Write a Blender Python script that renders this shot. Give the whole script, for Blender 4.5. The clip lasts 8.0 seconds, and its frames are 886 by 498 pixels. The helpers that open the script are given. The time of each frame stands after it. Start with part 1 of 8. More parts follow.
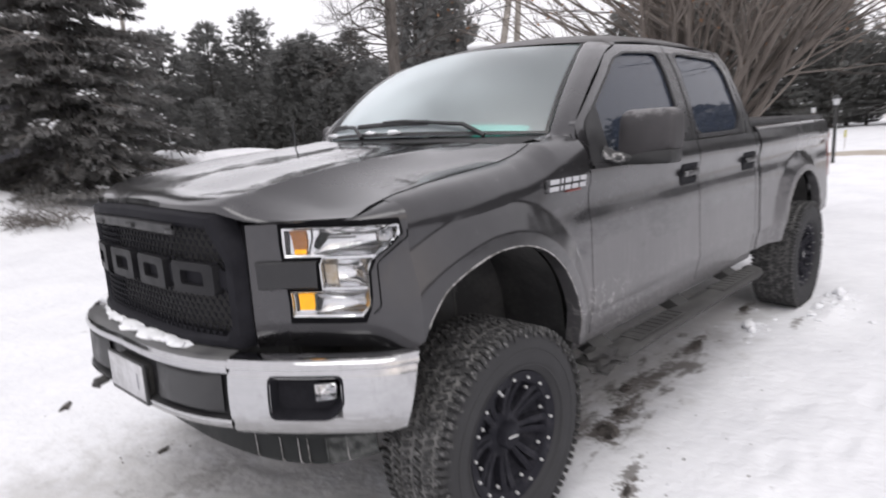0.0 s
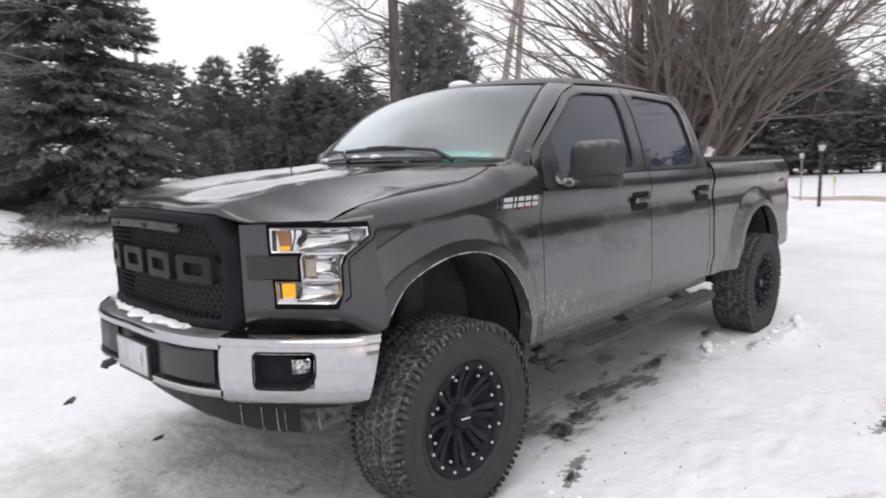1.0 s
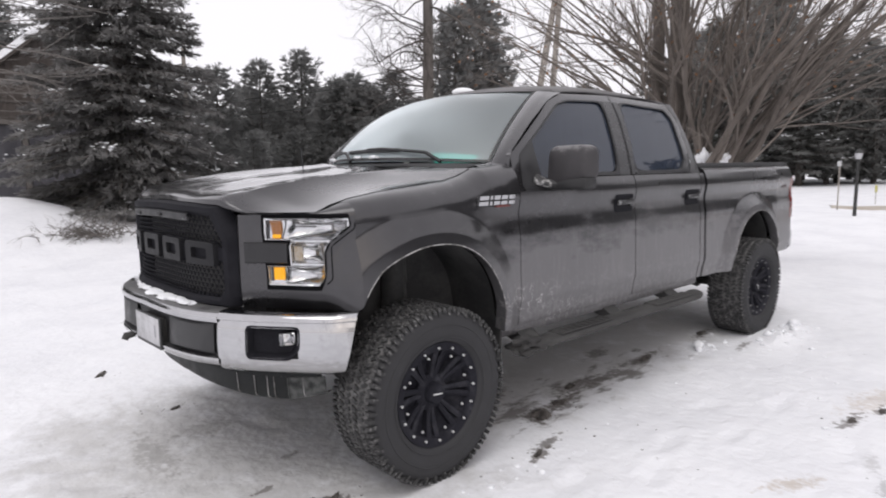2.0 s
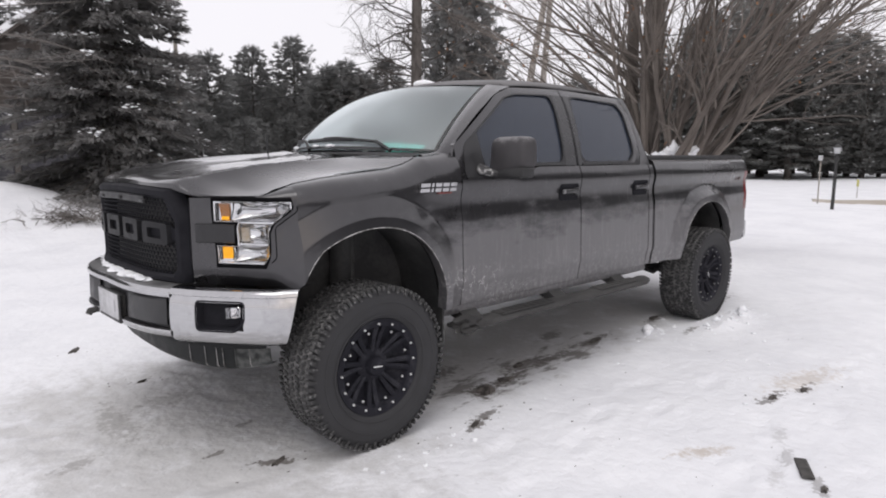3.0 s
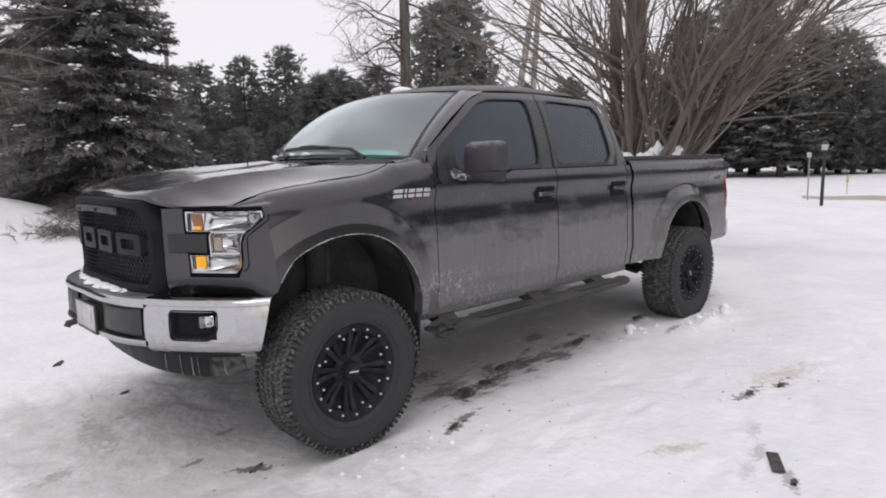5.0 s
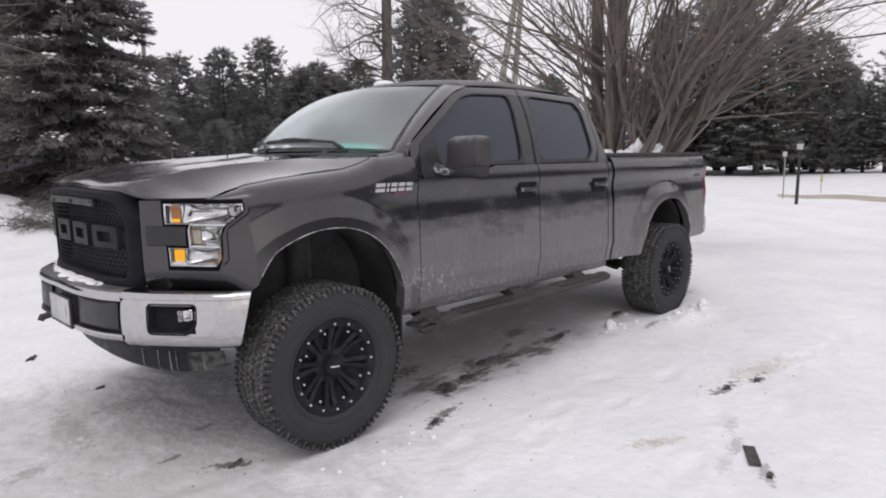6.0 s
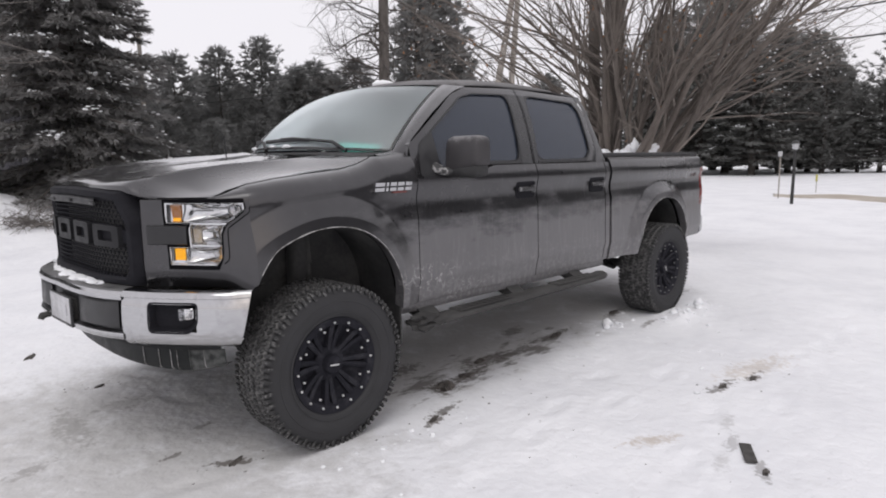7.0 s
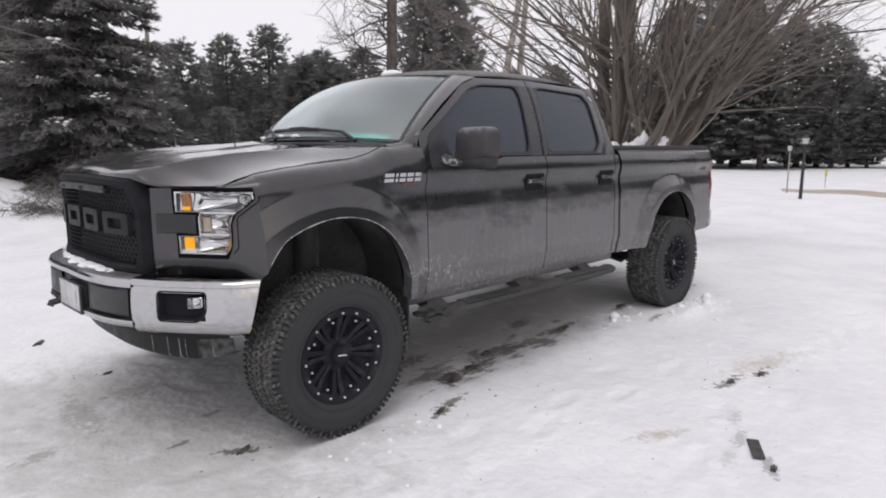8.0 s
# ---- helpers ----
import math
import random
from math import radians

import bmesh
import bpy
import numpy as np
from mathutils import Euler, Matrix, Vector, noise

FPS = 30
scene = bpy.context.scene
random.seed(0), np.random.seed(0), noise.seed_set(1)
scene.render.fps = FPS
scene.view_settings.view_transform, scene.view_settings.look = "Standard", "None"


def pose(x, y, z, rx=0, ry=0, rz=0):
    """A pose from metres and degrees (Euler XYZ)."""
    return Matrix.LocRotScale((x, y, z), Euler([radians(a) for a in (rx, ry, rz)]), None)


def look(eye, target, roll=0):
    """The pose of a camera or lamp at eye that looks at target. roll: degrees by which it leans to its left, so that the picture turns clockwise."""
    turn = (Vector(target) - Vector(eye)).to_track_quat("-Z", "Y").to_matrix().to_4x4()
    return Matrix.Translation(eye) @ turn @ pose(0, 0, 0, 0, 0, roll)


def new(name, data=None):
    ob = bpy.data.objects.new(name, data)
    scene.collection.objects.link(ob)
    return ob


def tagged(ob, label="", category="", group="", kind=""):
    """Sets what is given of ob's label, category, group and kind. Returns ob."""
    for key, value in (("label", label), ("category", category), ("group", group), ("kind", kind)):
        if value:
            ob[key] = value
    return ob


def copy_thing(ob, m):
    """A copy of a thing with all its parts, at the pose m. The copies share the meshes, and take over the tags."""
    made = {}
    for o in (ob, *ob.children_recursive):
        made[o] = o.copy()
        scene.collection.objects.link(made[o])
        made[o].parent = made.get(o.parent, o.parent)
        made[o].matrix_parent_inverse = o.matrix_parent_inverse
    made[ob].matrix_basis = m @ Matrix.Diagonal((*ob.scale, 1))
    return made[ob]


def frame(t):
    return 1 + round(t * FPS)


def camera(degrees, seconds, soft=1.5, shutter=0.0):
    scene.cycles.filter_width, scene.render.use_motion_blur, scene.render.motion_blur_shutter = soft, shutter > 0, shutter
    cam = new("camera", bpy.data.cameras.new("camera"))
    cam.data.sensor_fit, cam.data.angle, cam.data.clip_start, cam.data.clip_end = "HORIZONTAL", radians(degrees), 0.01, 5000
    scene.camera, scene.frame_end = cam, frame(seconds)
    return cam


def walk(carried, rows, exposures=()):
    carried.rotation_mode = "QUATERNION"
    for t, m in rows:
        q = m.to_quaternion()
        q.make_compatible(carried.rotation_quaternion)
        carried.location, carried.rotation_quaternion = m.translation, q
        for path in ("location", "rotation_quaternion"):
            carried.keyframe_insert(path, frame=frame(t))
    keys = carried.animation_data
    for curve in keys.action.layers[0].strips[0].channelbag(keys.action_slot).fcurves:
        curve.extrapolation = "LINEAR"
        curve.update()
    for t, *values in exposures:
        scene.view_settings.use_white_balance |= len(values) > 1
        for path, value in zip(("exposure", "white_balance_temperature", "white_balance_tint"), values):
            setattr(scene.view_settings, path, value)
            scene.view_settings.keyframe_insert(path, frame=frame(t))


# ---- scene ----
cam = camera(70.3, 8.0, soft=1.9, shutter=0.5)
PATH = [
    (0, (-1.81, -2.515, 1.654), (-0.407, -1.139, 1.282), -3.5),
    (0.5, (-1.998, -2.67, 1.598), (-0.505, -1.398, 1.208), 0.7),
    (1, (-2.008, -2.923, 1.579), (-0.59, -1.536, 1.322), -2.0),
    (1.5, (-1.986, -3.169, 1.589), (-0.673, -1.694, 1.272), -0.7),
    (2, (-2.025, -3.356, 1.559), (-0.691, -1.886, 1.314), -1.1),
    (2.2, (-2.046, -3.432, 1.549), (-0.654, -2.032, 1.227), -0.5),
    (3.3, (-1.92, -3.794, 1.554), (-0.593, -2.321, 1.283), -0.6),
    (3.5, (-1.894, -3.811, 1.558), (-0.57, -2.34, 1.268), -0.7),
    (4, (-1.904, -3.842, 1.55), (-0.557, -2.387, 1.286), -1.9),
    (4.2, (-1.905, -3.859, 1.547), (-0.565, -2.399, 1.277), -2.0),
    (5.5, (-1.9, -3.843, 1.55), (-0.533, -2.406, 1.296), -1.3),
    (6, (-1.903, -3.836, 1.543), (-0.508, -2.43, 1.266), -1.1),
    (6.5, (-1.922, -3.827, 1.558), (-0.529, -2.419, 1.281), -0.8),
    (7, (-1.931, -3.84, 1.547), (-0.528, -2.443, 1.267), -1.0),
    (7.5, (-1.942, -3.814, 1.555), (-0.528, -2.432, 1.254), -0.3),
    (8, (-1.937, -3.817, 1.549), (-0.549, -2.411, 1.241), -0.4),
]
walk(cam, [(t, look(eye, target, roll)) for t, eye, target, roll in PATH],
     exposures=[(0, 0.60), (1, 0.54), (1.5, 0.50), (2.2, 0.45), (3.5, 0.33), (5.5, 0.29), (8, 0.29)])

# ---- world and light: a bright overcast winter day ----
world = bpy.data.worlds.new("overcast")
scene.world = world
world.use_nodes = True
wn, wl = world.node_tree.nodes, world.node_tree.links
wn.clear()
w_out = wn.new("ShaderNodeOutputWorld")
w_bg = wn.new("ShaderNodeBackground")
w_sky = wn.new("ShaderNodeTexSky")
w_sky.sky_type = "NISHITA"
w_sky.sun_disc = False
w_sky.sun_elevation = radians(28)
w_sky.sun_rotation = radians(200)
w_sky.dust_density = 4.0
w_bri = wn.new("ShaderNodeMix")
w_bri.data_type = "RGBA"
w_bri.inputs[0].default_value = 0.93
w_bri.inputs[7].default_value = (7.7, 7.45, 7.8, 1)
wl.new(w_sky.outputs[0], w_bri.inputs[6])
wl.new(w_bri.outputs[2], w_bg.inputs[0])
w_bg.inputs[1].default_value = 0.1
wl.new(w_bg.outputs[0], w_out.inputs[0])

sun_data = bpy.data.lights.new("sun", "SUN")
sun_data.energy = 0.75
sun_data.angle = radians(40)
sun_data.color = (1.0, 0.98, 0.95)
sun = new("sun", sun_data)
sun.matrix_world = look((0, 0, 30), (8, 6, 8))


# ---- materials ----
def mat(name, c1, c2=None, scale=6.0, rough=(0.5, 0.7), metal=0.0, bump=0.0, bscale=None, coat=0.0,
        detail=6.0, stretch=(1, 1, 1), spec=0.5, lo=0.35, hi=0.65, per_object=0.0, per_island=0.0):
    """A principled material with two scales of variation in colour, gloss and relief, in metres."""
    m = bpy.data.materials.new(name)
    m.use_nodes = True
    n, l = m.node_tree.nodes, m.node_tree.links
    b = n["Principled BSDF"]
    c2 = c2 or tuple(v * 0.75 for v in c1)
    tc = n.new("ShaderNodeTexCoord")
    mp = n.new("ShaderNodeMapping")
    mp.inputs["Scale"].default_value = stretch
    l.new(tc.outputs["Object"], mp.inputs[0])
    t1 = n.new("ShaderNodeTexNoise")
    t1.inputs["Scale"].default_value, t1.inputs["Detail"].default_value = scale, detail
    t2 = n.new("ShaderNodeTexNoise")
    t2.inputs["Scale"].default_value, t2.inputs["Detail"].default_value = scale * 9.0, 3.0
    for t in (t1, t2):
        l.new(mp.outputs[0], t.inputs["Vector"])
    add = n.new("ShaderNodeMath")
    add.operation = "MULTIPLY_ADD"
    add.inputs[1].default_value = 0.35
    l.new(t2.outputs[0], add.inputs[0])
    sub = n.new("ShaderNodeMath")
    sub.operation = "MULTIPLY_ADD"
    sub.inputs[1].default_value, sub.inputs[2].default_value = 1.0, -0.175
    l.new(t1.outputs[0], sub.inputs[0])
    l.new(sub.outputs[0], add.inputs[2])
    last = add.outputs[0]
    if per_object or per_island:
        extra = n.new("ShaderNodeObjectInfo") if per_object else n.new("ShaderNodeNewGeometry")
        src = extra.outputs["Random"] if per_object else extra.outputs["Random Per Island"]
        a3 = n.new("ShaderNodeMath")
        a3.operation = "MULTIPLY_ADD"
        a3.inputs[1].default_value = per_object or per_island
        l.new(src, a3.inputs[0])
        l.new(last, a3.inputs[2])
        last = a3.outputs[0]
    mr = n.new("ShaderNodeMapRange")
    mr.inputs["From Min"].default_value, mr.inputs["From Max"].default_value = lo, hi + (per_object or per_island)
    l.new(last, mr.inputs["Value"])
    mix = n.new("ShaderNodeMix")
    mix.data_type = "RGBA"
    mix.inputs[6].default_value, mix.inputs[7].default_value = (*c1, 1), (*c2, 1)
    l.new(mr.outputs[0], mix.inputs[0])
    l.new(mix.outputs[2], b.inputs["Base Color"])
    rr = n.new("ShaderNodeMapRange")
    rr.inputs["To Min"].default_value, rr.inputs["To Max"].default_value = rough
    l.new(mr.outputs[0], rr.inputs["Value"])
    l.new(rr.outputs[0], b.inputs["Roughness"])
    b.inputs["Metallic"].default_value = metal
    b.inputs["Coat Weight"].default_value = coat
    b.inputs["Coat Roughness"].default_value = 0.10
    b.inputs["Specular IOR Level"].default_value = spec
    if bump:
        t3 = n.new("ShaderNodeTexNoise")
        t3.inputs["Scale"].default_value, t3.inputs["Detail"].default_value = bscale or scale * 6, 5.0
        l.new(mp.outputs[0], t3.inputs["Vector"])
        bp = n.new("ShaderNodeBump")
        bp.inputs["Strength"].default_value, bp.inputs["Distance"].default_value = 1.0, bump
        l.new(t3.outputs[0], bp.inputs["Height"])
        l.new(bp.outputs[0], b.inputs["Normal"])
    m["mix"] = mix.name
    return m


def over(m, colour, rough, low, high, scale, spread, axis="Z", strength=1.0, stretch=(1, 1, 1), seed=0.0, metal=None, gate=None):
    """Lays a film (dried salt, dust) over a material: full at height `low`, gone at `high`, broken up by noise; gate: from where to where along x it sets in."""
    n, l = m.node_tree.nodes, m.node_tree.links
    b = n["Principled BSDF"]
    tc = n.new("ShaderNodeTexCoord")
    sp = n.new("ShaderNodeSeparateXYZ")
    l.new(tc.outputs["Object"], sp.inputs[0])
    mp = n.new("ShaderNodeMapping")
    mp.inputs["Scale"].default_value, mp.inputs["Location"].default_value = stretch, (seed, seed, seed)
    l.new(tc.outputs["Object"], mp.inputs[0])
    t = n.new("ShaderNodeTexNoise")
    t.inputs["Scale"].default_value, t.inputs["Detail"].default_value, t.inputs["Roughness"].default_value = scale, 9.0, 0.65
    l.new(mp.outputs[0], t.inputs["Vector"])
    g = n.new("ShaderNodeMapRange")
    g.inputs["From Min"].default_value, g.inputs["From Max"].default_value = low, high
    g.inputs["To Min"].default_value, g.inputs["To Max"].default_value = 0.5 + spread, 0.5 - spread
    l.new(sp.outputs[axis], g.inputs["Value"])
    s = n.new("ShaderNodeMath")
    s.operation = "ADD"
    l.new(t.outputs[0], s.inputs[0])
    l.new(g.outputs[0], s.inputs[1])
    k = n.new("ShaderNodeMapRange")
    k.interpolation_type = "SMOOTHSTEP"
    k.inputs["From Min"].default_value, k.inputs["From Max"].default_value = 1.0, 1.25
    k.inputs["To Max"].default_value = strength
    l.new(s.outputs[0], k.inputs["Value"])
    if gate:
        gt = n.new("ShaderNodeMapRange")
        gt.interpolation_type = "SMOOTHSTEP"
        gt.inputs["From Min"].default_value, gt.inputs["From Max"].default_value = gate
        gt.inputs["To Max"].default_value = strength
        l.new(sp.outputs["X"], gt.inputs["Value"])
        l.new(gt.outputs[0], k.inputs["To Max"])
    for socket, value in (("Base Color", (*colour, 1)), ("Roughness", rough), ("Coat Weight", 0.0), ("Metallic", 0.0 if metal is None else metal)):
        inp = b.inputs[socket]
        mx = n.new("ShaderNodeMix")
        rgba = socket == "Base Color"
        mx.data_type = "RGBA" if rgba else "FLOAT"
        ia, ib, io = (6, 7, 2) if rgba else (2, 3, 0)
        if inp.is_linked:
            l.new(inp.links[0].from_socket, mx.inputs[ia])
        else:
            mx.inputs[ia].default_value = inp.default_value
        mx.inputs[ib].default_value = value
        l.new(k.outputs[0], mx.inputs[0])
        l.new(mx.outputs[io], inp)
    return m


def glass(name, tint, rough=0.02, trans=1.0):
    m = bpy.data.materials.new(name)
    m.use_nodes = True
    b = m.node_tree.nodes["Principled BSDF"]
    b.inputs["Base Color"].default_value = (*tint, 1)
    b.inputs["Roughness"].default_value = rough
    b.inputs["Transmission Weight"].default_value = trans
    b.inputs["IOR"].default_value = 1.45
    return m


PAINT = mat("grey_metallic_paint", (0.062, 0.0605, 0.0645), (0.048, 0.047, 0.0505), 1.3, (0.26, 0.36), 0.85, coat=0.9)
# dust on the lower sides; its paleness also carries the snow's reflection
over(PAINT, (0.20, 0.195, 0.203), 0.50, 0.90, 1.60, 4.0, 0.40, strength=0.62, gate=(-0.1, 0.75), stretch=(0.5, 1, 1.3))
over(PAINT, (0.40, 0.39, 0.39), 0.85, 0.62, 1.02, 30.0, 0.085, strength=0.32, seed=3.1, gate=(-0.3, 0.6))
over(PAINT, (0.42, 0.41, 0.41), 0.85, 0.80, 1.30, 34.0, 0.055, strength=0.16, seed=7.7, gate=(0.5, 1.0), stretch=(1, 1, 0.10))
HOODPAINT = mat("clean_grey_paint", (0.060, 0.0585, 0.063), (0.046, 0.045, 0.0485), 1.3, (0.22, 0.30), 0.85, coat=1.0)


def salt_lines(m, x_range, z_range, scale=6.0, width=0.014):
    """Thin curling rims of dried salt, where splashes have dried on the paint."""
    n, l = m.node_tree.nodes, m.node_tree.links
    b = n["Principled BSDF"]
    tc = n.new("ShaderNodeTexCoord")
    sp = n.new("ShaderNodeSeparateXYZ")
    l.new(tc.outputs["Object"], sp.inputs[0])
    masks = []
    for sc_, w, gain in ((scale, width, 1.0), (scale * 9, 0.16, 1.6)):
        t = n.new("ShaderNodeTexNoise")
        t.inputs["Scale"].default_value, t.inputs["Detail"].default_value = sc_, 5.0
        l.new(tc.outputs["Object"], t.inputs["Vector"])
        d = n.new("ShaderNodeMath")
        d.operation = "SUBTRACT"
        d.inputs[1].default_value = 0.5
        l.new(t.outputs[0], d.inputs[0])
        a = n.new("ShaderNodeMath")
        a.operation = "ABSOLUTE"
        l.new(d.outputs[0], a.inputs[0])
        k = n.new("ShaderNodeMapRange")
        k.inputs["From Min"].default_value, k.inputs["From Max"].default_value = w, w * 0.4
        k.inputs["To Max"].default_value = gain
        l.new(a.outputs[0], k.inputs["Value"])
        masks.append(k.outputs[0])
    for axis, (lo_, hi_), soft in (("X", x_range, 0.12), ("Z", z_range, 0.07)):
        for e0, e1 in ((lo_ - soft, lo_ + soft), (hi_ + soft, hi_ - soft)):
            k = n.new("ShaderNodeMapRange")
            k.inputs["From Min"].default_value, k.inputs["From Max"].default_value = e0, e1
            l.new(sp.outputs[axis], k.inputs["Value"])
            masks.append(k.outputs[0])
    last = masks[0]
    for q in masks[1:]:
        k = n.new("ShaderNodeMath")
        k.operation = "MULTIPLY"
        l.new(last, k.inputs[0])
        l.new(q, k.inputs[1])
        last = k.outputs[0]
    cap = n.new("ShaderNodeMath")
    cap.operation = "MINIMUM"
    cap.inputs[1].default_value = 0.75
    l.new(last, cap.inputs[0])
    for socket, value in (("Base Color", (0.5, 0.495, 0.49, 1)), ("Metallic", 0.0), ("Coat Weight", 0.0), ("Roughness", 0.9)):
        mx = n.new("ShaderNodeMix")
        rgba = socket == "Base Color"
        mx.data_type = "RGBA" if rgba else "FLOAT"
        ia, ib, io = (6, 7, 2) if rgba else (2, 3, 0)
        l.new(b.inputs[socket].links[0].from_socket, mx.inputs[ia])
        mx.inputs[ib].default_value = value
        l.new(cap.outputs[0], mx.inputs[0])
        l.new(mx.outputs[io], b.inputs[socket])


salt_lines(PAINT, (0.52, 0.98), (0.77, 0.85), 9.0, 0.011)
salt_lines(PAINT, (0.92, 1.32), (0.67, 0.71), 12.0, 0.012)
HOODPAINT.node_tree.nodes["Principled BSDF"].inputs["Coat Roughness"].default_value = 0.06
BLACK = mat("black_plastic", (0.016, 0.016, 0.017), (0.026, 0.026, 0.027), 9, (0.45, 0.7), bump=0.0006, bscale=500)
over(BLACK, (0.12, 0.118, 0.115), 0.85, 0.35, 0.9, 6.0, 0.16, strength=0.5)
SATIN = mat("satin_black", (0.023, 0.023, 0.025), (0.034, 0.034, 0.036), 12, (0.35, 0.55))
DARK = mat("underbody_black", (0.034, 0.034, 0.034), (0.056, 0.055, 0.054), 5, (0.7, 0.9))
RUBBER = mat("tyre_rubber", (0.025, 0.025, 0.027), (0.037, 0.037, 0.040), 7, (0.75, 0.9), bump=0.001, bscale=120)
GAP = mat("dark_seam", (0.006, 0.006, 0.007), (0.010, 0.010, 0.011), 9, (0.9, 1.0), spec=0.02)
SLUSHGROOVE = mat("slush_in_tread", (0.030, 0.030, 0.031), (0.17, 0.167, 0.164), 16, (0.8, 0.95), lo=0.38, hi=0.62)
LINER = mat("salt_splashed_liner", (0.026, 0.026, 0.027), (0.075, 0.074, 0.073), 5, (0.75, 0.95), bump=0.003, bscale=30, lo=0.4, hi=0.75)
DULLBOLT = mat("dirty_bolt_steel", (0.10, 0.10, 0.105), (0.2, 0.2, 0.2), 30, (0.5, 0.7))
DUSTYRUBBER = mat("salt_dusted_tyre_rubber", (0.052, 0.051, 0.052), (0.085, 0.084, 0.083), 6, (0.8, 0.95), bump=0.001, bscale=120)
TREAD = mat("worn_tread_rubber", (0.030, 0.030, 0.031), (0.070, 0.069, 0.068), 22, (0.8, 0.95), bump=0.004, bscale=70, lo=0.5, hi=0.8)
over(TREAD, (0.46, 0.455, 0.45), 0.95, -100, -99, 60.0, -0.01, strength=0.5, seed=5.0)
RIM = mat("black_alloy", (0.013, 0.013, 0.018), (0.021, 0.021, 0.027), 10, (0.6, 0.8), spec=0.14)
over(RIM, (0.075, 0.075, 0.085), 0.85, -100, -99, 14.0, -0.02, strength=0.55)
PILLARGLOSS = mat("pillar_gloss", (0.014, 0.014, 0.016), (0.02, 0.02, 0.022), 8, (0.2, 0.35), coat=0.25)
GLOSSBLACK = mat("grille_black", (0.013, 0.013, 0.016), (0.021, 0.021, 0.025), 12, (0.5, 0.65), spec=0.07)
ROOFPAINT = mat("frost_dulled_roof_paint", (0.085, 0.081, 0.083), (0.14, 0.136, 0.138), 2.2, (0.5, 0.65), 0.3, coat=0.15)
STEEL = mat("bright_steel", (0.75, 0.75, 0.74), (0.6, 0.6, 0.6), 30, (0.35, 0.5), 0.3)
CHROME = mat("chrome", (0.52, 0.52, 0.53), (0.43, 0.43, 0.44), 3, (0.05, 0.13), 1.0, bump=0.0008, bscale=5)
over(CHROME, (0.20, 0.196, 0.19), 0.8, 0.55, 1.05, 5.0, 0.06, strength=0.45, metal=0.4, stretch=(1, 1, 0.5))
REFLECT = mat("lamp_reflector", (0.78, 0.78, 0.79), (0.62, 0.62, 0.63), 9, (0.06, 0.14), 1.0)
AMBERGLOW = mat("amber_lens", (0.85, 0.34, 0.003), (0.70, 0.24, 0.002), 40, (0.3, 0.45), spec=0.2)
# emission stands in for bright reflections in the lens prisms
AMBERGLOW.node_tree.nodes["Principled BSDF"].inputs["Emission Color"].default_value = (1.0, 0.52, 0.0, 1)
AMBERGLOW.node_tree.nodes["Principled BSDF"].inputs["Emission Strength"].default_value = 0.42
LENS = glass("clear_lamp_lens", (0.96, 0.97, 0.98))
WINDSHIELD = glass("windshield_glass", (0.77, 0.85, 0.88), 0.28, 0.94)
def frosted(m):
    """Thin frost inside the glass, with sky reflection painted in; thicker towards the passenger's side and the foot.
    """
    n, l = m.node_tree.nodes, m.node_tree.links
    b = n["Principled BSDF"]
    tc = n.new("ShaderNodeTexCoord")
    sp = n.new("ShaderNodeSeparateXYZ")
    l.new(tc.outputs["Object"], sp.inputs[0])
    t = n.new("ShaderNodeTexNoise")
    t.inputs["Scale"].default_value, t.inputs["Detail"].default_value = 2.6, 5.0
    l.new(tc.outputs["Object"], t.inputs["Vector"])
    w = n.new("ShaderNodeMath")
    w.operation = "MULTIPLY_ADD"
    w.inputs[1].default_value = 0.9
    l.new(t.outputs[0], w.inputs[0])
    l.new(sp.outputs["Y"], w.inputs[2])
    k = n.new("ShaderNodeMapRange")
    k.interpolation_type = "SMOOTHSTEP"
    k.inputs["From Min"].default_value, k.inputs["From Max"].default_value = -0.20, 1.15
    k.inputs["To Min"].default_value, k.inputs["To Max"].default_value = 0.90, 0.30
    l.new(w.outputs[0], k.inputs["Value"])
    l.new(k.outputs[0], b.inputs["Transmission Weight"])


frosted(WINDSHIELD)
TINT = glass("tinted_glass", (0.048, 0.061, 0.090), 0.015, 0.45)
RED = mat("red_lamp_lens", (0.17, 0.025, 0.025), (0.11, 0.018, 0.018), 30, (0.15, 0.3), coat=0.6)
PLATE = mat("licence_plate_white", (0.52, 0.52, 0.54), (0.4, 0.4, 0.41), 18, (0.4, 0.6))
INK = mat("plate_ink", (0.2, 0.2, 0.23), (0.28, 0.28, 0.3), 30, (0.5, 0.6))
CABIN = mat("dark_cabin_trim", (0.045, 0.045, 0.047), (0.03, 0.03, 0.03), 12, (0.6, 0.8), bump=0.0008, bscale=300)
CLOTH = mat("grey_seat_cloth", (0.075, 0.074, 0.073), (0.05, 0.05, 0.05), 25, (0.8, 0.95), bump=0.001, bscale=400)
TEAL = mat("teal_card", (0.07, 0.70, 0.56), (0.10, 0.76, 0.62), 20, (0.5, 0.6))
WHITE = mat("white_plastic", (0.75, 0.75, 0.75), (0.65, 0.65, 0.66), 20, (0.35, 0.5))
SALT = mat("dried_salt", (0.42, 0.41, 0.41), (0.14, 0.135, 0.13), 30, (0.85, 0.95), bump=0.001, bscale=200, lo=0.42, hi=0.58)
SNOWCLUMP = mat("snow_clump", (0.84, 0.85, 0.87), (0.76, 0.77, 0.80), 9, (0.6, 0.8), bump=0.006, bscale=40)
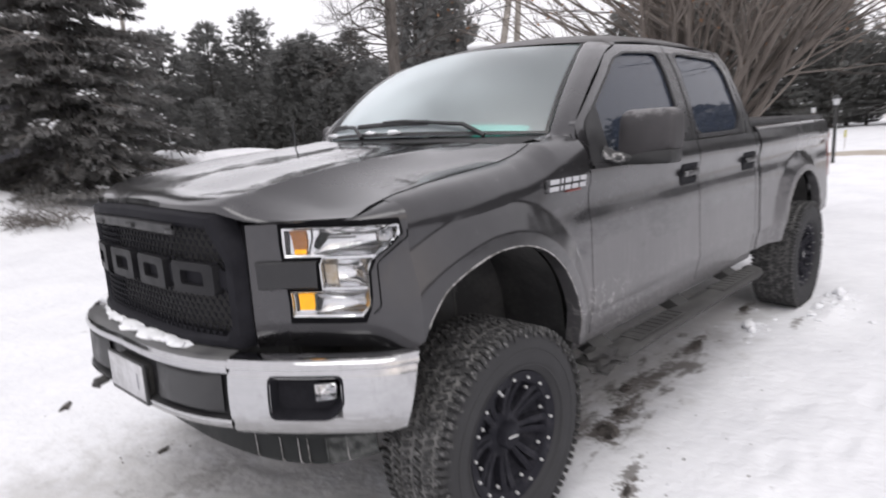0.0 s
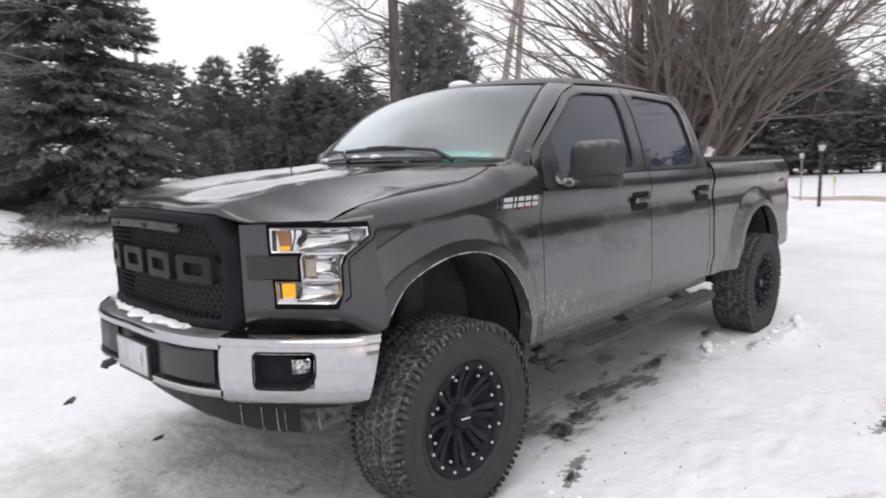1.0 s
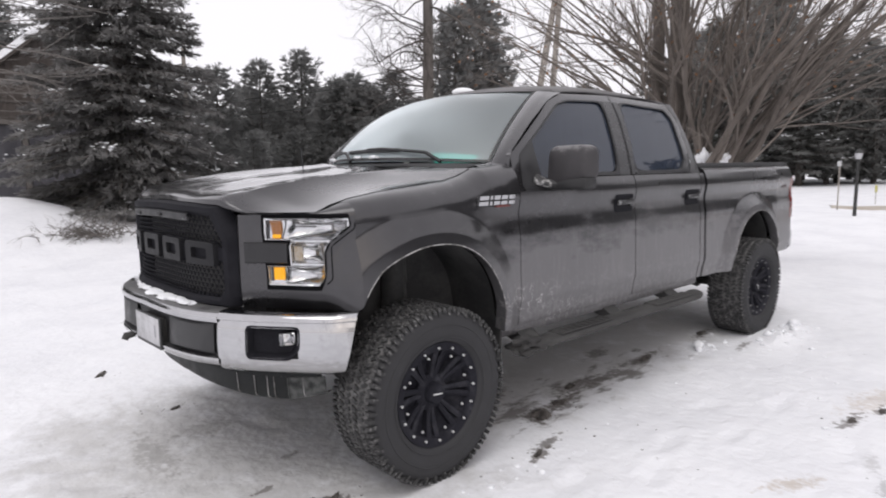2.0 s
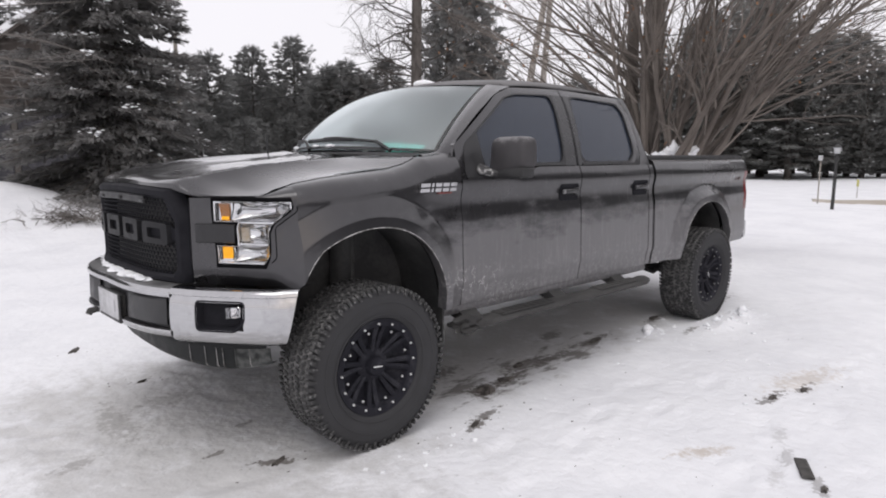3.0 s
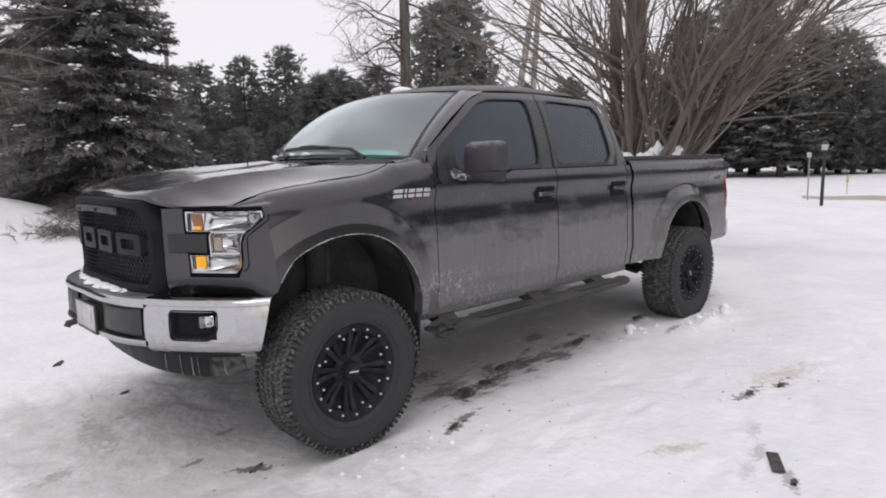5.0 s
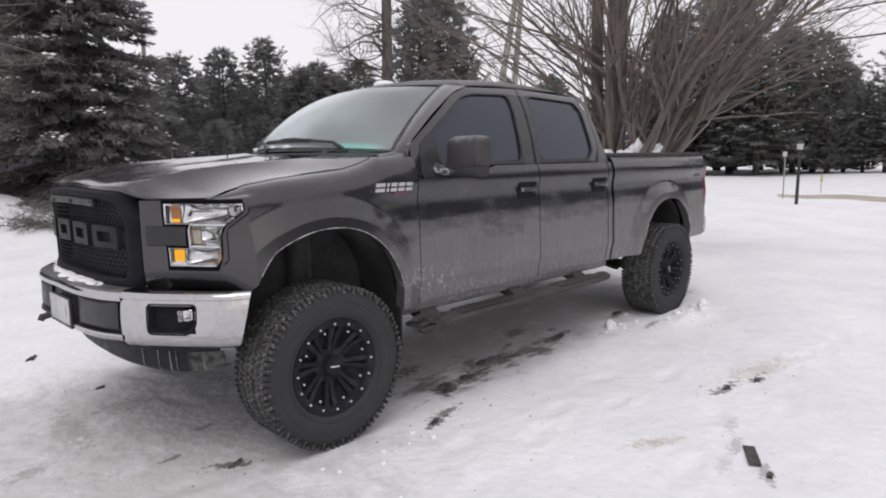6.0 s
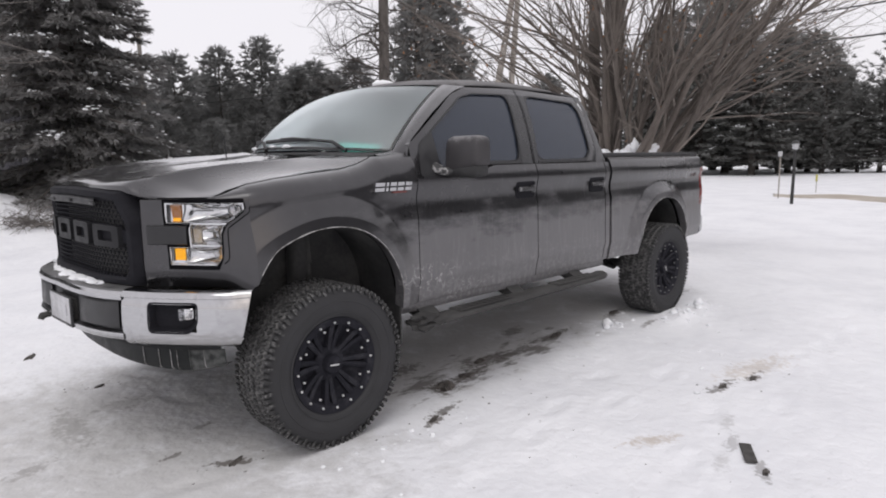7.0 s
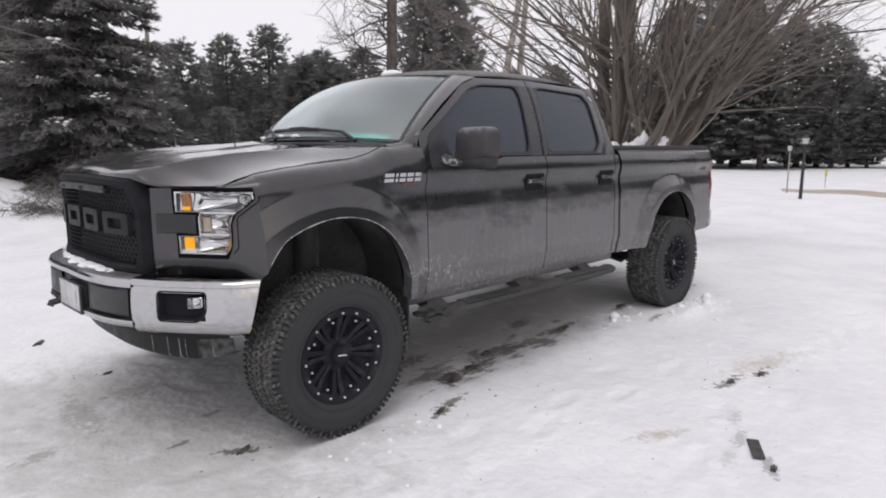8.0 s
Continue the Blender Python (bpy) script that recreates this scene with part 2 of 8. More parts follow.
BARK = mat("grey_bark", (0.215, 0.185, 0.163), (0.078, 0.067, 0.060), 5, (0.85, 0.95), bump=0.01, bscale=25, stretch=(1, 1, 0.35), per_object=0.45)
TWIG = mat("brown_twig", (0.205, 0.178, 0.158), (0.095, 0.081, 0.072), 4, (0.8, 0.95), per_island=0.25)
DEADLEAF = mat("dry_leaf", (0.30, 0.15, 0.07), (0.2, 0.1, 0.05), 10, (0.7, 0.9), per_island=0.3)
DARKBARK = mat("dark_pine_bark", (0.10, 0.088, 0.080), (0.06, 0.053, 0.048), 3, (0.85, 0.95))
# needle tones raised beyond light frost; haze over the trees put into the colour
NEEDLE = mat("frosted_hazy_spruce_needles", (0.195, 0.190, 0.186), (0.285, 0.280, 0.276), 0.9, (0.7, 0.9), per_island=0.2)
PINE = mat("dark_pine_needles", (0.160, 0.163, 0.161), (0.24, 0.243, 0.239), 0.35, (0.75, 0.95), per_island=0.2)
# PINE lightened: the hazier brightness of the roadside trees put into the colour
ROADPINE = mat("lightened_pine_needles", (0.175, 0.177, 0.171), (0.255, 0.257, 0.249), 0.35, (0.75, 0.95), per_island=0.2)
DEADTWIG = mat("dead_conifer_twig", (0.15, 0.135, 0.122), (0.09, 0.08, 0.073), 3, (0.85, 0.95), per_island=0.3)
POLEWOOD = mat("weathered_pole", (0.34, 0.31, 0.28), (0.22, 0.2, 0.18), 4, (0.8, 0.95), bump=0.004, bscale=30, stretch=(1, 1, 0.1))
WIRE = mat("black_wire", (0.03, 0.03, 0.03), (0.045, 0.045, 0.045), 5, (0.6, 0.7))
BARN = mat("dark_barn_boards", (0.075, 0.062, 0.055), (0.04, 0.034, 0.03), 2, (0.8, 0.95), bump=0.004, bscale=30, stretch=(1, 1, 0.15), per_object=0.25)
BLACKPAINT = mat("black_post_paint", (0.018, 0.018, 0.018), (0.03, 0.03, 0.03), 8, (0.45, 0.65))
FROST = mat("frosted_glass", (0.55, 0.56, 0.57), (0.42, 0.43, 0.44), 12, (0.4, 0.6))
YELLOW = mat("yellow_marker", (0.50, 0.47, 0.14), (0.42, 0.39, 0.12), 12, (0.5, 0.7))
MUD = mat("frozen_mud", (0.14, 0.126, 0.117), (0.055, 0.049, 0.045), 20, (0.75, 0.95), bump=0.012, bscale=45)
SANDROAD = mat("wet_sandy_road", (0.33, 0.285, 0.235), (0.46, 0.42, 0.37), 0.9, (0.6, 0.9), bump=0.01, bscale=9)



def leafy(m, share):
    """Lets light through thin needles."""
    n, l = m.node_tree.nodes, m.node_tree.links
    b = n["Principled BSDF"]
    tl_ = n.new("ShaderNodeBsdfTranslucent")
    l.new(b.inputs["Base Color"].links[0].from_socket, tl_.inputs["Color"])
    mx = n.new("ShaderNodeMixShader")
    mx.inputs[0].default_value = share
    l.new(b.outputs[0], mx.inputs[1])
    l.new(tl_.outputs[0], mx.inputs[2])
    l.new(mx.outputs[0], n["Material Output"].inputs["Surface"])


leafy(NEEDLE, 0.45)
leafy(PINE, 0.55)
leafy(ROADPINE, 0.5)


MUDTONE, SANDTONE, GREYTONE = (0.12, 0.105, 0.095), (0.50, 0.44, 0.38), (0.30, 0.29, 0.285)
# x, y, half-lengths, turn, tone, strength, softness
SPOTS = [(1.04, -0.89, 0.17, 0.11, 0.3, MUDTONE, 0.9, 0.03), (1.30, -0.84, 0.26, 0.07, 0.25, MUDTONE, 0.8, 0.04), (1.60, -0.73, 0.24, 0.09, 0.1, MUDTONE, 0.75, 0.04),
         (1.95, -0.76, 0.36, 0.05, 0.12, MUDTONE, 0.7, 0.04), (2.55, -0.75, 0.24, 0.06, 0.1, MUDTONE, 0.85, 0.03), (3.56, -0.76, 0.26, 0.05, 0.1, MUDTONE, 0.8, 0.03),
         (3.43, -1.18, 0.16, 0.04, 0.1, MUDTONE, 0.7, 0.03), (0.72, -1.19, 0.16, 0.05, 0.2, MUDTONE, 0.8, 0.03), (0.57, -1.26, 0.12, 0.04, 0.3, MUDTONE, 0.85, 0.03),
         (1.04, -0.45, 0.22, 0.08, 0.2, MUDTONE, 0.7, 0.06), (2.38, -0.40, 0.2, 0.07, 0.2, MUDTONE, 0.6, 0.05), (4.75, -0.83, 0.4, 0.07, 0.1, GREYTONE, 0.8, 0.06),
         (2.78, -2.33, 0.40, 0.12, -0.2, SANDTONE, 0.6, 0.2), (2.58, -2.39, 0.12, 0.04, 0.0, MUDTONE, 0.8, 0.03), (2.24, -2.30, 0.20, 0.05, -0.1, MUDTONE, 0.75, 0.03),
         (1.20, -2.33, 0.17, 0.05, -0.5, SANDTONE, 0.75, 0.2), (1.70, -2.54, 0.12, 0.04, 0.2, GREYTONE, 0.4, 0.2), (1.25, -2.88, 0.12, 0.04, 0.5, MUDTONE, 0.5, 0.05),
         (1.20, -2.70, 0.10, 0.04, 0.3, GREYTONE, 0.4, 0.2), (1.45, -2.66, 0.12, 0.04, 0.3, MUDTONE, 0.35, 0.06), (-0.51, -0.84, 0.12, 0.04, -0.5, MUDTONE, 0.85, 0.02),
         (-0.70, -0.53, 0.06, 0.03, 0.2, MUDTONE, 0.7, 0.02), (-0.42, -0.27, 0.08, 0.03, 0.2, MUDTONE, 0.6, 0.03), (-0.98, 0.25, 0.10, 0.36, -0.1, GREYTONE, 0.6, 0.06),
         (-1.30, -0.18, 0.12, 0.05, 0.3, GREYTONE, 0.6, 0.05), (-0.60, 0.40, 0.25, 0.12, 0.2, GREYTONE, 0.6, 0.08), (-0.64, 0.89, 0.07, 0.04, 0.6, MUDTONE, 0.7, 0.03)]


def snow_material():
    """Trodden snow: white, with grey ice where the truck and feet have packed it; some shade under the truck is painted
    in.
    """
    m = mat("driveway_snow", (0.79, 0.795, 0.82), (0.66, 0.665, 0.695), 0.9, (0.55, 0.75), bump=0.013, bscale=15, lo=0.4, hi=0.8)
    n, l = m.node_tree.nodes, m.node_tree.links
    b = n["Principled BSDF"]
    tc = n.new("ShaderNodeTexCoord")
    sp = n.new("ShaderNodeSeparateXYZ")
    l.new(tc.outputs["Object"], sp.inputs[0])

    def band(axis, low, high, soft):
        a = n.new("ShaderNodeMapRange")
        a.interpolation_type = "SMOOTHSTEP"
        a.inputs["From Min"].default_value, a.inputs["From Max"].default_value = low - soft, low + soft
        c = n.new("ShaderNodeMapRange")
        c.interpolation_type = "SMOOTHSTEP"
        c.inputs["From Min"].default_value, c.inputs["From Max"].default_value = high + soft, high - soft
        for q in (a, c):
            l.new(sp.outputs[axis], q.inputs["Value"])
        k = n.new("ShaderNodeMath")
        k.operation = "MULTIPLY"
        l.new(a.outputs[0], k.inputs[0])
        l.new(c.outputs[0], k.inputs[1])
        return k.outputs[0]

    under = n.new("ShaderNodeMath")
    under.operation = "MULTIPLY"
    l.new(band("X", -0.3, 4.9, 0.6), under.inputs[0])
    l.new(band("Y", -0.92, 0.6, 0.35), under.inputs[1])
    ahead = n.new("ShaderNodeMath")
    ahead.operation = "MULTIPLY"
    l.new(band("X", -1.75, 0.25, 0.85), ahead.inputs[0])
    l.new(band("Y", -1.7, 1.3, 0.8), ahead.inputs[1])
    area = n.new("ShaderNodeMath")
    area.operation = "MAXIMUM"
    l.new(under.outputs[0], area.inputs[0])
    l.new(ahead.outputs[0], area.inputs[1])
    t = n.new("ShaderNodeTexNoise")
    t.inputs["Scale"].default_value, t.inputs["Detail"].default_value, t.inputs["Roughness"].default_value = 3.4, 11.0, 0.72
    l.new(tc.outputs["Object"], t.inputs["Vector"])
    s = n.new("ShaderNodeMath")
    s.operation = "MULTIPLY_ADD"
    tw_ = n.new("ShaderNodeMath")
    tw_.operation = "MULTIPLY_ADD"
    tw_.inputs[1].default_value, tw_.inputs[2].default_value = 1.7, -0.35
    l.new(t.outputs[0], tw_.inputs[0])
    s.inputs[1].default_value = 0.58
    l.new(area.outputs[0], s.inputs[0])
    l.new(tw_.outputs[0], s.inputs[2])
    k = n.new("ShaderNodeMapRange")
    k.interpolation_type = "SMOOTHSTEP"
    k.inputs["From Min"].default_value, k.inputs["From Max"].default_value = 0.62, 1.15
    k.inputs["To Max"].default_value = 0.95
    l.new(s.outputs[0], k.inputs["Value"])
    old = b.inputs["Base Color"].links[0].from_socket
    mx = n.new("ShaderNodeMix")
    mx.data_type = "RGBA"
    mx.inputs[7].default_value = (0.53, 0.525, 0.525, 1)
    l.new(old, mx.inputs[6])
    l.new(k.outputs[0], mx.inputs[0])
    # scattered grit
    v = n.new("ShaderNodeTexNoise")
    v.inputs["Scale"].default_value, v.inputs["Detail"].default_value = 17.0, 6.0
    l.new(tc.outputs["Object"], v.inputs["Vector"])
    vk = n.new("ShaderNodeMapRange")
    vk.inputs["From Min"].default_value, vk.inputs["From Max"].default_value = 0.69, 0.76
    vk.inputs["To Max"].default_value = 0.32
    l.new(v.outputs[0], vk.inputs["Value"])
    gm = n.new("ShaderNodeMath")
    gm.operation = "MULTIPLY"
    l.new(vk.outputs[0], gm.inputs[0])
    l.new(band("Y", -3.2, 1.6, 0.5), gm.inputs[1])
    gm2 = n.new("ShaderNodeMath")
    gm2.operation = "MULTIPLY"
    l.new(gm.outputs[0], gm2.inputs[0])
    l.new(band("X", -2.0, 5.5, 0.6), gm2.inputs[1])
    mx2 = n.new("ShaderNodeMix")
    mx2.data_type = "RGBA"
    mx2.inputs[7].default_value = (0.12, 0.105, 0.095, 1)
    l.new(mx.outputs[2], mx2.inputs[6])
    l.new(gm2.outputs[0], mx2.inputs[0])
    # mud dragged along the near wheel track, broken into flecks
    mb = n.new("ShaderNodeMath")
    mb.operation = "MULTIPLY"
    l.new(band("Y", -1.02, -0.50, 0.22), mb.inputs[0])
    l.new(band("X", 0.55, 2.9, 0.5), mb.inputs[1])
    mm = n.new("ShaderNodeMapping")
    mm.inputs["Scale"].default_value = (0.55, 1.3, 1.0)
    l.new(tc.outputs["Object"], mm.inputs[0])
    mn = n.new("ShaderNodeTexNoise")
    mn.inputs["Scale"].default_value, mn.inputs["Detail"].default_value, mn.inputs["Roughness"].default_value = 6.5, 9.0, 0.68
    l.new(mm.outputs[0], mn.inputs["Vector"])
    ms = n.new("ShaderNodeMath")
    ms.operation = "MULTIPLY_ADD"
    ms.inputs[1].default_value = 0.22
    l.new(mb.outputs[0], ms.inputs[0])
    l.new(mn.outputs[0], ms.inputs[2])
    mk = n.new("ShaderNodeMapRange")
    mk.inputs["From Min"].default_value, mk.inputs["From Max"].default_value = 0.68, 0.78
    mk.inputs["To Max"].default_value = 0.8
    l.new(ms.outputs[0], mk.inputs["Value"])
    mx3 = n.new("ShaderNodeMix")
    mx3.data_type = "RGBA"
    mx3.inputs[7].default_value = (0.13, 0.115, 0.105, 1)
    l.new(mx2.outputs[2], mx3.inputs[6])
    l.new(mk.outputs[0], mx3.inputs[0])
    # single stains and sprays of mud
    fine = n.new("ShaderNodeTexNoise")
    fine.inputs["Scale"].default_value, fine.inputs["Detail"].default_value, fine.inputs["Roughness"].default_value = 24.0, 8.0, 0.7
    l.new(tc.outputs["Object"], fine.inputs["Vector"])
    broken = n.new("ShaderNodeMath")
    broken.operation = "MULTIPLY_ADD"
    broken.inputs[1].default_value, broken.inputs[2].default_value = 1.9, -0.43
    l.new(fine.outputs[0], broken.inputs[0])
    last = mx3.outputs[2]
    for cx_, cy_, rx, ry, turn, tone, most, soft in SPOTS:
        mp = n.new("ShaderNodeMapping")
        mp.vector_type = "TEXTURE"
        mp.inputs["Location"].default_value, mp.inputs["Scale"].default_value = (cx_, cy_, 0), (rx, ry, 1e3)
        mp.inputs["Rotation"].default_value = (0, 0, turn)
        l.new(tc.outputs["Object"], mp.inputs[0])
        ln = n.new("ShaderNodeVectorMath")
        ln.operation = "LENGTH"
        l.new(mp.outputs[0], ln.inputs[0])
        su = n.new("ShaderNodeMath")
        su.operation = "MULTIPLY_ADD"
        su.inputs[1].default_value = -0.42
        l.new(ln.outputs["Value"], su.inputs[0])
        l.new(broken.outputs[0], su.inputs[2])
        kk = n.new("ShaderNodeMapRange")
        kk.interpolation_type = "SMOOTHSTEP"
        kk.inputs["From Min"].default_value, kk.inputs["From Max"].default_value = 0.15 - soft, 0.27 + soft
        kk.inputs["To Max"].default_value = most
        l.new(su.outputs[0], kk.inputs["Value"])
        mz = n.new("ShaderNodeMix")
        mz.data_type = "RGBA"
        mz.inputs[7].default_value = (*tone, 1)
        l.new(last, mz.inputs[6])
        l.new(kk.outputs[0], mz.inputs[0])
        last = mz.outputs[2]
    l.new(last, b.inputs["Base Color"])
    b.inputs["Subsurface Weight"].default_value = 0.0
    return m


SNOW = snow_material()


# ---- mesh helpers ----
class Shape:
    """Vertices and faces that grow piece by piece into one mesh."""

    def __init__(self):
        self.v, self.f = [], []

    def add(self, verts, faces):
        k = len(self.v)
        self.v.extend(tuple(p) for p in verts)
        self.f.extend(tuple(i + k for i in f) for f in faces)
        return self

    def grid(self, rows, close_u=False, close_v=False, skip=None):
        """rows of equally many points; skip(i, j): leave that cell out."""
        nu, nv = len(rows), len(rows[0])
        verts = [p for r in rows for p in r]
        faces = []
        for i in range(nu if close_u else nu - 1):
            for j in range(nv if close_v else nv - 1):
                if skip and skip(i, j):
                    continue
                a, b = i, (i + 1) % nu
                c, d = j, (j + 1) % nv
                faces.append((a * nv + c, b * nv + c, b * nv + d, a * nv + d))
        return self.add(verts, faces)

    def box(self, lo, hi, bevel=0.0, m=None):
        """A box, its edges chamfered."""
        b = bevel
        x0, y0, z0 = lo
        x1, y1, z1 = hi
        if b <= 0:
            vs = [(x, y, z) for x in (x0, x1) for y in (y0, y1) for z in (z0, z1)]
            fs = [(0, 1, 3, 2), (4, 6, 7, 5), (0, 4, 5, 1), (2, 3, 7, 6), (0, 2, 6, 4), (1, 5, 7, 3)]
        else:
            bm = bmesh.new()
            bmesh.ops.create_cube(bm, size=1)
            for q in bm.verts:
                q.co = Vector((x0 if q.co.x < 0 else x1, y0 if q.co.y < 0 else y1, z0 if q.co.z < 0 else z1))
            bmesh.ops.bevel(bm, geom=bm.edges[:], offset=b, segments=2, affect="EDGES", profile=0.5)
            bm.verts.ensure_lookup_table()
            bm.verts.index_update()
            vs = [q.co.copy() for q in bm.verts]
            fs = [[q.index for q in f.verts] for f in bm.faces]
            bm.free()
        if m is not None:
            vs = [m @ Vector(p) for p in vs]
        return self.add(vs, fs)

    def tube(self, path, radii, sides=8, caps=True, squash=1.0):
        path = [Vector(p) for p in path]
        rings = []
        up = Vector((0, 0, 1))
        side = None
        for i, p in enumerate(path):
            d = (path[min(i + 1, len(path) - 1)] - path[max(i - 1, 0)])
            d = d.normalized() if d.length > 1e-9 else Vector((0, 0, 1))
            if side is None:
                side = d.cross(up)
                if side.length < 0.05:
                    side = d.cross(Vector((1, 0, 0)))
            side = (side - d * side.dot(d)).normalized()
            oth = d.cross(side)
            r = radii[i] if hasattr(radii, "__len__") else radii
            rings.append([p + (side * math.cos(a) + oth * math.sin(a) * squash) * r
                          for a in (2 * math.pi * k / sides for k in range(sides))])
        k = len(self.v)
        self.grid(rings, close_v=True)
        if caps:
            self.f.append(tuple(k + j for j in reversed(range(sides))))
            e = k + (len(path) - 1) * sides
            self.f.append(tuple(e + j for j in range(sides)))
        return self

    def revolve(self, profile, centre, axis="y", seg=48, a0=0.0, a1=2 * math.pi):
        """profile: (radius, along) pairs turned about an axis through centre."""
        full = abs(a1 - a0 - 2 * math.pi) < 1e-6
        rows = []
        for i in range(seg if full else seg + 1):
            a = a0 + (a1 - a0) * i / seg
            c, s = math.cos(a), math.sin(a)
            row = []
            for r, h in profile:
                q = {"y": (r * c, h, r * s), "z": (r * c, r * s, h), "x": (h, r * c, r * s)}[axis]
                row.append((centre[0] + q[0], centre[1] + q[1], centre[2] + q[2]))
            rows.append(row)
        return self.grid(rows, close_u=full)

    def prism(self, outline, depth_vec):
        """A flat outline (list of 3D points) given thickness along depth_vec."""
        n = len(outline)
        d = Vector(depth_vec)
        vs = [Vector(p) for p in outline] + [Vector(p) + d for p in outline]
        fs = [tuple(range(n)), tuple(reversed(range(n, 2 * n)))]
        fs += [(i, n + i, n + (i + 1) % n, (i + 1) % n) for i in range(n)]
        return self.add(vs, fs)

    def ring(self, outer, inner):
        """A strip between two closed loops of equally many points."""
        return self.grid([outer, inner], close_v=True)

    def mirrored(self):
        s = Shape()
        s.v = [(x, -y, z) for x, y, z in self.v]
        s.f = [tuple(reversed(f)) for f in self.f]
        return s

    def lump(self, c, r, squash=(1, 1, 1), rough=0.25, seed=0, sub=2):
        bm = bmesh.new()
        bmesh.ops.create_icosphere(bm, subdivisions=sub, radius=1.0)
        bm.verts.index_update()
        vs = []
        for q in bm.verts:
            k = 1 + rough * noise.noise(q.co * 1.7 + Vector((seed * 7.3, seed * 3.1, seed)))
            k += 0.5 * rough * noise.noise(q.co * 4.3 + Vector((seed, seed * 5.7, 0)))
            vs.append((c[0] + q.co.x * r * k * squash[0], c[1] + q.co.y * r * k * squash[1], c[2] + q.co.z * r * k * squash[2]))
        fs = [[q.index for q in f.verts] for f in bm.faces]
        bm.free()
        return self.add(vs, fs)

    def mesh(self, name, smooth=32):
        me = bpy.data.meshes.new(name)
        me.from_pydata(self.v, [], self.f)
        me.validate()
        bm = bmesh.new()
        bm.from_mesh(me)
        if len(bm.faces) < 60000:
            bmesh.ops.remove_doubles(bm, verts=bm.verts, dist=0.0002)
            bmesh.ops.recalc_face_normals(bm, faces=bm.faces)
        bm.to_mesh(me)
        bm.free()
        if smooth:
            me.shade_smooth()
            me.set_sharp_from_angle(angle=radians(smooth))
        return me


def part(name, shape, material, parent=None, label="", smooth=32):
    """Links a shape as ONE mesh object, under a thing or a part."""
    ob = new(name, shape if isinstance(shape, bpy.types.Mesh) else shape.mesh(name, smooth))
    if not ob.data.materials:
        ob.data.materials.append(material)
    if parent:
        ob.parent = parent
    return tagged(ob, label)


def thing(name, label, category, group="", at=(0, 0, 0)):
    ob = new(name)
    ob.location = at
    ob.empty_display_size = 0.2
    return tagged(ob, label, category, group)


def solid(name, shape, material, label, category, group="", kind="", smooth=32):
    return tagged(part(name, shape, material, None, label, smooth), "", category, group, kind)


def lerp_table(table, x):
    """Smooth value from (x, value) pairs."""
    if x <= table[0][0]:
        return table[0][1]
    for (a, va), (b, vb) in zip(table, table[1:]):
        if x <= b:
            return va + (vb - va) * (x - a) / (b - a)
    return table[-1][1]


def soft_table(table, x, w=0.02):
    return (lerp_table(table, x - w) + lerp_table(table, x) * 2 + lerp_table(table, x + w)) / 4


def spline(points, n):
    """n points along a smooth curve through the given ones."""
    pts = [Vector(p) for p in points]
    pts = [pts[0] * 2 - pts[1]] + pts + [pts[-1] * 2 - pts[-2]]
    dense = []
    for i in range(1, len(pts) - 2):
        p0, p1, p2, p3 = pts[i - 1:i + 3]
        for k in range(16):
            t = k / 16
            dense.append(0.5 * ((2 * p1) + (p2 - p0) * t + (2 * p0 - 5 * p1 + 4 * p2 - p3) * t * t
                                + (3 * p1 - p0 - 3 * p2 + p3) * t ** 3))
    dense.append(pts[-2])
    acc = [0.0]
    for a, b in zip(dense, dense[1:]):
        acc.append(acc[-1] + (b - a).length)
    out, j = [], 0
    for i in range(n):
        want = acc[-1] * i / (n - 1)
        while j < len(acc) - 2 and acc[j + 1] < want:
            j += 1
        f = (want - acc[j]) / max(acc[j + 1] - acc[j], 1e-9)
        out.append(dense[j].lerp(dense[j + 1], min(max(f, 0), 1)))
    return out


def clean_loop(outline, n):
    """A closed outline resampled to n points by even length, corners kept soft."""
    pts = [Vector(p) for p in outline]
    pts.append(pts[0])
    acc = [0.0]
    for a, b in zip(pts, pts[1:]):
        acc.append(acc[-1] + (b - a).length)
    out, j = [], 0
    for i in range(n):
        want = acc[-1] * i / n
        while acc[j + 1] < want:
            j += 1
        f = (want - acc[j]) / max(acc[j + 1] - acc[j], 1e-9)
        out.append(pts[j].lerp(pts[j + 1], f))
    return out


def rounded(poly, r, seg=4):
    """A 2D polygon with rounded corners."""
    out = []
    n = len(poly)
    for i in range(n):
        p, a, b = Vector(poly[i]), Vector(poly[i - 1]), Vector(poly[(i + 1) % n])
        ra = min(r, (a - p).length * 0.45)
        rb = min(r, (b - p).length * 0.45)
        s, e = p + (a - p).normalized() * ra, p + (b - p).normalized() * rb
        for k in range(seg + 1):
            t = k / seg
            out.append(s * (1 - t) ** 2 + p * 2 * t * (1 - t) + e * t * t)
    return out


# ---- the truck: x runs from nose to tail, z up, the front axle at x = 0 ----
WHEELBASE, HUB_Z, WHEEL_Y = 3.983, 0.447, 0.932
SIDE = [(0.60, 0.962), (0.66, 0.984), (0.775, 0.999), (0.80, 1.011), (0.95, 1.006), (1.20, 0.999), (1.265, 0.986), (1.33, 0.984),
        (1.395, 0.998), (1.44, 0.997), (1.51, 0.972), (1.58, 0.945)]
GREEN = [(1.40, 0.985), (1.52, 0.952), (1.70, 0.900), (1.90, 0.822), (2.03, 0.752), (2.09, 0.705)]
ARCH_F, ARCH_R = (0.02, 0.53, 0.66, 0.54), (3.965, 0.495, 0.64, 0.51)


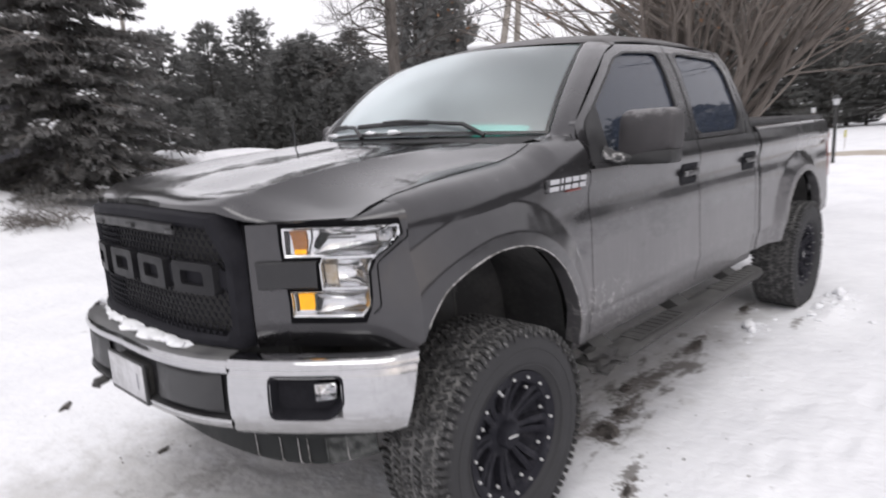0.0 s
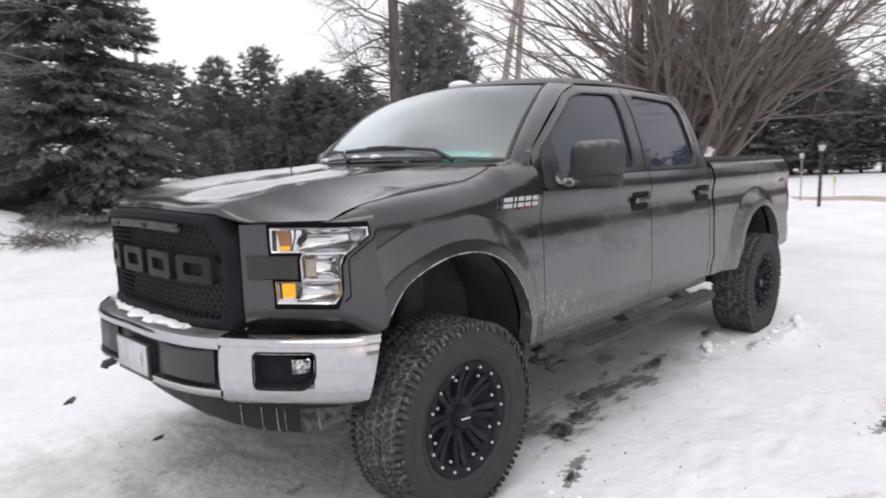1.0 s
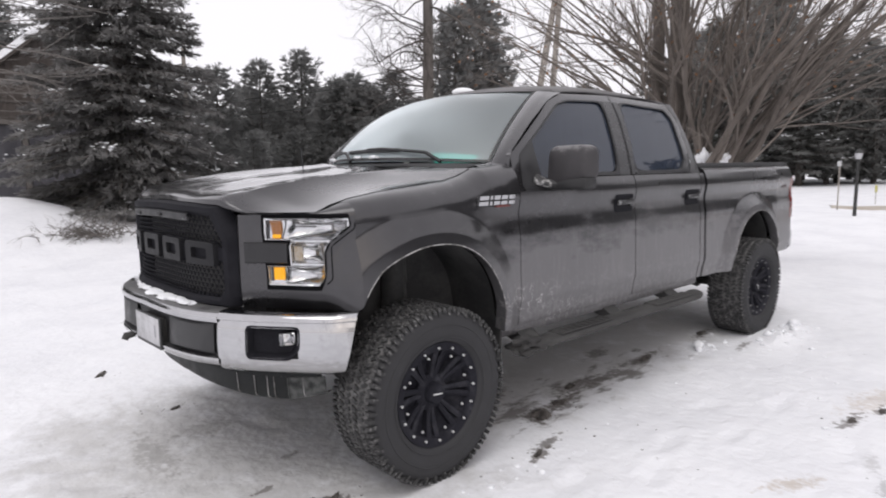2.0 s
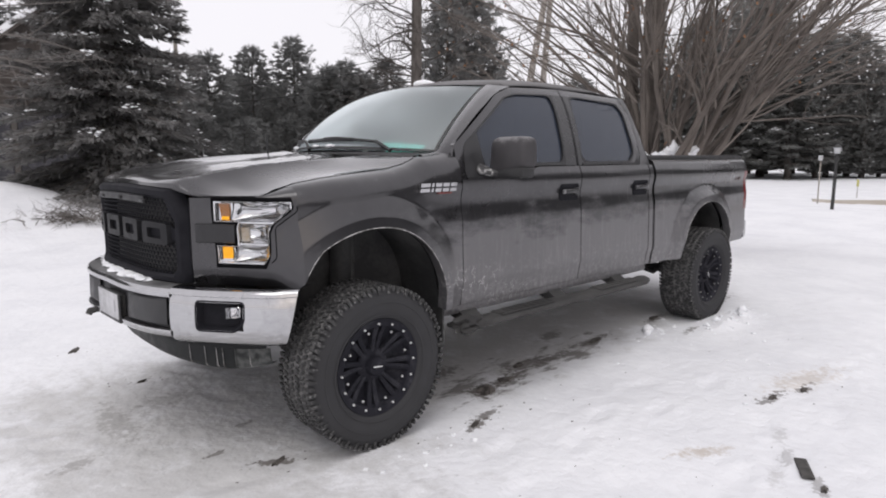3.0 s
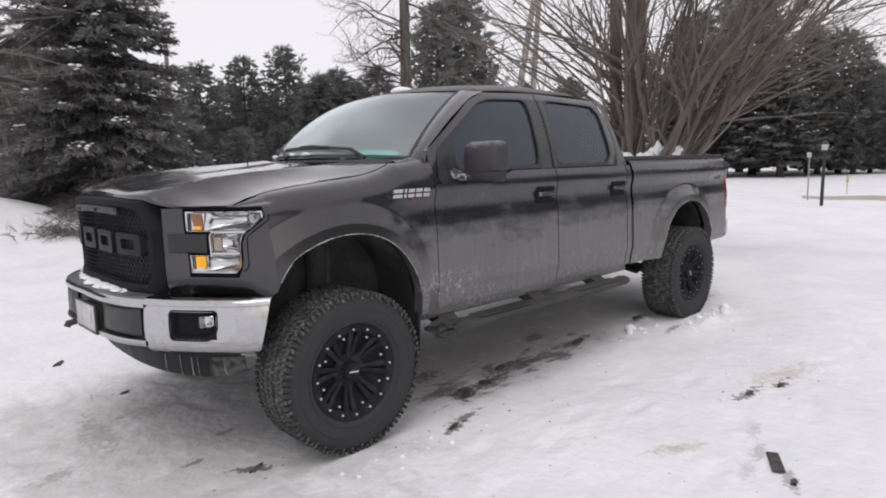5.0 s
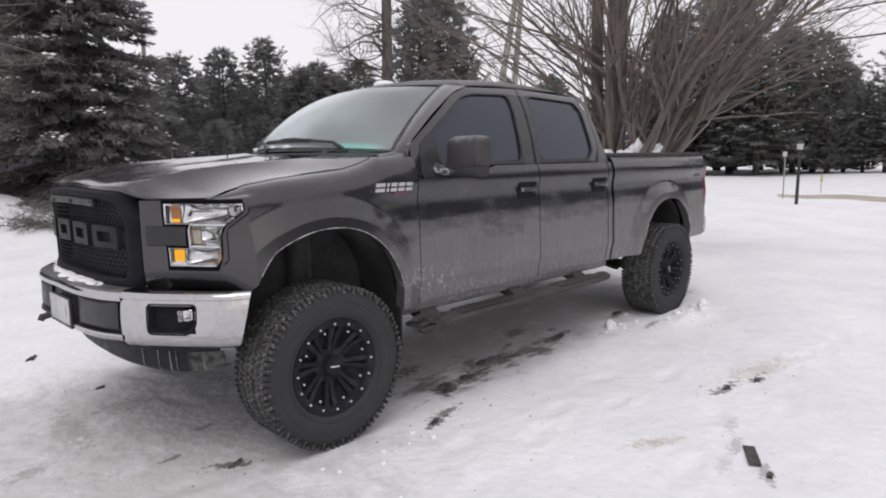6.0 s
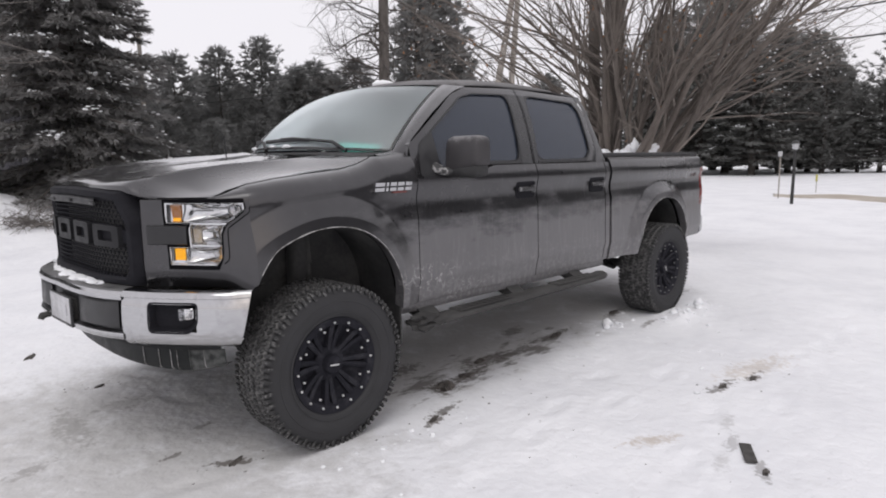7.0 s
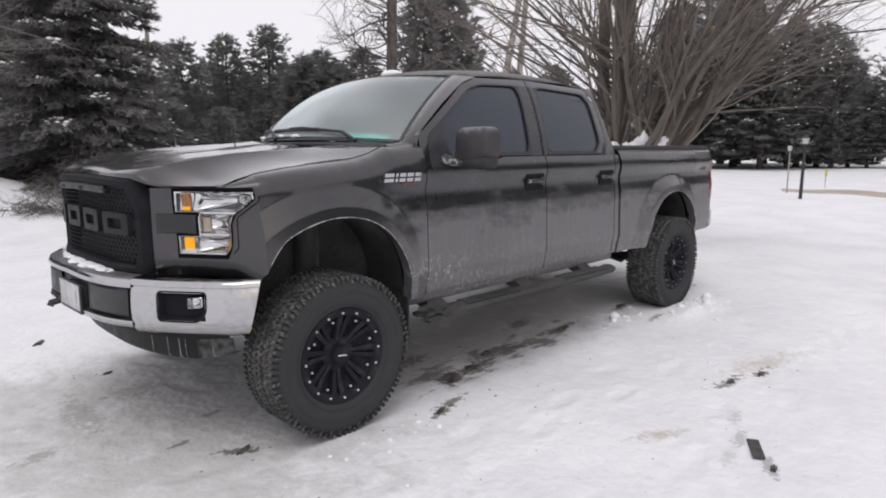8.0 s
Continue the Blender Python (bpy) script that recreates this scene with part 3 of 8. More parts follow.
def side_w(z):
    return soft_table(SIDE, z, 0.012)


def green_w(z):
    return soft_table(GREEN, z, 0.03)


def arch_span(x, arch):
    """Half-width and squareness of the arch ahead of and behind its middle."""
    c, hw = arch[0], arch[1]
    return (hw + 0.02, 2.0) if x < c else (hw - 0.02, 2.2)


def arch_z(x, arch):
    c, hw, base, h = arch
    if -0.6 < x < -0.30:
        x -= 0.055 * min((-0.30 - x) / 0.10, 1)      # steeper where the nose turns in
    w, q = arch_span(x, arch)
    d = abs(x - c) / w
    return base if d >= 1 else base + h * (1 - d ** q) ** 0.4545


def flare(x, z, arch):
    """How far the swelling round a wheel arch stands out: a sloping shoulder, then a nearly upright band down to the lip."""
    c, hw, base, h = arch
    w, q = arch_span(x, arch)
    f = (abs(x - c) / w) ** q + (max(z - base, 0) / h) ** 2.2
    d = (f ** (1 / 2.2) - 1) * 0.52
    t = min(max((0.165 - d) / 0.108, 0), 1)
    bow = min(t / 0.10, 1)
    return 0.043 * t * (0.35 + 0.65 * bow) + 0.006 * min(max((0.057 - d) / 0.057, 0), 1)


truck = thing("pickup_truck", "lifted dark grey crew-cab pickup truck parked on packed snow", "pickup truck")
truck.location, truck.scale = (0, 0.045, 0.012), (1, 1.045, 1)
truck.rotation_euler = (radians(0.7), 0, 0)


def returned(shape, loop, inward):
    """Folds a panel's edge inwards so that it has thickness at its gaps."""
    return shape.grid([loop, [Vector(p) + Vector(inward(p)) for p in loop]], close_v=True)


def panel(cols, inward=lambda p: (0, 0.03, 0), skip=None):
    s = Shape().grid(cols, skip=skip)
    loop = [c[0] for c in cols] + cols[-1][1:] + [c[-1] for c in reversed(cols[:-1])] + list(reversed(cols[0][1:-1]))
    return returned(s, loop, inward)


def both_sides(name, shape, material, label="", parent=None, smooth=32):
    a = part(name, shape, material, parent or truck, label, smooth)
    b = part(name, shape.mirrored(), material, parent or truck, label, smooth)
    return a, b


def spaced(a, b, n):
    return [a + (b - a) * i / (n - 1) for i in range(n)]


# front fender: a nose that wraps round the corner, and the flank behind it
CORNER = spline([(-0.80, 0.575), (-0.69, 0.665), (-0.56, 0.835), (-0.475, 0.915), (-0.40, 0.960)], 60)
SEAM_Z = [(-0.80, 1.372), (-0.53, 1.385), (-0.46, 1.410), (-0.36, 1.438), (-0.2, 1.462), (0.0, 1.483), (0.25, 1.508), (0.36, 1.532), (0.42, 1.554), (0.467, 1.573), (0.70, 1.605)]
SEAM_IN = [(-0.53, 0.012), (-0.40, 0.115), (-0.2, 0.148), (0.0, 0.155), (0.7, 0.165)]


def corner_at(s):
    """Point and outward normal on the nose's plan curve, s from 0 to 1."""
    k = min(max(s, -0.3), 1) * (len(CORNER) - 1)
    i = min(max(int(k), 0), len(CORNER) - 2)
    p = CORNER[i].lerp(CORNER[i + 1], k - i)
    d = (CORNER[min(i + 2, len(CORNER) - 1)] - CORNER[max(i - 1, 0)]).normalized()
    return p, Vector((-d.y, d.x))


FENDER = [(0.60, 0.962), (0.66, 0.984), (0.80, 1.000), (1.20, 1.000), (1.33, 0.995), (1.44, 0.986), (1.51, 0.968)]


def fender_w(z):
    return soft_table(FENDER, z, 0.02)


def nose_in(a):
    """The nose steps back behind the grille's surround."""
    return 0.025 * min(max((-a - 0.40) / 0.60, 0), 1) + 0.125 * max(-a - 1, 0)


def nose_point(s, z, out=0.0):
    p, n = corner_at(s)
    inset = (1.0 - fender_w(min(z, 1.4))) * 0.5 - out
    return Vector((p.x - n.x * inset, -(p.y - n.y * inset), z))


S_IN, S_OUT = 0.235, 0.965
LAMP_Z = [1.040, 1.068, 1.098, 1.12, 1.142, 1.178, 1.214, 1.25, 1.278, 1.306, 1.334, 1.362]
NOSE_Z = [0.930, 0.945, 0.958, 0.972, 0.986, 1.0, 1.010, 1.020, 1.030] + LAMP_Z + [1.372]
NA = [-1.6, -1.3, -0.999, -0.85, -0.7, -0.55, -0.4, -0.25, -0.12] + [k / 10 for k in range(11)] + [1.12, 1.25, 1.4, 1.55, 1.7, 1.85, 2.0]


def lamp_s(a, z):
    out = S_OUT - 0.21 * min(max((1.315 - z) / 0.085, 0), 1) - 0.05 * min(max((1.088 - z) / 0.035, 0), 1) ** 2 - 0.02 * min(max((z - 1.345) / 0.017, 0), 1) ** 2
    inn = S_IN + 0.03 * min(max((1.30 - z) / 0.2, 0), 1)
    if a < 0:
        return inn * (1 + a)
    if a <= 1:
        return inn + (out - inn) * a
    return out + (1 - out) * (a - 1)


def in_lamp(i, j):
    if j >= len(NOSE_Z) - 1:
        return False
    a, z = (NA[i] + NA[i + 1]) / 2, (NOSE_Z[j] + NOSE_Z[j + 1]) / 2
    return 0 < a < 1 and 1.040 < z < 1.362 and not (a < 0.4 and 1.142 < z < 1.25)


fender = Shape()


def nose_relief(a, z):
    """The nose tucks under towards the bumper and dips beside the lamp."""
    fade = 1 - min(max(a - 1.0, 0), 1)
    fade = fade * fade * (3 - 2 * fade)
    d = -0.026 * (max(1.05 - z, 0) / 0.105) ** 1.5 * fade
    if a < 0:
        d -= 0.012 * math.sin(math.pi * min(-a / 0.999, 1)) * min(max((1.36 - z) / 0.05, 0), 1)
    if a > 1:
        d -= 0.014 * math.sin(math.pi * (a - 1)) ** 2 * min(max((1.36 - z) / 0.1, 0), 1)
    return d


def nose_skin(a, z):
    """The nose's surface; the arch cuts into it and its swelling runs out beside the lamp."""
    p = nose_point(lamp_s(a, z), z, nose_relief(a, z))
    if a <= 1:
        return p + Vector((nose_in(a), 0, 0))
    for _ in range(4):
        zb = arch_z(p.x, ARCH_F) if p.x > ARCH_F[0] - ARCH_F[1] - 0.02 else 0
        if z < zb:
            z = zb
            p = nose_point(lamp_s(a, z), z, nose_relief(a, z))
    w = min((a - 1) / 0.6, 1)
    w = w * w * (3 - 2 * w)
    return p + Vector((-0.35 * (2 - a), -1, 0)) * flare(p.x, p.z, ARCH_F) * w


nose_cols = [[nose_skin(a, z) for z in NOSE_Z] for a in NA]
for c in nose_cols:
    p = c[-1]
    if -p.y < 0.838:
        c += [p + Vector((0.010 + 0.002 * k, 0.006 + 0.001 * k, 0.003 + 0.0005 * k)) for k in range(8)]
    else:
        zs = lerp_table(SEAM_Z, p.x)
        c += [Vector((p.x + 0.01 * k / 8, -0.845 + (p.y + 0.845) * math.cos(math.pi / 2 * k / 8) ** 0.9, p.z + (zs - p.z) * math.sin(math.pi / 2 * k / 8))) for k in range(1, 9)]
fender.grid(nose_cols, skip=in_lamp)
cx, chw = ARCH_F[0], ARCH_F[1]
fx = [cx - chw * math.cos(math.pi * k / 60) for k in range(61)]
fx = [-0.40] + [x for x in fx if -0.39 < x < 0.525] + [0.53 + 0.0138 * k for k in range(12)] + [0.695]
flank_cols = []


def nose_w(z, x):
    """The side's relief, softer towards the nose."""
    k = min(max((x + 0.40) / 0.25, 0), 1)
    g = min(max((x - 0.30) / 0.38, 0), 1)
    g = g * g * (3 - 2 * g)
    return 1.0 - (1.0 - (side_w(z) * g + fender_w(z) * (1 - g))) * (0.5 + 0.5 * k)


for x in fx:
    zb = max(arch_z(x, ARCH_F), 0.665)
    zs, si = lerp_table(SEAM_Z, x), lerp_table(SEAM_IN, x)
    roll = max(si * 0.85, 0.01)
    zt = zs - roll
    corner = min(max((-0.1 - x) / 0.3, 0), 1) ** 2 * 0.04
    col = []
    for z in spaced(zb, zt, 40):
        col.append(Vector((x, -(nose_w(z, x) - corner + flare(x, z, ARCH_F)), z)))
    w0 = nose_w(zt, x) - corner + flare(x, zt, ARCH_F)
    w1 = 1.0 - corner - si
    for k in range(1, 9):
        th = math.pi / 2 * k / 8
        col.append(Vector((x, -(w1 + (w0 - w1) * math.cos(th) ** 0.9), zt + roll * math.sin(th))))
    flank_cols.append(col)
fender.grid(flank_cols)
inner = [c[0] for c in flank_cols]
fender.grid([inner, [p + Vector((0, 0.07, 0.012)) for p in inner]])
edge = flank_cols[-1]
fender.grid([edge, [p + Vector((0, 0.04, 0)) for p in edge]])
top_edge = [c[-1] for c in flank_cols]
fender.grid([top_edge, [p + Vector((0, 0.004, -0.03)) for p in top_edge]])
low = [c[0] for c in nose_cols]
fender.grid([low, [p + Vector((0.05, 0.03, 0)) for p in low]])
both_sides("front_fender", fender, PAINT, smooth=40)
# dark gap between hood and fender
gap = Shape().tube([Vector((-0.532, -0.842, 1.378)), Vector((-0.46, -0.842, 1.411))] + [Vector((x, -(1.0 - min(max((-0.1 - x) / 0.3, 0), 1) ** 2 * 0.04 - lerp_table(SEAM_IN, x) + 0.838) / 2, lerp_table(SEAM_Z, x) - 0.001)) for x in spaced(-0.40, 0.455, 40)], 0.0042, 5)
both_sides("hood_gap", gap, GAP, "dark gap along the hood")

# dried salt along the arch lips
for arch, x0, x1 in ((ARCH_F, -0.40, 0.535), (ARCH_R, 3.45, 4.46)):
    n = 60
    c, hw = arch[0], arch[1]
    pts = []
    for k in range(n):
        x = c - hw * math.cos(math.pi * (k + 0.5) / n)
        if x0 < x < x1:
            z = arch_z(x, arch) + 0.002
            cr = min(max((-0.1 - x) / 0.3, 0), 1) ** 2 * 0.04
            pts.append(Vector((x, -((nose_w(z, x) if x < 1 else side_w(z)) - cr + flare(x, z, arch) + 0.0005), z)))
    both_sides("salt_line", Shape().tube(pts, [0.0022 + 0.0025 * abs(noise.noise(p * 9)) for p in pts], 5), SALT, "thin line of dried road salt on the arch lip")

# headlamps
def lamp_region(inset_depth, shrink=0.0, amin=0.0, amax=1.0, z0=1.040, z1=1.362, na=12, nz=8):
    cols = []
    for a in spaced(amin + shrink, amax - shrink, na):
        cols.append([nose_point(lamp_s(a, z), z, -inset_depth) for z in spaced(z0 + shrink * 0.3, z1 - shrink * 0.3, nz)])
    return cols


def lamp_wall(loop_az, d0, d1):
    a = [nose_point(lamp_s(p[0], p[1]), p[1], -d0) for p in loop_az]
    b = [nose_point(lamp_s(p[0], p[1]), p[1], -d1) for p in loop_az]
    return Shape().ring(a, b)


C_LOOP = []
C_CORNERS = [(0, 1.040), (1, 1.040), (1, 1.362), (0, 1.362), (0, 1.25), (0.4, 1.25), (0.4, 1.142), (0, 1.142)]
for k in range(8):
    p, q = Vector(C_CORNERS[k]), Vector(C_CORNERS[(k + 1) % 8])
    C_LOOP += [p.lerp(q, i / 8) for i in range(8)]


def c_shrunk(d):
    out = []
    corners = []
    for k, (a, z) in enumerate(C_CORNERS):
        sa = 1 if k in (0, 3, 4, 5, 6, 7) else -1
        sz = {0: 1, 1: 1, 2: -1, 3: -1, 4: 1, 5: 1, 6: -1, 7: -1}[k]
        corners.append(Vector((a + sa * d * 2.6, z + sz * d)))
    for k in range(8):
        out += [corners[k].lerp(corners[(k + 1) % 8], i / 8) for i in range(8)]
    return out


BARPAINT = mat("satin_dark_grey", (0.020, 0.020, 0.022), (0.027, 0.027, 0.029), 9, (0.35, 0.5), 0.4, coat=0.3)
BROWNAMBER = mat("brown_amber_lens", (0.42, 0.150, 0.012), (0.33, 0.11, 0.008), 60, (0.2, 0.35), coat=0.5)
DULLAMBER = mat("pale_amber", (0.52, 0.40, 0.26), (0.55, 0.50, 0.44), 30, (0.2, 0.35), coat=0.4)


def build_headlamp(flip):
    def fin(s):
        return s.mirrored() if flip else s
    trim = lamp_wall(C_LOOP, -0.003, 0.055)
    outer = [nose_point(lamp_s(p[0], p[1]), p[1], 0.003) for p in c_shrunk(-0.007)]
    innerl = [nose_point(lamp_s(p[0], p[1]), p[1], 0.002) for p in c_shrunk(0.006)]
    trim.ring(outer, innerl)
    lamp = part("headlamp", fin(trim), GAP, truck, "C-shaped headlamp with clear lens and amber marker lamps")
    # added black ring stands in for the shaded gap round the lamp
    gap_o = [nose_point(lamp_s(p[0], p[1]), p[1], 0.0025) for p in c_shrunk(-0.016)]
    gap_i = [nose_point(lamp_s(p[0], p[1]), p[1], 0.0035) for p in c_shrunk(-0.0065)]
    part("lamp_gasket", fin(Shape().grid([gap_o + gap_o[:1], gap_i + gap_i[:1]])), GAP, lamp, "dark ring drawn for the gap round the lamp")
    o2 = [nose_point(lamp_s(p[0], p[1]), p[1], 0.001) for p in c_shrunk(0.0065)]
    i2 = [nose_point(lamp_s(p[0], p[1]), p[1], -0.002) for p in c_shrunk(0.014)]
    i3 = [nose_point(lamp_s(p[0], p[1]), p[1], -0.05) for p in c_shrunk(0.018)]
    part("bezel", fin(Shape().grid([o2, i2, i3], close_v=True)), REFLECT, lamp, "bright chrome bezel")
    back = Shape()
    # three hollow mirrors, one for each bay of the lamp
    for a0, a1, z0, z1, deep in ((0.0, 1.0, 1.25, 1.362, 0.05), (0.4, 1.0, 1.142, 1.25, 0.045), (0.0, 1.0, 1.040, 1.142, 0.04)):
        rows_ = []
        for fa in spaced(0, 1, 22):
            row_ = []
            for fz in spaced(0, 1, 12):
                z = z0 + (z1 - z0) * fz
                w_ = max(math.sin(math.pi * min(max((fa - 0.28 * (a0 == 0)) / (1 - 0.28 * (a0 == 0)), 0), 1)), 0) ** 0.6 * math.sin(math.pi * fz) ** 0.6
                row_.append(nose_point(lamp_s(a0 + (a1 - a0) * fa, z), z, -0.022 - deep * w_))
            rows_.append(row_)
        back.grid(rows_)
    for z in (1.252, 1.144):
        f, b = lamp_region(0.012, 0, 0.42, 0.97, z - 0.004, z + 0.004, 8, 2), lamp_region(0.05, 0, 0.42, 0.97, z - 0.004, z + 0.004, 8, 2)
        back.grid(f).grid([[c[0] for c in f], [c[0] for c in b]]).grid([[c[1] for c in f], [c[1] for c in b]])
    part("reflector", fin(back), REFLECT, lamp, "bright fluted reflector")
    for a0, a1, z0, z1 in ((0.38, 0.62, 1.316, 1.322), (0.46, 0.58, 1.327, 1.333)):
        part("lamp_louvre", fin(Shape().grid(lamp_region(0.018, 0, a0, a1, z0, z1, 5, 2))), DARK, lamp, "thin dark louvre in the lamp", 60)
    for a, z, r in ((0.86, 1.318, 0.024),):
        p = nose_point(lamp_s(a, z), z, -0.045)
        d = (nose_point(lamp_s(a, z), z, 0.0) - p).normalized()
        m = d.to_track_quat("Y", "Z").to_matrix().to_4x4()
        m.translation = p
        bowl = Shape().revolve([(0.004, 0.0), (r * 0.5, 0.003), (r * 0.85, 0.012), (r, 0.022), (r * 1.25, 0.018)], (0, 0, 0), "y", 24)
        bowl.v = [tuple(m @ Vector(q)) for q in bowl.v]
        part("bulb_bowl", fin(bowl), REFLECT, lamp)
        bulb = Shape().lump((0, 0.008, 0), 0.005, rough=0.0)
        bulb.v = [tuple(m @ Vector(q)) for q in bulb.v]
        part("bulb", fin(bulb), REFLECT, lamp, "small bulb")
    # upper lens browner with a glowing strip: its prism glint is painted in
    for name, (a0, a1, z0, z1) in (("upper", (0.075, 0.245, 1.262, 1.345)), ("strip", (0.118, 0.232, 1.266, 1.282)), ("lower", (0.10, 0.285, 1.070, 1.126)), ("middle", (0.455, 0.60, 1.158, 1.226))):
        am = Shape()
        f, b = lamp_region({"middle": 0.034, "strip": 0.0085}.get(name, 0.010), 0, a0, a1, z0, z1, 6, 5), lamp_region(0.055, 0, a0, a1, z0, z1, 6, 5)
        if name == "upper":
            for i, c in enumerate(f):
                for j, q in enumerate(c):
                    z = q.z
                    c[j] = nose_point(lamp_s(a0 + 0.05 * (4 - j) / 4 + (a1 - a0 - 0.05 * (4 - j) / 4) * (i / 5) * (1 - 0.28 * j / 4), z), z, -0.010)
        am.grid(f)
        am.grid([[c[0] for c in f], [c[0] for c in b]])
        am.grid([[c[-1] for c in f], [c[-1] for c in b]])
        am.grid([f[0], b[0]])
        am.grid([f[-1], b[-1]])
        part("turn_lamp" if name == "middle" else "amber_marker", fin(am), {"middle": DULLAMBER, "upper": BROWNAMBER}.get(name, AMBERGLOW), lamp, "amber marker lens")
    # dark gasket between each marker lens and the reflector
    for a0, a1, z0, z1 in ((0.250, 0.268, 1.258, 1.350), (0.292, 0.312, 1.064, 1.132), (0.03, 0.07, 1.258, 1.350), (0.05, 0.092, 1.064, 1.132)):
        part("gasket", fin(Shape().grid(lamp_region(0.016, 0, a0, a1, z0, z1, 3, 4))), SATIN, lamp, "dark gasket strip", 60)
    cover = Shape()
    cover.grid(lamp_region(-0.0005, 0.0, 0.02, 0.98, 1.256, 1.358))
    cover.grid(lamp_region(-0.0005, 0.0, 0.43, 0.98, 1.142, 1.256))
    cover.grid(lamp_region(-0.0005, 0.0, 0.02, 0.98, 1.045, 1.142))
    lens = part("lens", fin(cover), LENS, lamp, "clear plastic lens")
    lens.visible_shadow = False
    # seam of the painted frame behind the lamp
    seam = []
    for z in spaced(1.335, 1.055, 26):
        a = 1 + min(0.050 / (1 - lamp_s(1, z)), 0.9)
        seam.append(nose_skin(a, z) + Vector((-0.0005, -0.0005, 0)))
    part("lamp_seam", fin(Shape().tube(seam, 0.0030, 5)), GAP, truck, "dark seam behind the headlamp")
    # bracket bar, darker than the body, that reaches into the lamp's notch from the grille
    bar = Shape()
    z0, z1 = 1.148, 1.244
    f = [[nose_point(lamp_s(a, z), z, 0.012 - (0.006 if z in (z0, z1) else 0)) + Vector((nose_in(a) + 0.010 * max(-a - 0.55, 0) / 0.31, 0, 0)) for z in (z0, 1.153, 1.239, z1)] for a in spaced(-0.86, 0.375, 10)]
    b = [[nose_point(lamp_s(a, z), z, -0.03) + Vector((nose_in(a), 0, 0)) for z in (z0, z1)] for a in spaced(-0.86, 0.375, 10)]
    bar.grid(f)
    bar.grid([[c[0] for c in f], [c[0] for c in b]])
    bar.grid([[c[-1] for c in f], [c[-1] for c in b]])
    bar.add(list(f[-1]) + [b[-1][0], b[-1][1]], [(4, 0, 1, 2, 3, 5)])
    bar.add(list(f[0]) + [b[0][0], b[0][1]], [(4, 0, 1, 2, 3, 5)])
    part("lamp_bar", fin(bar), BARPAINT, truck, "dark grey bar between grille and lamp")


build_headlamp(False)
build_headlamp(True)


# hood
def lift(y):
    """The nose rises a little towards the middle."""
    return 0.024 * max(1 - (y / 0.62) ** 2, 0)


def hood_front(y):
    return lerp_table([(0, -0.892), (0.2, -0.887), (0.4, -0.857), (0.52, -0.812), (0.60, -0.762), (0.70, -0.676), (0.838, -0.53)], abs(y))


def hood_back(y):
    return 0.33 + 0.137 * (abs(y) / 0.838) ** 2


def hood_z(x, y):
    t = (x - hood_front(y)) / (hood_back(y) - hood_front(y))
    zc = soft_table([(0, 1.400 + lift(y)), (0.03, 1.440 + lift(y) * 0.7), (0.10, 1.470 + lift(y) * 0.35), (0.208, 1.496), (0.392, 1.528), (0.534, 1.544), (0.684, 1.558), (0.85, 1.577), (1, 1.599)], t, 0.02)
    zs = lerp_table(SEAM_Z, x)
    k = abs(y) / 0.838
    g = min(max((k - 0.60) / 0.40, 0), 1)
    r = min(max((t - 0.55) / 0.45, 0), 1)
    r = r * r * (3 - 2 * r)
    g = (1 - r) * (1 - (1 - g) ** 1.75) + r * g ** 2.4
    ridge = 0.015 * math.exp(-abs(abs(y) - 0.50) / (0.06 if abs(y) < 0.50 else 0.035)) * min(t * 6, 1) * (1 - 0.9 * r)
    dome = -0.010 * math.exp(-((abs(y) - 0.26) / 0.12) ** 2)
    nose_up = 0.024 * min(max((0.585 - abs(y)) / 0.10, 0), 1) * max(1 - t / 0.12, 0)
    sag = 0.024 * y * min(max(t / 0.15, 0), 1) * (1 - g)
    return zc - (zc - zs) * g + ridge + dome + nose_up + sag


hood_rows = []
ys = [-0.838, -0.825, -0.79, -0.74, -0.70, -0.66, -0.62, -0.58, -0.54, -0.515, -0.50, -0.485, -0.46, -0.40, -0.32, -0.24, -0.16, -0.08]
ys = ys + [0.0] + [-y for y in reversed(ys)]
for y in ys:
    x0, x1 = hood_front(y), hood_back(y)
    f = lift(y) + 0.024 * min(max((0.585 - abs(y)) / 0.10, 0), 1)
    row = [Vector((x0 + 0.05, y, 1.375 + f)), Vector((x0 + 0.012, y, 1.374 + f)), Vector((x0 - 0.002, y, 1.384 + f))]
    for k in range(28):
        t = (k / 27) ** 1.5
        x = x0 + 0.004 + (x1 - x0 - 0.004) * t
        row.append(Vector((x, y, hood_z(x, y))))
    row.append(Vector((x1, y, hood_z(x1, y) - 0.03)))
    hood_rows.append(row)
hood = Shape().grid(hood_rows)
for r in (hood_rows[0], hood_rows[-1]):
    hood.grid([r, [p + Vector((0, 0, -0.035)) for p in r]])
part("hood", hood, HOODPAINT, truck, "dark grey hood with raised ridges, wet and glossy", 38)

# cowl panel, wipers, washer nozzles
cowl = Shape().grid([[(hood_back(y) - 0.01 + 0.004, y, 1.592 - 0.030 * (y / 0.8) ** 4), (hood_back(y) + 0.03, y, 1.604 - 0.026 * (y / 0.8) ** 4), (hood_back(y) + 0.13 + 0.10 * (y / 0.8) ** 2, y, 1.606 - 0.006 * (y / 0.8) ** 4)] for y in spaced(-0.80, 0.80, 25)])
part("cowl_panel", cowl, BLACK, truck, "black plastic cowl with slush on it")
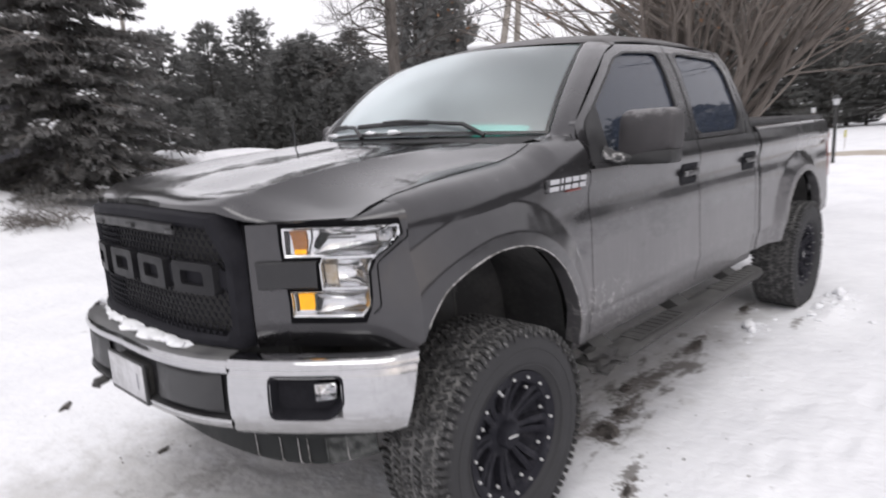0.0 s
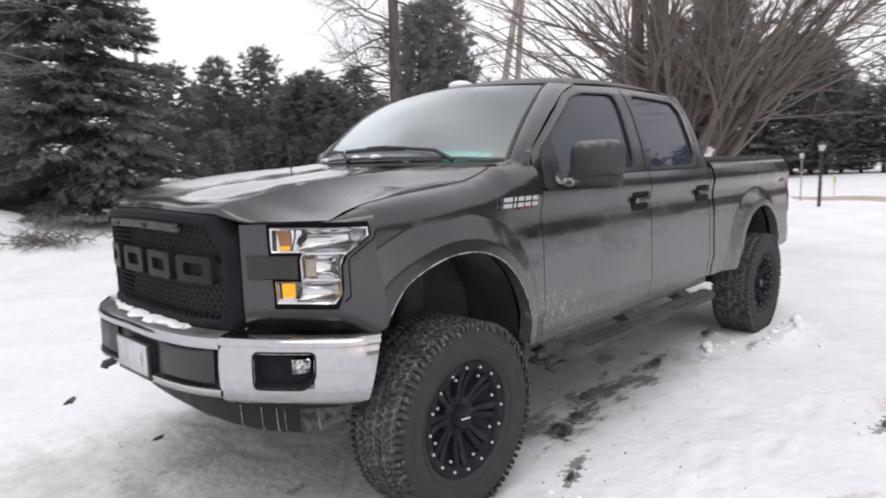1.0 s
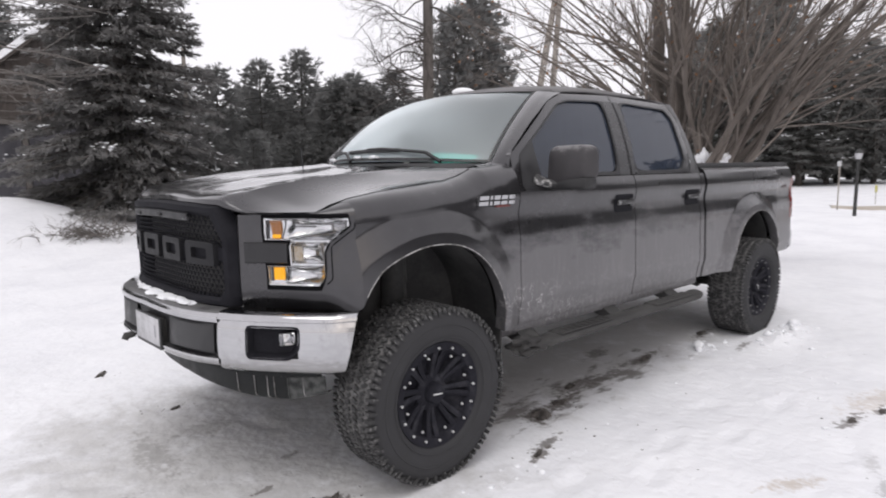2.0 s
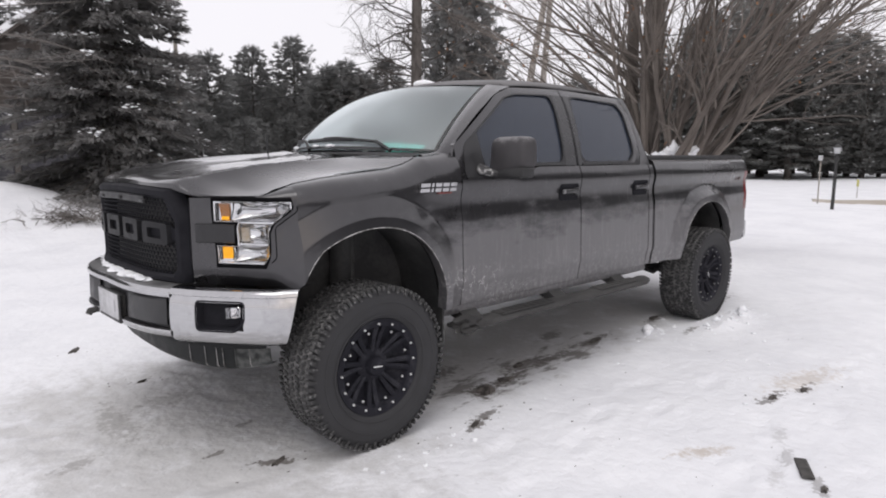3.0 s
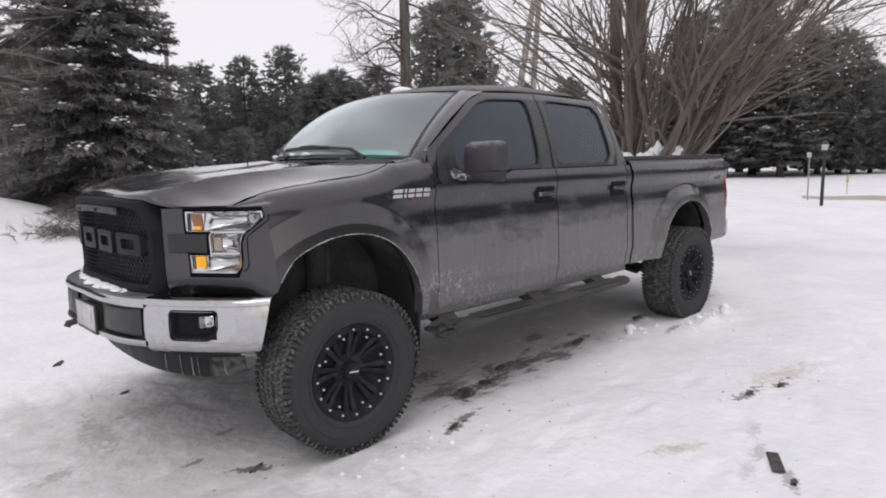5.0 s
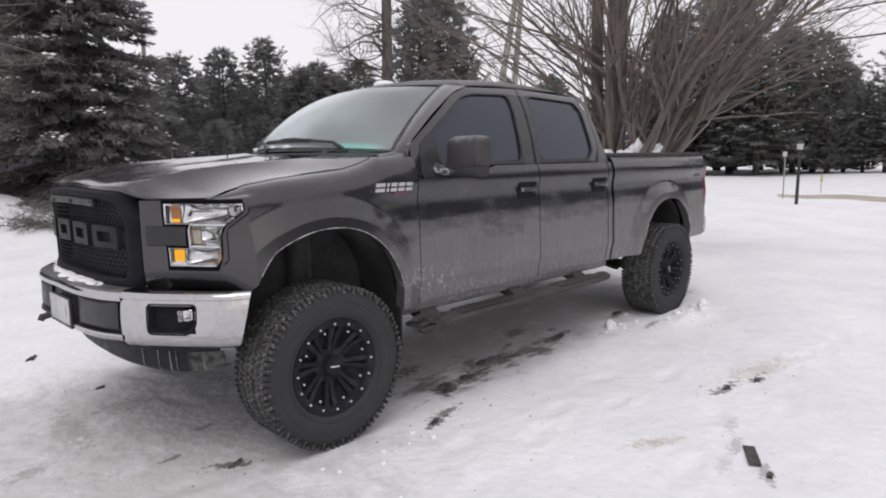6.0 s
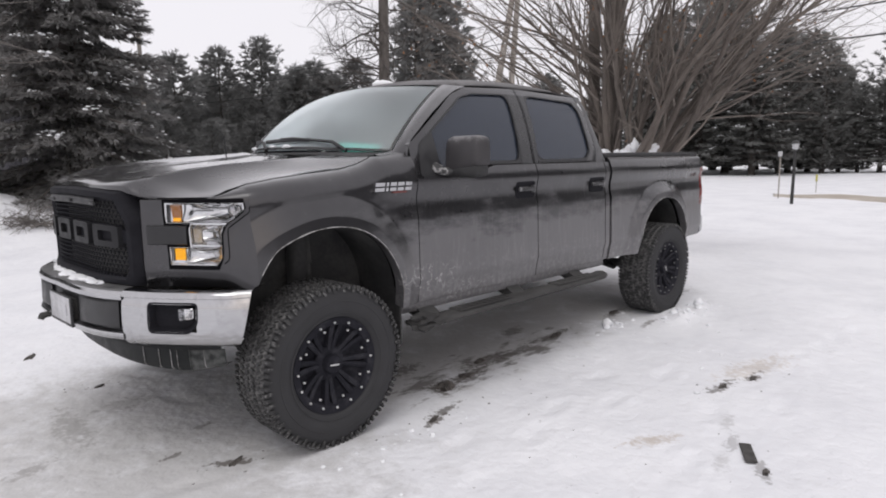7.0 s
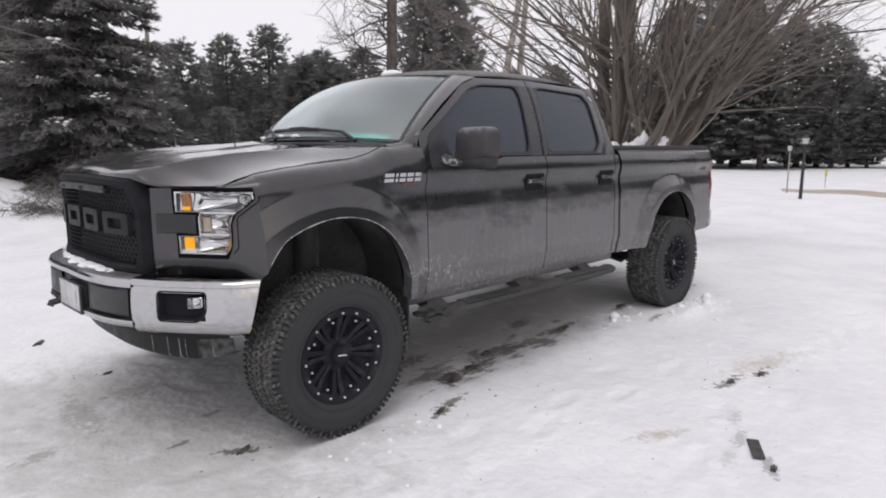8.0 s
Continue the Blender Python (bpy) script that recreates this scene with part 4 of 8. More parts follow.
# windshield
def ws(u, v, out=0.0):
    b = Vector((0.385 + 0.285 * u * u, 0.80 * u, 1.622 - 0.018 * u * u))
    t = Vector((1.205 + 0.09 * u * u, 0.62 * u, 2.086 - 0.025 * u * u))
    p = b.lerp(t, v)
    bulge = 0.105 * max(math.sin(math.pi * v), 0) ** 0.7 * (1 - (0.24 if u > 0 else 0.72) * u * u)
    return p + Vector((-0.48, 0, 0.87)) * (bulge + out)


us, vs_ = spaced(-1, 1, 25), spaced(0, 1, 13)
glass_rows = [[ws(u, v) for v in vs_] for u in us]
wsg = Shape().grid(glass_rows)
wsg.grid([[ws(u, v, -0.006) for v in vs_] for u in us])
windshield = part("windshield", wsg, WINDSHIELD, truck, "hazy windshield with a dark border", 60)
windshield.visible_shadow = False
loop = [ws(-1, v, 0.004) for v in vs_] + [ws(u, 1, 0.004) for u in us[1:]] + [ws(1, v, 0.004) for v in reversed(vs_[:-1])] + [ws(u, 0, 0.004) for u in reversed(us[1:-1])]
k0 = 0.985
loop_in = [ws(max(min(-1, k0), -k0), 0.015 + v * 0.97, 0.004) for v in vs_] + [ws(u * k0, 0.985, 0.004) for u in us[1:]] + [ws(k0, 0.015 + v * 0.97, 0.004) for v in reversed(vs_[:-1])] + [ws(u * k0, 0.015, 0.004) for u in reversed(us[1:-1])]
part("windshield_seal", Shape().ring(loop, loop_in), SATIN, windshield, "black border strip")

for y0, y1, pivot in ((-0.27, 0.24, -0.56), (0.42, 0.86, 0.16)):
    pts = [ws(y / 0.80, 0.045 + 0.012 * (y1 - y) / (y1 - y0), 0.016) for y in spaced(y0, y1, 12)]
    wiper = part("wiper", Shape().tube(pts, 0.009, 6, squash=1.6), SATIN, truck, "black wiper blade resting on the glass")
    arm = Shape().tube([ws(pivot / 0.8, -0.02, 0.01), ws((pivot + 0.1) / 0.8, 0.03, 0.03), pts[3] + Vector((-0.006, 0, 0.012)), pts[6] + Vector((-0.004, 0, 0.012))], [0.013, 0.011, 0.009, 0.007], 6)
    part("wiper_arm", arm, SATIN, wiper)
for y, k in ((0.10, 1), (-0.08, 2), (0.66, 3), (0.60, 4)):
    c = ws(y / 0.8, 0.01, 0.012)
    part("cowl_snow", Shape().lump(c, 0.034, (0.5, 1.3, 0.35), 0.7, k), SNOWCLUMP, truck, "small heap of snow at the foot of the glass", 60)


# roof
def roof_z(x):
    return soft_table([(1.20, 2.084), (1.285, 2.116), (1.42, 2.148), (1.7, 2.172), (2.1, 2.180), (2.5, 2.168), (2.76, 2.132), (2.885, 2.090), (3.0, 2.07)], x, 0.03)


roof_rows = []
for k in range(30):
    f = k / 29
    row = []
    for w, d in ((0.0, 0.0), (0.15, 0.001), (0.3, 0.010), (0.42, 0.018), (0.52, 0.030), (0.60, 0.044), (0.655, 0.058), (0.69, 0.074), (0.712, 0.092)):
        x0 = 1.277 + 0.135 * (w / 0.635) ** 2 if w < 0.635 else 1.412 + (w - 0.635) * 0.25
        x = x0 + (2.882 - x0) * f
        bead = 0.006 if 0.28 < w < 0.45 and 0.15 < f < 0.9 else 0
        row.append(Vector((x, -w, roof_z(x) - d - bead)))
    roof_rows.append(row)
# the roof's leading edge rolls down to the top of the windshield
lead = []
for p in roof_rows[0]:
    u = min(p.y / -0.62, 1.0)
    q = ws(-u, 1.0) + Vector((-0.006, 0, 0.0065)) if u < 0.999 else p + Vector((-0.012, 0, -0.020))
    lead.append(Vector((q.x, p.y, q.z)))
roof_rows = [lead, [a.lerp(b, 0.55) + Vector((-0.003, 0, 0.004)) for a, b in zip(lead, roof_rows[0])]] + [[p + Vector((0.012, 0, 0.002)) for p in roof_rows[0]]] + roof_rows[1:]
roof_half = Shape().grid(roof_rows)
roof = Shape().add(roof_half.v, roof_half.f)
rm = roof_half.mirrored()
roof.add(rm.v, rm.f)
part("roof", roof, ROOFPAINT, truck, smooth=40)
fin = Shape().lump((1.62, 0.34, 2.170), 0.11, (1.0, 0.8, 0.36), 0.12, 4)
part("roof_snow", fin, SNOWCLUMP, truck, "small patch of snow left on the roof")


# greenhouse: frames, pillars and glass lie on one leaning surface
def green(x, z, out=0.0):
    return Vector((x, -(green_w(z) + out), z))


WIN_F = [(0.765, 1.452), (1.232, 1.452), (1.415, 1.534), (1.775, 1.537), (1.838, 2.018), (1.44, 2.002), (1.30, 1.968), (0.80, 1.650)]
FRM_F = [(0.690, 1.440), (1.228, 1.428), (1.430, 1.507), (1.922, 1.507), (1.975, 2.075), (1.41, 2.050), (1.22, 1.985), (0.702, 1.645)]
WIN_R = [(1.995, 1.538), (2.655, 1.540), (2.738, 1.605), (2.742, 1.930), (2.690, 2.002), (2.062, 2.026)]
FRM_R = [(1.932, 1.507), (2.790, 1.507), (2.832, 1.600), (2.826, 1.935), (2.775, 2.052), (1.985, 2.076)]


def edge_loop(poly, per):
    out = []
    for k in range(len(poly)):
        p, q = Vector(poly[k]), Vector(poly[(k + 1) % len(poly)])
        out += [p.lerp(q, i / per) for i in range(per)]
    return out


def smooth_loop(pts, times=2):
    for _ in range(times):
        pts = [(pts[i - 1] + pts[i] * 2 + pts[(i + 1) % len(pts)]) / 4 for i in range(len(pts))]
    return pts


def door_frame(frm, win):
    o = edge_loop(frm, 10)
    w = smooth_loop(edge_loop(win, 10), 2)
    rows = [[green(p.x, p.y, -0.03) for p in o], [green(p.x, p.y, 0.0) for p in o],
            [green(p.x, p.y, 0.003) for p in [a.lerp(b, 0.5) for a, b in zip(o, w)]],
            [green(p.x, p.y, 0.0) for p in w], [green(p.x, p.y, -0.016) for p in w]]
    seal = [[green(p.x, p.y, 0.0035) for p in [b.lerp(a, 0.20) for a, b in zip(o, w)]],
            [green(p.x, p.y, 0.004) for p in w], [green(p.x, p.y, -0.010) for p in w]]
    pane = [green(p.x, p.y, -0.012) for p in w]
    return Shape().grid(rows, close_v=True), Shape().grid(seal, close_v=True), pane


def pane_shape(loop):
    c = sum(loop, Vector()) / len(loop)
    rings = [loop]
    for f in (0.75, 0.5, 0.25):
        r = []
        for p in loop:
            q = c.lerp(p, f)
            q.y = -(green_w(q.z) - 0.012)
            r.append(q)
        rings.append(r)
    s = Shape().grid(rings, close_v=True)
    k = len(s.v)
    n = len(loop)
    cc = Vector((c.x, -(green_w(c.z) - 0.012), c.z))
    s.v.append(tuple(cc))
    s.f += [(k - n + i, k - n + (i + 1) % n, k) for i in range(n)]
    back = Shape()
    back.v = [(x, y + 0.005, z) for x, y, z in s.v]
    back.f = [tuple(reversed(f)) for f in s.f]
    return s.add(back.v, back.f)


def door_cols(x0, x1, top, n):
    cols = []
    for x in spaced(x0, x1, n):
        zb = 0.662
        cols.append([Vector((x, -side_w(z), z)) for z in spaced(zb, top(x), 30)])
    return cols


# pale patches in the grip's colour stand in for a glint
HANDLE = mat("glinting_handle", (0.03, 0.03, 0.032), (0.26, 0.26, 0.265), 26, (0.3, 0.6), lo=0.5, hi=0.68)


def build_door(name, x0, x1, top, frm, win, handle_x, flip):
    def side(s):
        return s.mirrored() if flip else s
    door = part(name, side(panel(door_cols(x0, x1, top, 22))), PAINT, truck, "dark grey door with salt spray on its lower half")
    fr, seal, pane = door_frame(frm, win)
    part("window_frame", side(fr), HOODPAINT, door, smooth=40)
    part("window_seal", side(seal), SATIN, door, "black rubber seal")
    g = part("window_pane", side(pane_shape(pane)), TINT, door, "dark tinted glass", 60)
    # handle: a dark recess with a grip across it
    hz, hw = 1.322, 0.112
    o = [Vector((handle_x + p[0], -(side_w(hz + p[1]) + 0.003), hz + p[1])) for p in rounded([(-hw, -0.060), (hw, -0.060), (hw, 0.060), (-hw, 0.060)], 0.025, 4)]
    i_ = [Vector((p.x * 0.9 + handle_x * 0.1, p.y - 0.004, (p.z - hz) * 0.84 + hz)) for p in o]
    cup = Shape().ring([p + Vector((0, 0.012, 0)) for p in o], o).ring(o, i_)
    cup.add([p + Vector((0, 0.003, 0)) for p in i_], [tuple(range(len(i_)))])
    cup.ring(i_, [p + Vector((0, 0.003, 0)) for p in i_])
    hd = part("handle_recess", side(cup), GLOSSBLACK, door, "black handle recess")
    grip = Shape().box((handle_x - hw + 0.012, -(side_w(hz) + 0.034), hz - 0.010), (handle_x + hw - 0.05, -(side_w(hz) + 0.014), hz + 0.022), 0.008)
    grip.box((handle_x + hw - 0.07, -(side_w(hz) + 0.03), hz - 0.022), (handle_x + hw - 0.015, -(side_w(hz) + 0.002), hz + 0.03), 0.006)
    part("handle", side(grip), HANDLE, hd, "dark door handle with a painted glint")
    return door


for flip in (False, True):
    build_door("front_door", 0.702, 1.922, lambda x: lerp_table([(0.70, 1.440), (1.228, 1.428), (1.43, 1.507), (1.93, 1.507)], x), FRM_F, WIN_F, 1.785, flip)
    build_door("rear_door", 1.932, 2.895, lambda x: 1.507, FRM_R, WIN_R, 2.765, flip)

# black mouldings along the belt line
for path in ([(0.765, 1.446), (1.228, 1.444), (1.30, 1.468), (1.38, 1.510), (1.43, 1.522), (1.78, 1.524)], [(1.99, 1.524), (2.40, 1.525), (2.67, 1.528)]):
    pts = spline([(x, z) for x, z in path], 30)
    mo = Shape().grid([[green(p.x, p.y - 0.011, 0.001), green(p.x, p.y - 0.009, 0.009), green(p.x, p.y + 0.008, 0.009), green(p.x, p.y + 0.011, 0.001)] for p in pts])
    both_sides("belt_moulding", mo, SATIN, "black belt moulding under the glass")
# black covers on the pillar between the doors
for x0, x1, x2, x3 in ((1.782, 1.916, 1.966, 1.846), (1.938, 1.985, 2.052, 1.988)):
    cv = Shape().grid([[green(a + (d - a) * f, 1.512 + (2.024 - 1.512) * f, o) for a, d, o in ((x0, x3, -0.002), (x0 + 0.003, x3 + 0.003, 0.0065), (x1 - 0.003, x2 - 0.003, 0.0065), (x1, x2, -0.002))] for f in spaced(0, 1, 12)])
    both_sides("pillar_cover", cv, PILLARGLOSS, "gloss black pillar cover")
fill = Shape().grid([[green(x, z, -0.02) for z in spaced(1.42, 1.60, 8)] for x in spaced(0.672, 0.80, 8)])
both_sides("pillar_foot", fill, PAINT)
# pillars and cab corner
dl = [Vector(p) for p in [(0.676, 1.450), (0.672, 1.53), (0.680, 1.60), (0.735, 1.678), (0.985, 1.853), (1.205, 1.983), (1.31, 2.028), (1.43, 2.058)]]
for sgn in (-1, 1):
    rows = []
    for k, f in enumerate(spaced(0, 1, 20)):
        kk = f * (len(dl) - 1)
        i = min(int(kk), len(dl) - 2)
        q = dl[i].lerp(dl[i + 1], kk - i)
        out = green(q.x, q.y, 0.001)
        inn = ws(sgn, min(max((f - 0.2) / 0.8, 0), 1), 0.0)
        inn.y = -abs(inn.y)
        if f < 0.2:
            inn = Vector((0.50 + 0.19 * f / 0.2, -0.835 + 0.05 * f / 0.2, 1.588 + 0.018 * f / 0.2))
        mid = out.lerp(inn, 0.45) + Vector((-0.010, -0.012, 0.003))
        mid2 = out.lerp(inn, 0.88) + Vector((-0.012, -0.010, 0.008))
        rows.append([out + Vector((0, 0.03, 0)), out, mid, mid2, inn, inn + Vector((0.01, 0.01, -0.02))])
    pil = Shape().grid(rows)
    part("a_pillar", pil if sgn < 0 else pil.mirrored(), HOODPAINT, truck, smooth=45)
rail = Shape()
rows = []
for f in spaced(0, 1, 24):
    x = 1.43 + (2.882 - 1.43) * f
    zd = 2.064 + 0.014 * min(f * 5, 1) - 0.02 * max(f - 0.85, 0) / 0.15
    lo_ = green(x, zd, 0.001)
    hi_ = Vector((x, -0.712, roof_z(x) - 0.092))
    rows.append([lo_ + Vector((0, 0.03, 0)), lo_, lo_.lerp(hi_, 0.5) + Vector((0, -0.008, 0.006)), hi_])
both_sides("roof_rail", rail.grid(rows), ROOFPAINT, smooth=45)
cor = Shape()
cor.grid([[Vector((x, -side_w(z), z)) for z in spaced(0.662, 1.507, 20)] for x in (2.905, 2.94, 2.968)])
cor.grid([[Vector((2.968, -side_w(z), z)) for z in spaced(0.662, 1.507, 20)], [Vector((2.968, -0.80, z)) for z in spaced(0.662, 1.507, 20)]])
fr = [Vector(p) for p in [(2.798, 1.507), (2.840, 1.60), (2.837, 1.75), (2.834, 1.935), (2.81, 2.00), (2.783, 2.056)]]
bk = [Vector(p) for p in [(2.968, 1.507), (2.950, 1.60), (2.912, 1.75), (2.890, 1.905), (2.888, 1.99), (2.882, 2.062)]]
cor.grid([[green(a.x, a.y, 0.0) for a in fr], [green(*(a.lerp(b, 0.5)), 0.004) for a, b in zip(fr, bk)], [green(b.x, b.y, -0.004) for b in bk],
          [green(b.x + 0.012, b.y, -0.04) for b in bk]])
both_sides("cab_corner", cor, PAINT, smooth=40)
bw = [Vector(p) for p in [(2.968, -0.80, 0.70), (2.968, -0.80, 1.507), (2.955, -0.87, 1.60), (2.900, -0.78, 1.905), (2.885, -0.66, 2.08)]]
cabback = Shape().grid([[Vector((p.x, p.y * k, p.z)) for p in bw] for k in spaced(1, -1, 9)], skip=lambda i, j: j == 2 and 1 <= i <= 6)
part("cab_back", cabback, PAINT, truck)
rw = Shape().grid([[Vector((2.952, -0.78 * k, 1.60)), Vector((2.897, -0.70 * k, 1.905))] for k in spaced(0.98, -0.98, 8)])
part("rear_window", rw, TINT, truck, "dark tinted rear window")

# pickup bed
ax = [ARCH_R[0] - ARCH_R[1] * math.cos(math.pi * k / 60) for k in range(61)]
bx = [3.005, 3.06, 3.15, 3.23] + [3.27 + 0.0178 * k for k in range(11)] + ax + [4.465 + 0.0165 * k for k in range(12)] + [4.70, 4.78, 4.86, 4.92]
bed_cols = []
for x in bx:
    zb = max(arch_z(x, ARCH_R), 0.655 if x < 4 else 0.70)
    taper = 0.02 * max((x - 4.5) / 0.45, 0)
    col = [Vector((x, -(side_w(z) + flare(x, z, ARCH_R) - taper), z)) for z in spaced(zb, 1.515, 40)]
    w = side_w(1.515) - taper
    col += [Vector((x, -(w - 0.010), 1.532)), Vector((x, -(w - 0.030), 1.545)), Vector((x, -(w - 0.075), 1.549)), Vector((x, -(w - 0.11), 1.545))]
    bed_cols.append(col)
for dx, dw in ((0.022, 0.006), (0.040, 0.022), (0.050, 0.05), (0.052, 0.11)):
    bed_cols.append([Vector((4.92 + dx, min(p.y + dw, -0.84), p.z)) for p in bed_cols[len(bx) - 1]])
bed = Shape().grid(bed_cols)
inner = [c[0] for c in bed_cols[:-4]]
bed.grid([inner, [p + Vector((0, 0.07, 0.012)) for p in inner]])
bed.grid([bed_cols[0], [p + Vector((0, 0.05, 0)) for p in bed_cols[0]]])
both_sides("bed_side", bed, PAINT, smooth=40)
tg = Shape().box((4.93, -0.84, 0.80), (4.975, 0.84, 1.545), 0.012)
part("tailgate", tg, PAINT, truck)
front_wall = Shape().box((3.01, -0.86, 0.72), (3.05, 0.86, 1.53))
front_wall.box((3.02, -0.86, 0.80), (4.95, 0.86, 0.84))
part("bed_floor", front_wall, DARK, truck)
cover = Shape().box((3.012, -0.90, 1.552), (4.935, 0.90, 1.586), 0.010)
cover.box((3.012, -0.915, 1.545), (4.935, -0.893, 1.575), 0.006).box((3.012, 0.893, 1.545), (4.935, 0.915, 1.575), 0.006)
part("bed_cover", cover, SATIN, truck, "flat black tonneau cover over the bed")
tl = Shape()
rows = []
for z in spaced(1.03, 1.425, 12):
    b = 0.012 * math.sin(math.pi * (z - 1.03) / 0.395)
    w = side_w(z) - 0.02
    rows.append([(4.865 + b, -(w + 0.004), z), (4.925, -(w + 0.008 + b * 0.3), z), (4.957, -(w - 0.006), z), (4.978, -(w - 0.05), z), (4.98, -(w - 0.12), z), (4.96, -(w - 0.13), z)])
tl.grid(rows)
tl.add(rows[0], [(0, 1, 2, 3, 4, 5)])
tl.add(rows[-1], [(0, 1, 2, 3, 4, 5)])
both_sides("tail_lamp", tl, RED, "red tail lamp on the bed corner")
rb = Shape()
rows = []
for y in spaced(-0.975, 0.975, 21):
    e = max((abs(y) - 0.80) / 0.175, 0) ** 2
    xo = 5.125 - 0.12 * e
    rows.append([(4.93, y, 0.885), (xo - 0.01, y, 0.890), (xo, y, 0.875), (xo, y, 0.745), (xo - 0.03, y, 0.715), (4.95, y, 0.715)])
rb.grid(rows)
rb.add(rows[0], [tuple(range(6))]).add(rows[-1], [tuple(range(6))])
part("rear_bumper", rb, CHROME, truck, "chrome rear bumper")

# badges: plain raised shapes
emblem = part("fender_badge", Shape().box((0.352, -1.000, 1.366), (0.628, -0.982, 1.420), 0.004), SATIN, truck, "small bright badge of plain raised blocks")
for x, w in ((0.350, 0.070), (0.432, 0.018), (0.462, 0.048), (0.520, 0.050), (0.580, 0.050)):
    blk = Shape()
    for z0, z1 in ((1.374, 1.394), (1.403, 1.424)):
        lean = 0.006 * (z0 - 1.374) / 0.03
        blk.prism([(x + lean, -0.992, z0), (x + w + lean, -0.992, z0), (x + w + lean + 0.004, -0.992, z1), (x + lean + 0.004, -0.992, z1)], (0, -0.020, 0))
    part("badge_block", blk, CHROME, emblem, "bright raised block", 25)
part("badge_bar", Shape().box((0.49, -1.008, 1.360), (0.60, -0.985, 1.371), 0.003), mat("badge_red", (0.20, 0.045, 0.042), (0.14, 0.035, 0.03), 30, (0.4, 0.5)), emblem, "dull red bar")
decal = Shape().box((4.62, -0.984, 1.335), (4.70, -0.960, 1.372), 0.003).box((4.715, -0.982, 1.335), (4.775, -0.958, 1.372), 0.003)
part("bed_decal", decal, mat("dark_decal", (0.075, 0.04, 0.04), (0.06, 0.055, 0.055), 30, (0.4, 0.6)), truck, "small dark decal blocks")

# mirrors
MIRRORCAP = mat("dusty_mirror_cap", (0.032, 0.030, 0.032), (0.05, 0.047, 0.05), 8, (0.5, 0.7))
over(MIRRORCAP, (0.24, 0.235, 0.24), 0.9, 1.72, 1.60, 14.0, 0.30, strength=0.75)
SCUFFED = mat("salt_scuffed_plastic", (0.03, 0.03, 0.031), (0.42, 0.415, 0.41), 26, (0.6, 0.9), lo=0.56, hi=0.66)
for flip in (False, True):
    hs = Shape()
    rows = []
    for f, sy, sz in ((0.0, 0.60, 0.55), (0.03, 0.82, 0.80), (0.10, 0.95, 0.94), (0.28, 1.0, 1.0), (0.75, 1.0, 1.0), (0.95, 0.97, 0.97), (1.0, 0.92, 0.93)):
        ring = rounded([(-0.118 * sy, -0.075 * sz), (0.150 * sy, -0.110 * sz), (0.138 * sy, 0.122 * sz), (-0.116 * sy, 0.126 * sz)], 0.055, 5)
        rows.append([Vector((0.925 + 0.135 * f - 0.035 * p[0], -1.145 + p[0], 1.572 + p[1])) for p in ring])
    hs.grid(rows, close_v=True)
    hs.add(rows[0], [tuple(range(len(rows[0])))])
    hs.add(rows[-1], [tuple(range(len(rows[-1])))])
    mir = part("side_mirror", hs.mirrored() if flip else hs, MIRRORCAP, truck, "large black side mirror with a dusty cap", 45)
    arm = Shape().tube([(0.89, -0.945, 1.50), (0.92, -1.00, 1.478), (0.97, -1.07, 1.475), (0.98, -1.12, 1.48)], [0.055, 0.042, 0.036, 0.034], 10, squash=0.7)
    part("mirror_arm", arm.mirrored() if flip else arm, SCUFFED, mir, "salt-scuffed mirror arm")
    low_ = Shape().grid([[Vector((0.928 + 0.12 * f, -1.145 + p[0] * w, 1.500 + p[1] * w)) for p in rounded([(-0.112, -0.052), (0.128, -0.062), (0.150, -0.012), (-0.116, 0.014)], 0.02, 4)] for f, w in ((0.0, 0.85), (0.05, 0.97), (0.3, 1.0), (0.9, 1.0), (1.0, 0.9))], close_v=True)
    low_.add(low_.v[:len(low_.v) // 5], [tuple(range(len(low_.v) // 5))])
    part("mirror_base", low_.mirrored() if flip else low_, BLACK, mir, "lower shell of the mirror", 45)
    sail = Shape().prism([green(0.795, 1.640, 0.004), green(0.762, 1.450, 0.004), green(0.945, 1.450, 0.004), green(0.925, 1.735, 0.004)], (0, 0.01, 0))
    part("mirror_sail", sail.mirrored() if flip else sail, SATIN, mir)

# front bumper
BPLAN = spline([(-1.0, 0.0), (-0.99, 0.22), (-0.952, 0.42), (-0.88, 0.58), (-0.77, 0.745), (-0.65, 0.885), (-0.555, 0.98), (-0.455, 1.028)], 80)


def bump_at(s, z, out=0.0):
    s -= 0.05 * max(s - 0.8, 0) / 0.2 * min(max((0.92 - z) / 0.265, 0), 1)
    k = min(max(s, 0), 1) * (len(BPLAN) - 1)
    i = min(int(k), len(BPLAN) - 2)
    p = BPLAN[i].lerp(BPLAN[i + 1], k - i)
    d = (BPLAN[min(i + 2, 79)] - BPLAN[max(i - 2, 0)]).normalized()
    n = Vector((-d.y, d.x))
    belly = 0.018 * math.sin(math.pi * min(max((z - 0.64) / 0.29, 0), 1))
    q = p + n * (out + belly)
    return Vector((q.x, -q.y, z))


B_TOP, B_LOW = 0.925, 0.655
S_PAN = 0.475
FOG = (0.597, 0.788, 0.735, 0.872)
bs = sorted(set([S_PAN, S_PAN + 0.012, 0.54, 0.57] + spaced(FOG[0], FOG[1], 9) + spaced(FOG[1], 1.0, 12)))
bz = [B_LOW, 0.668, 0.685] + spaced(FOG[2], FOG[3], 7) + [0.886, 0.892, 0.896, 0.902, 0.915, B_TOP]


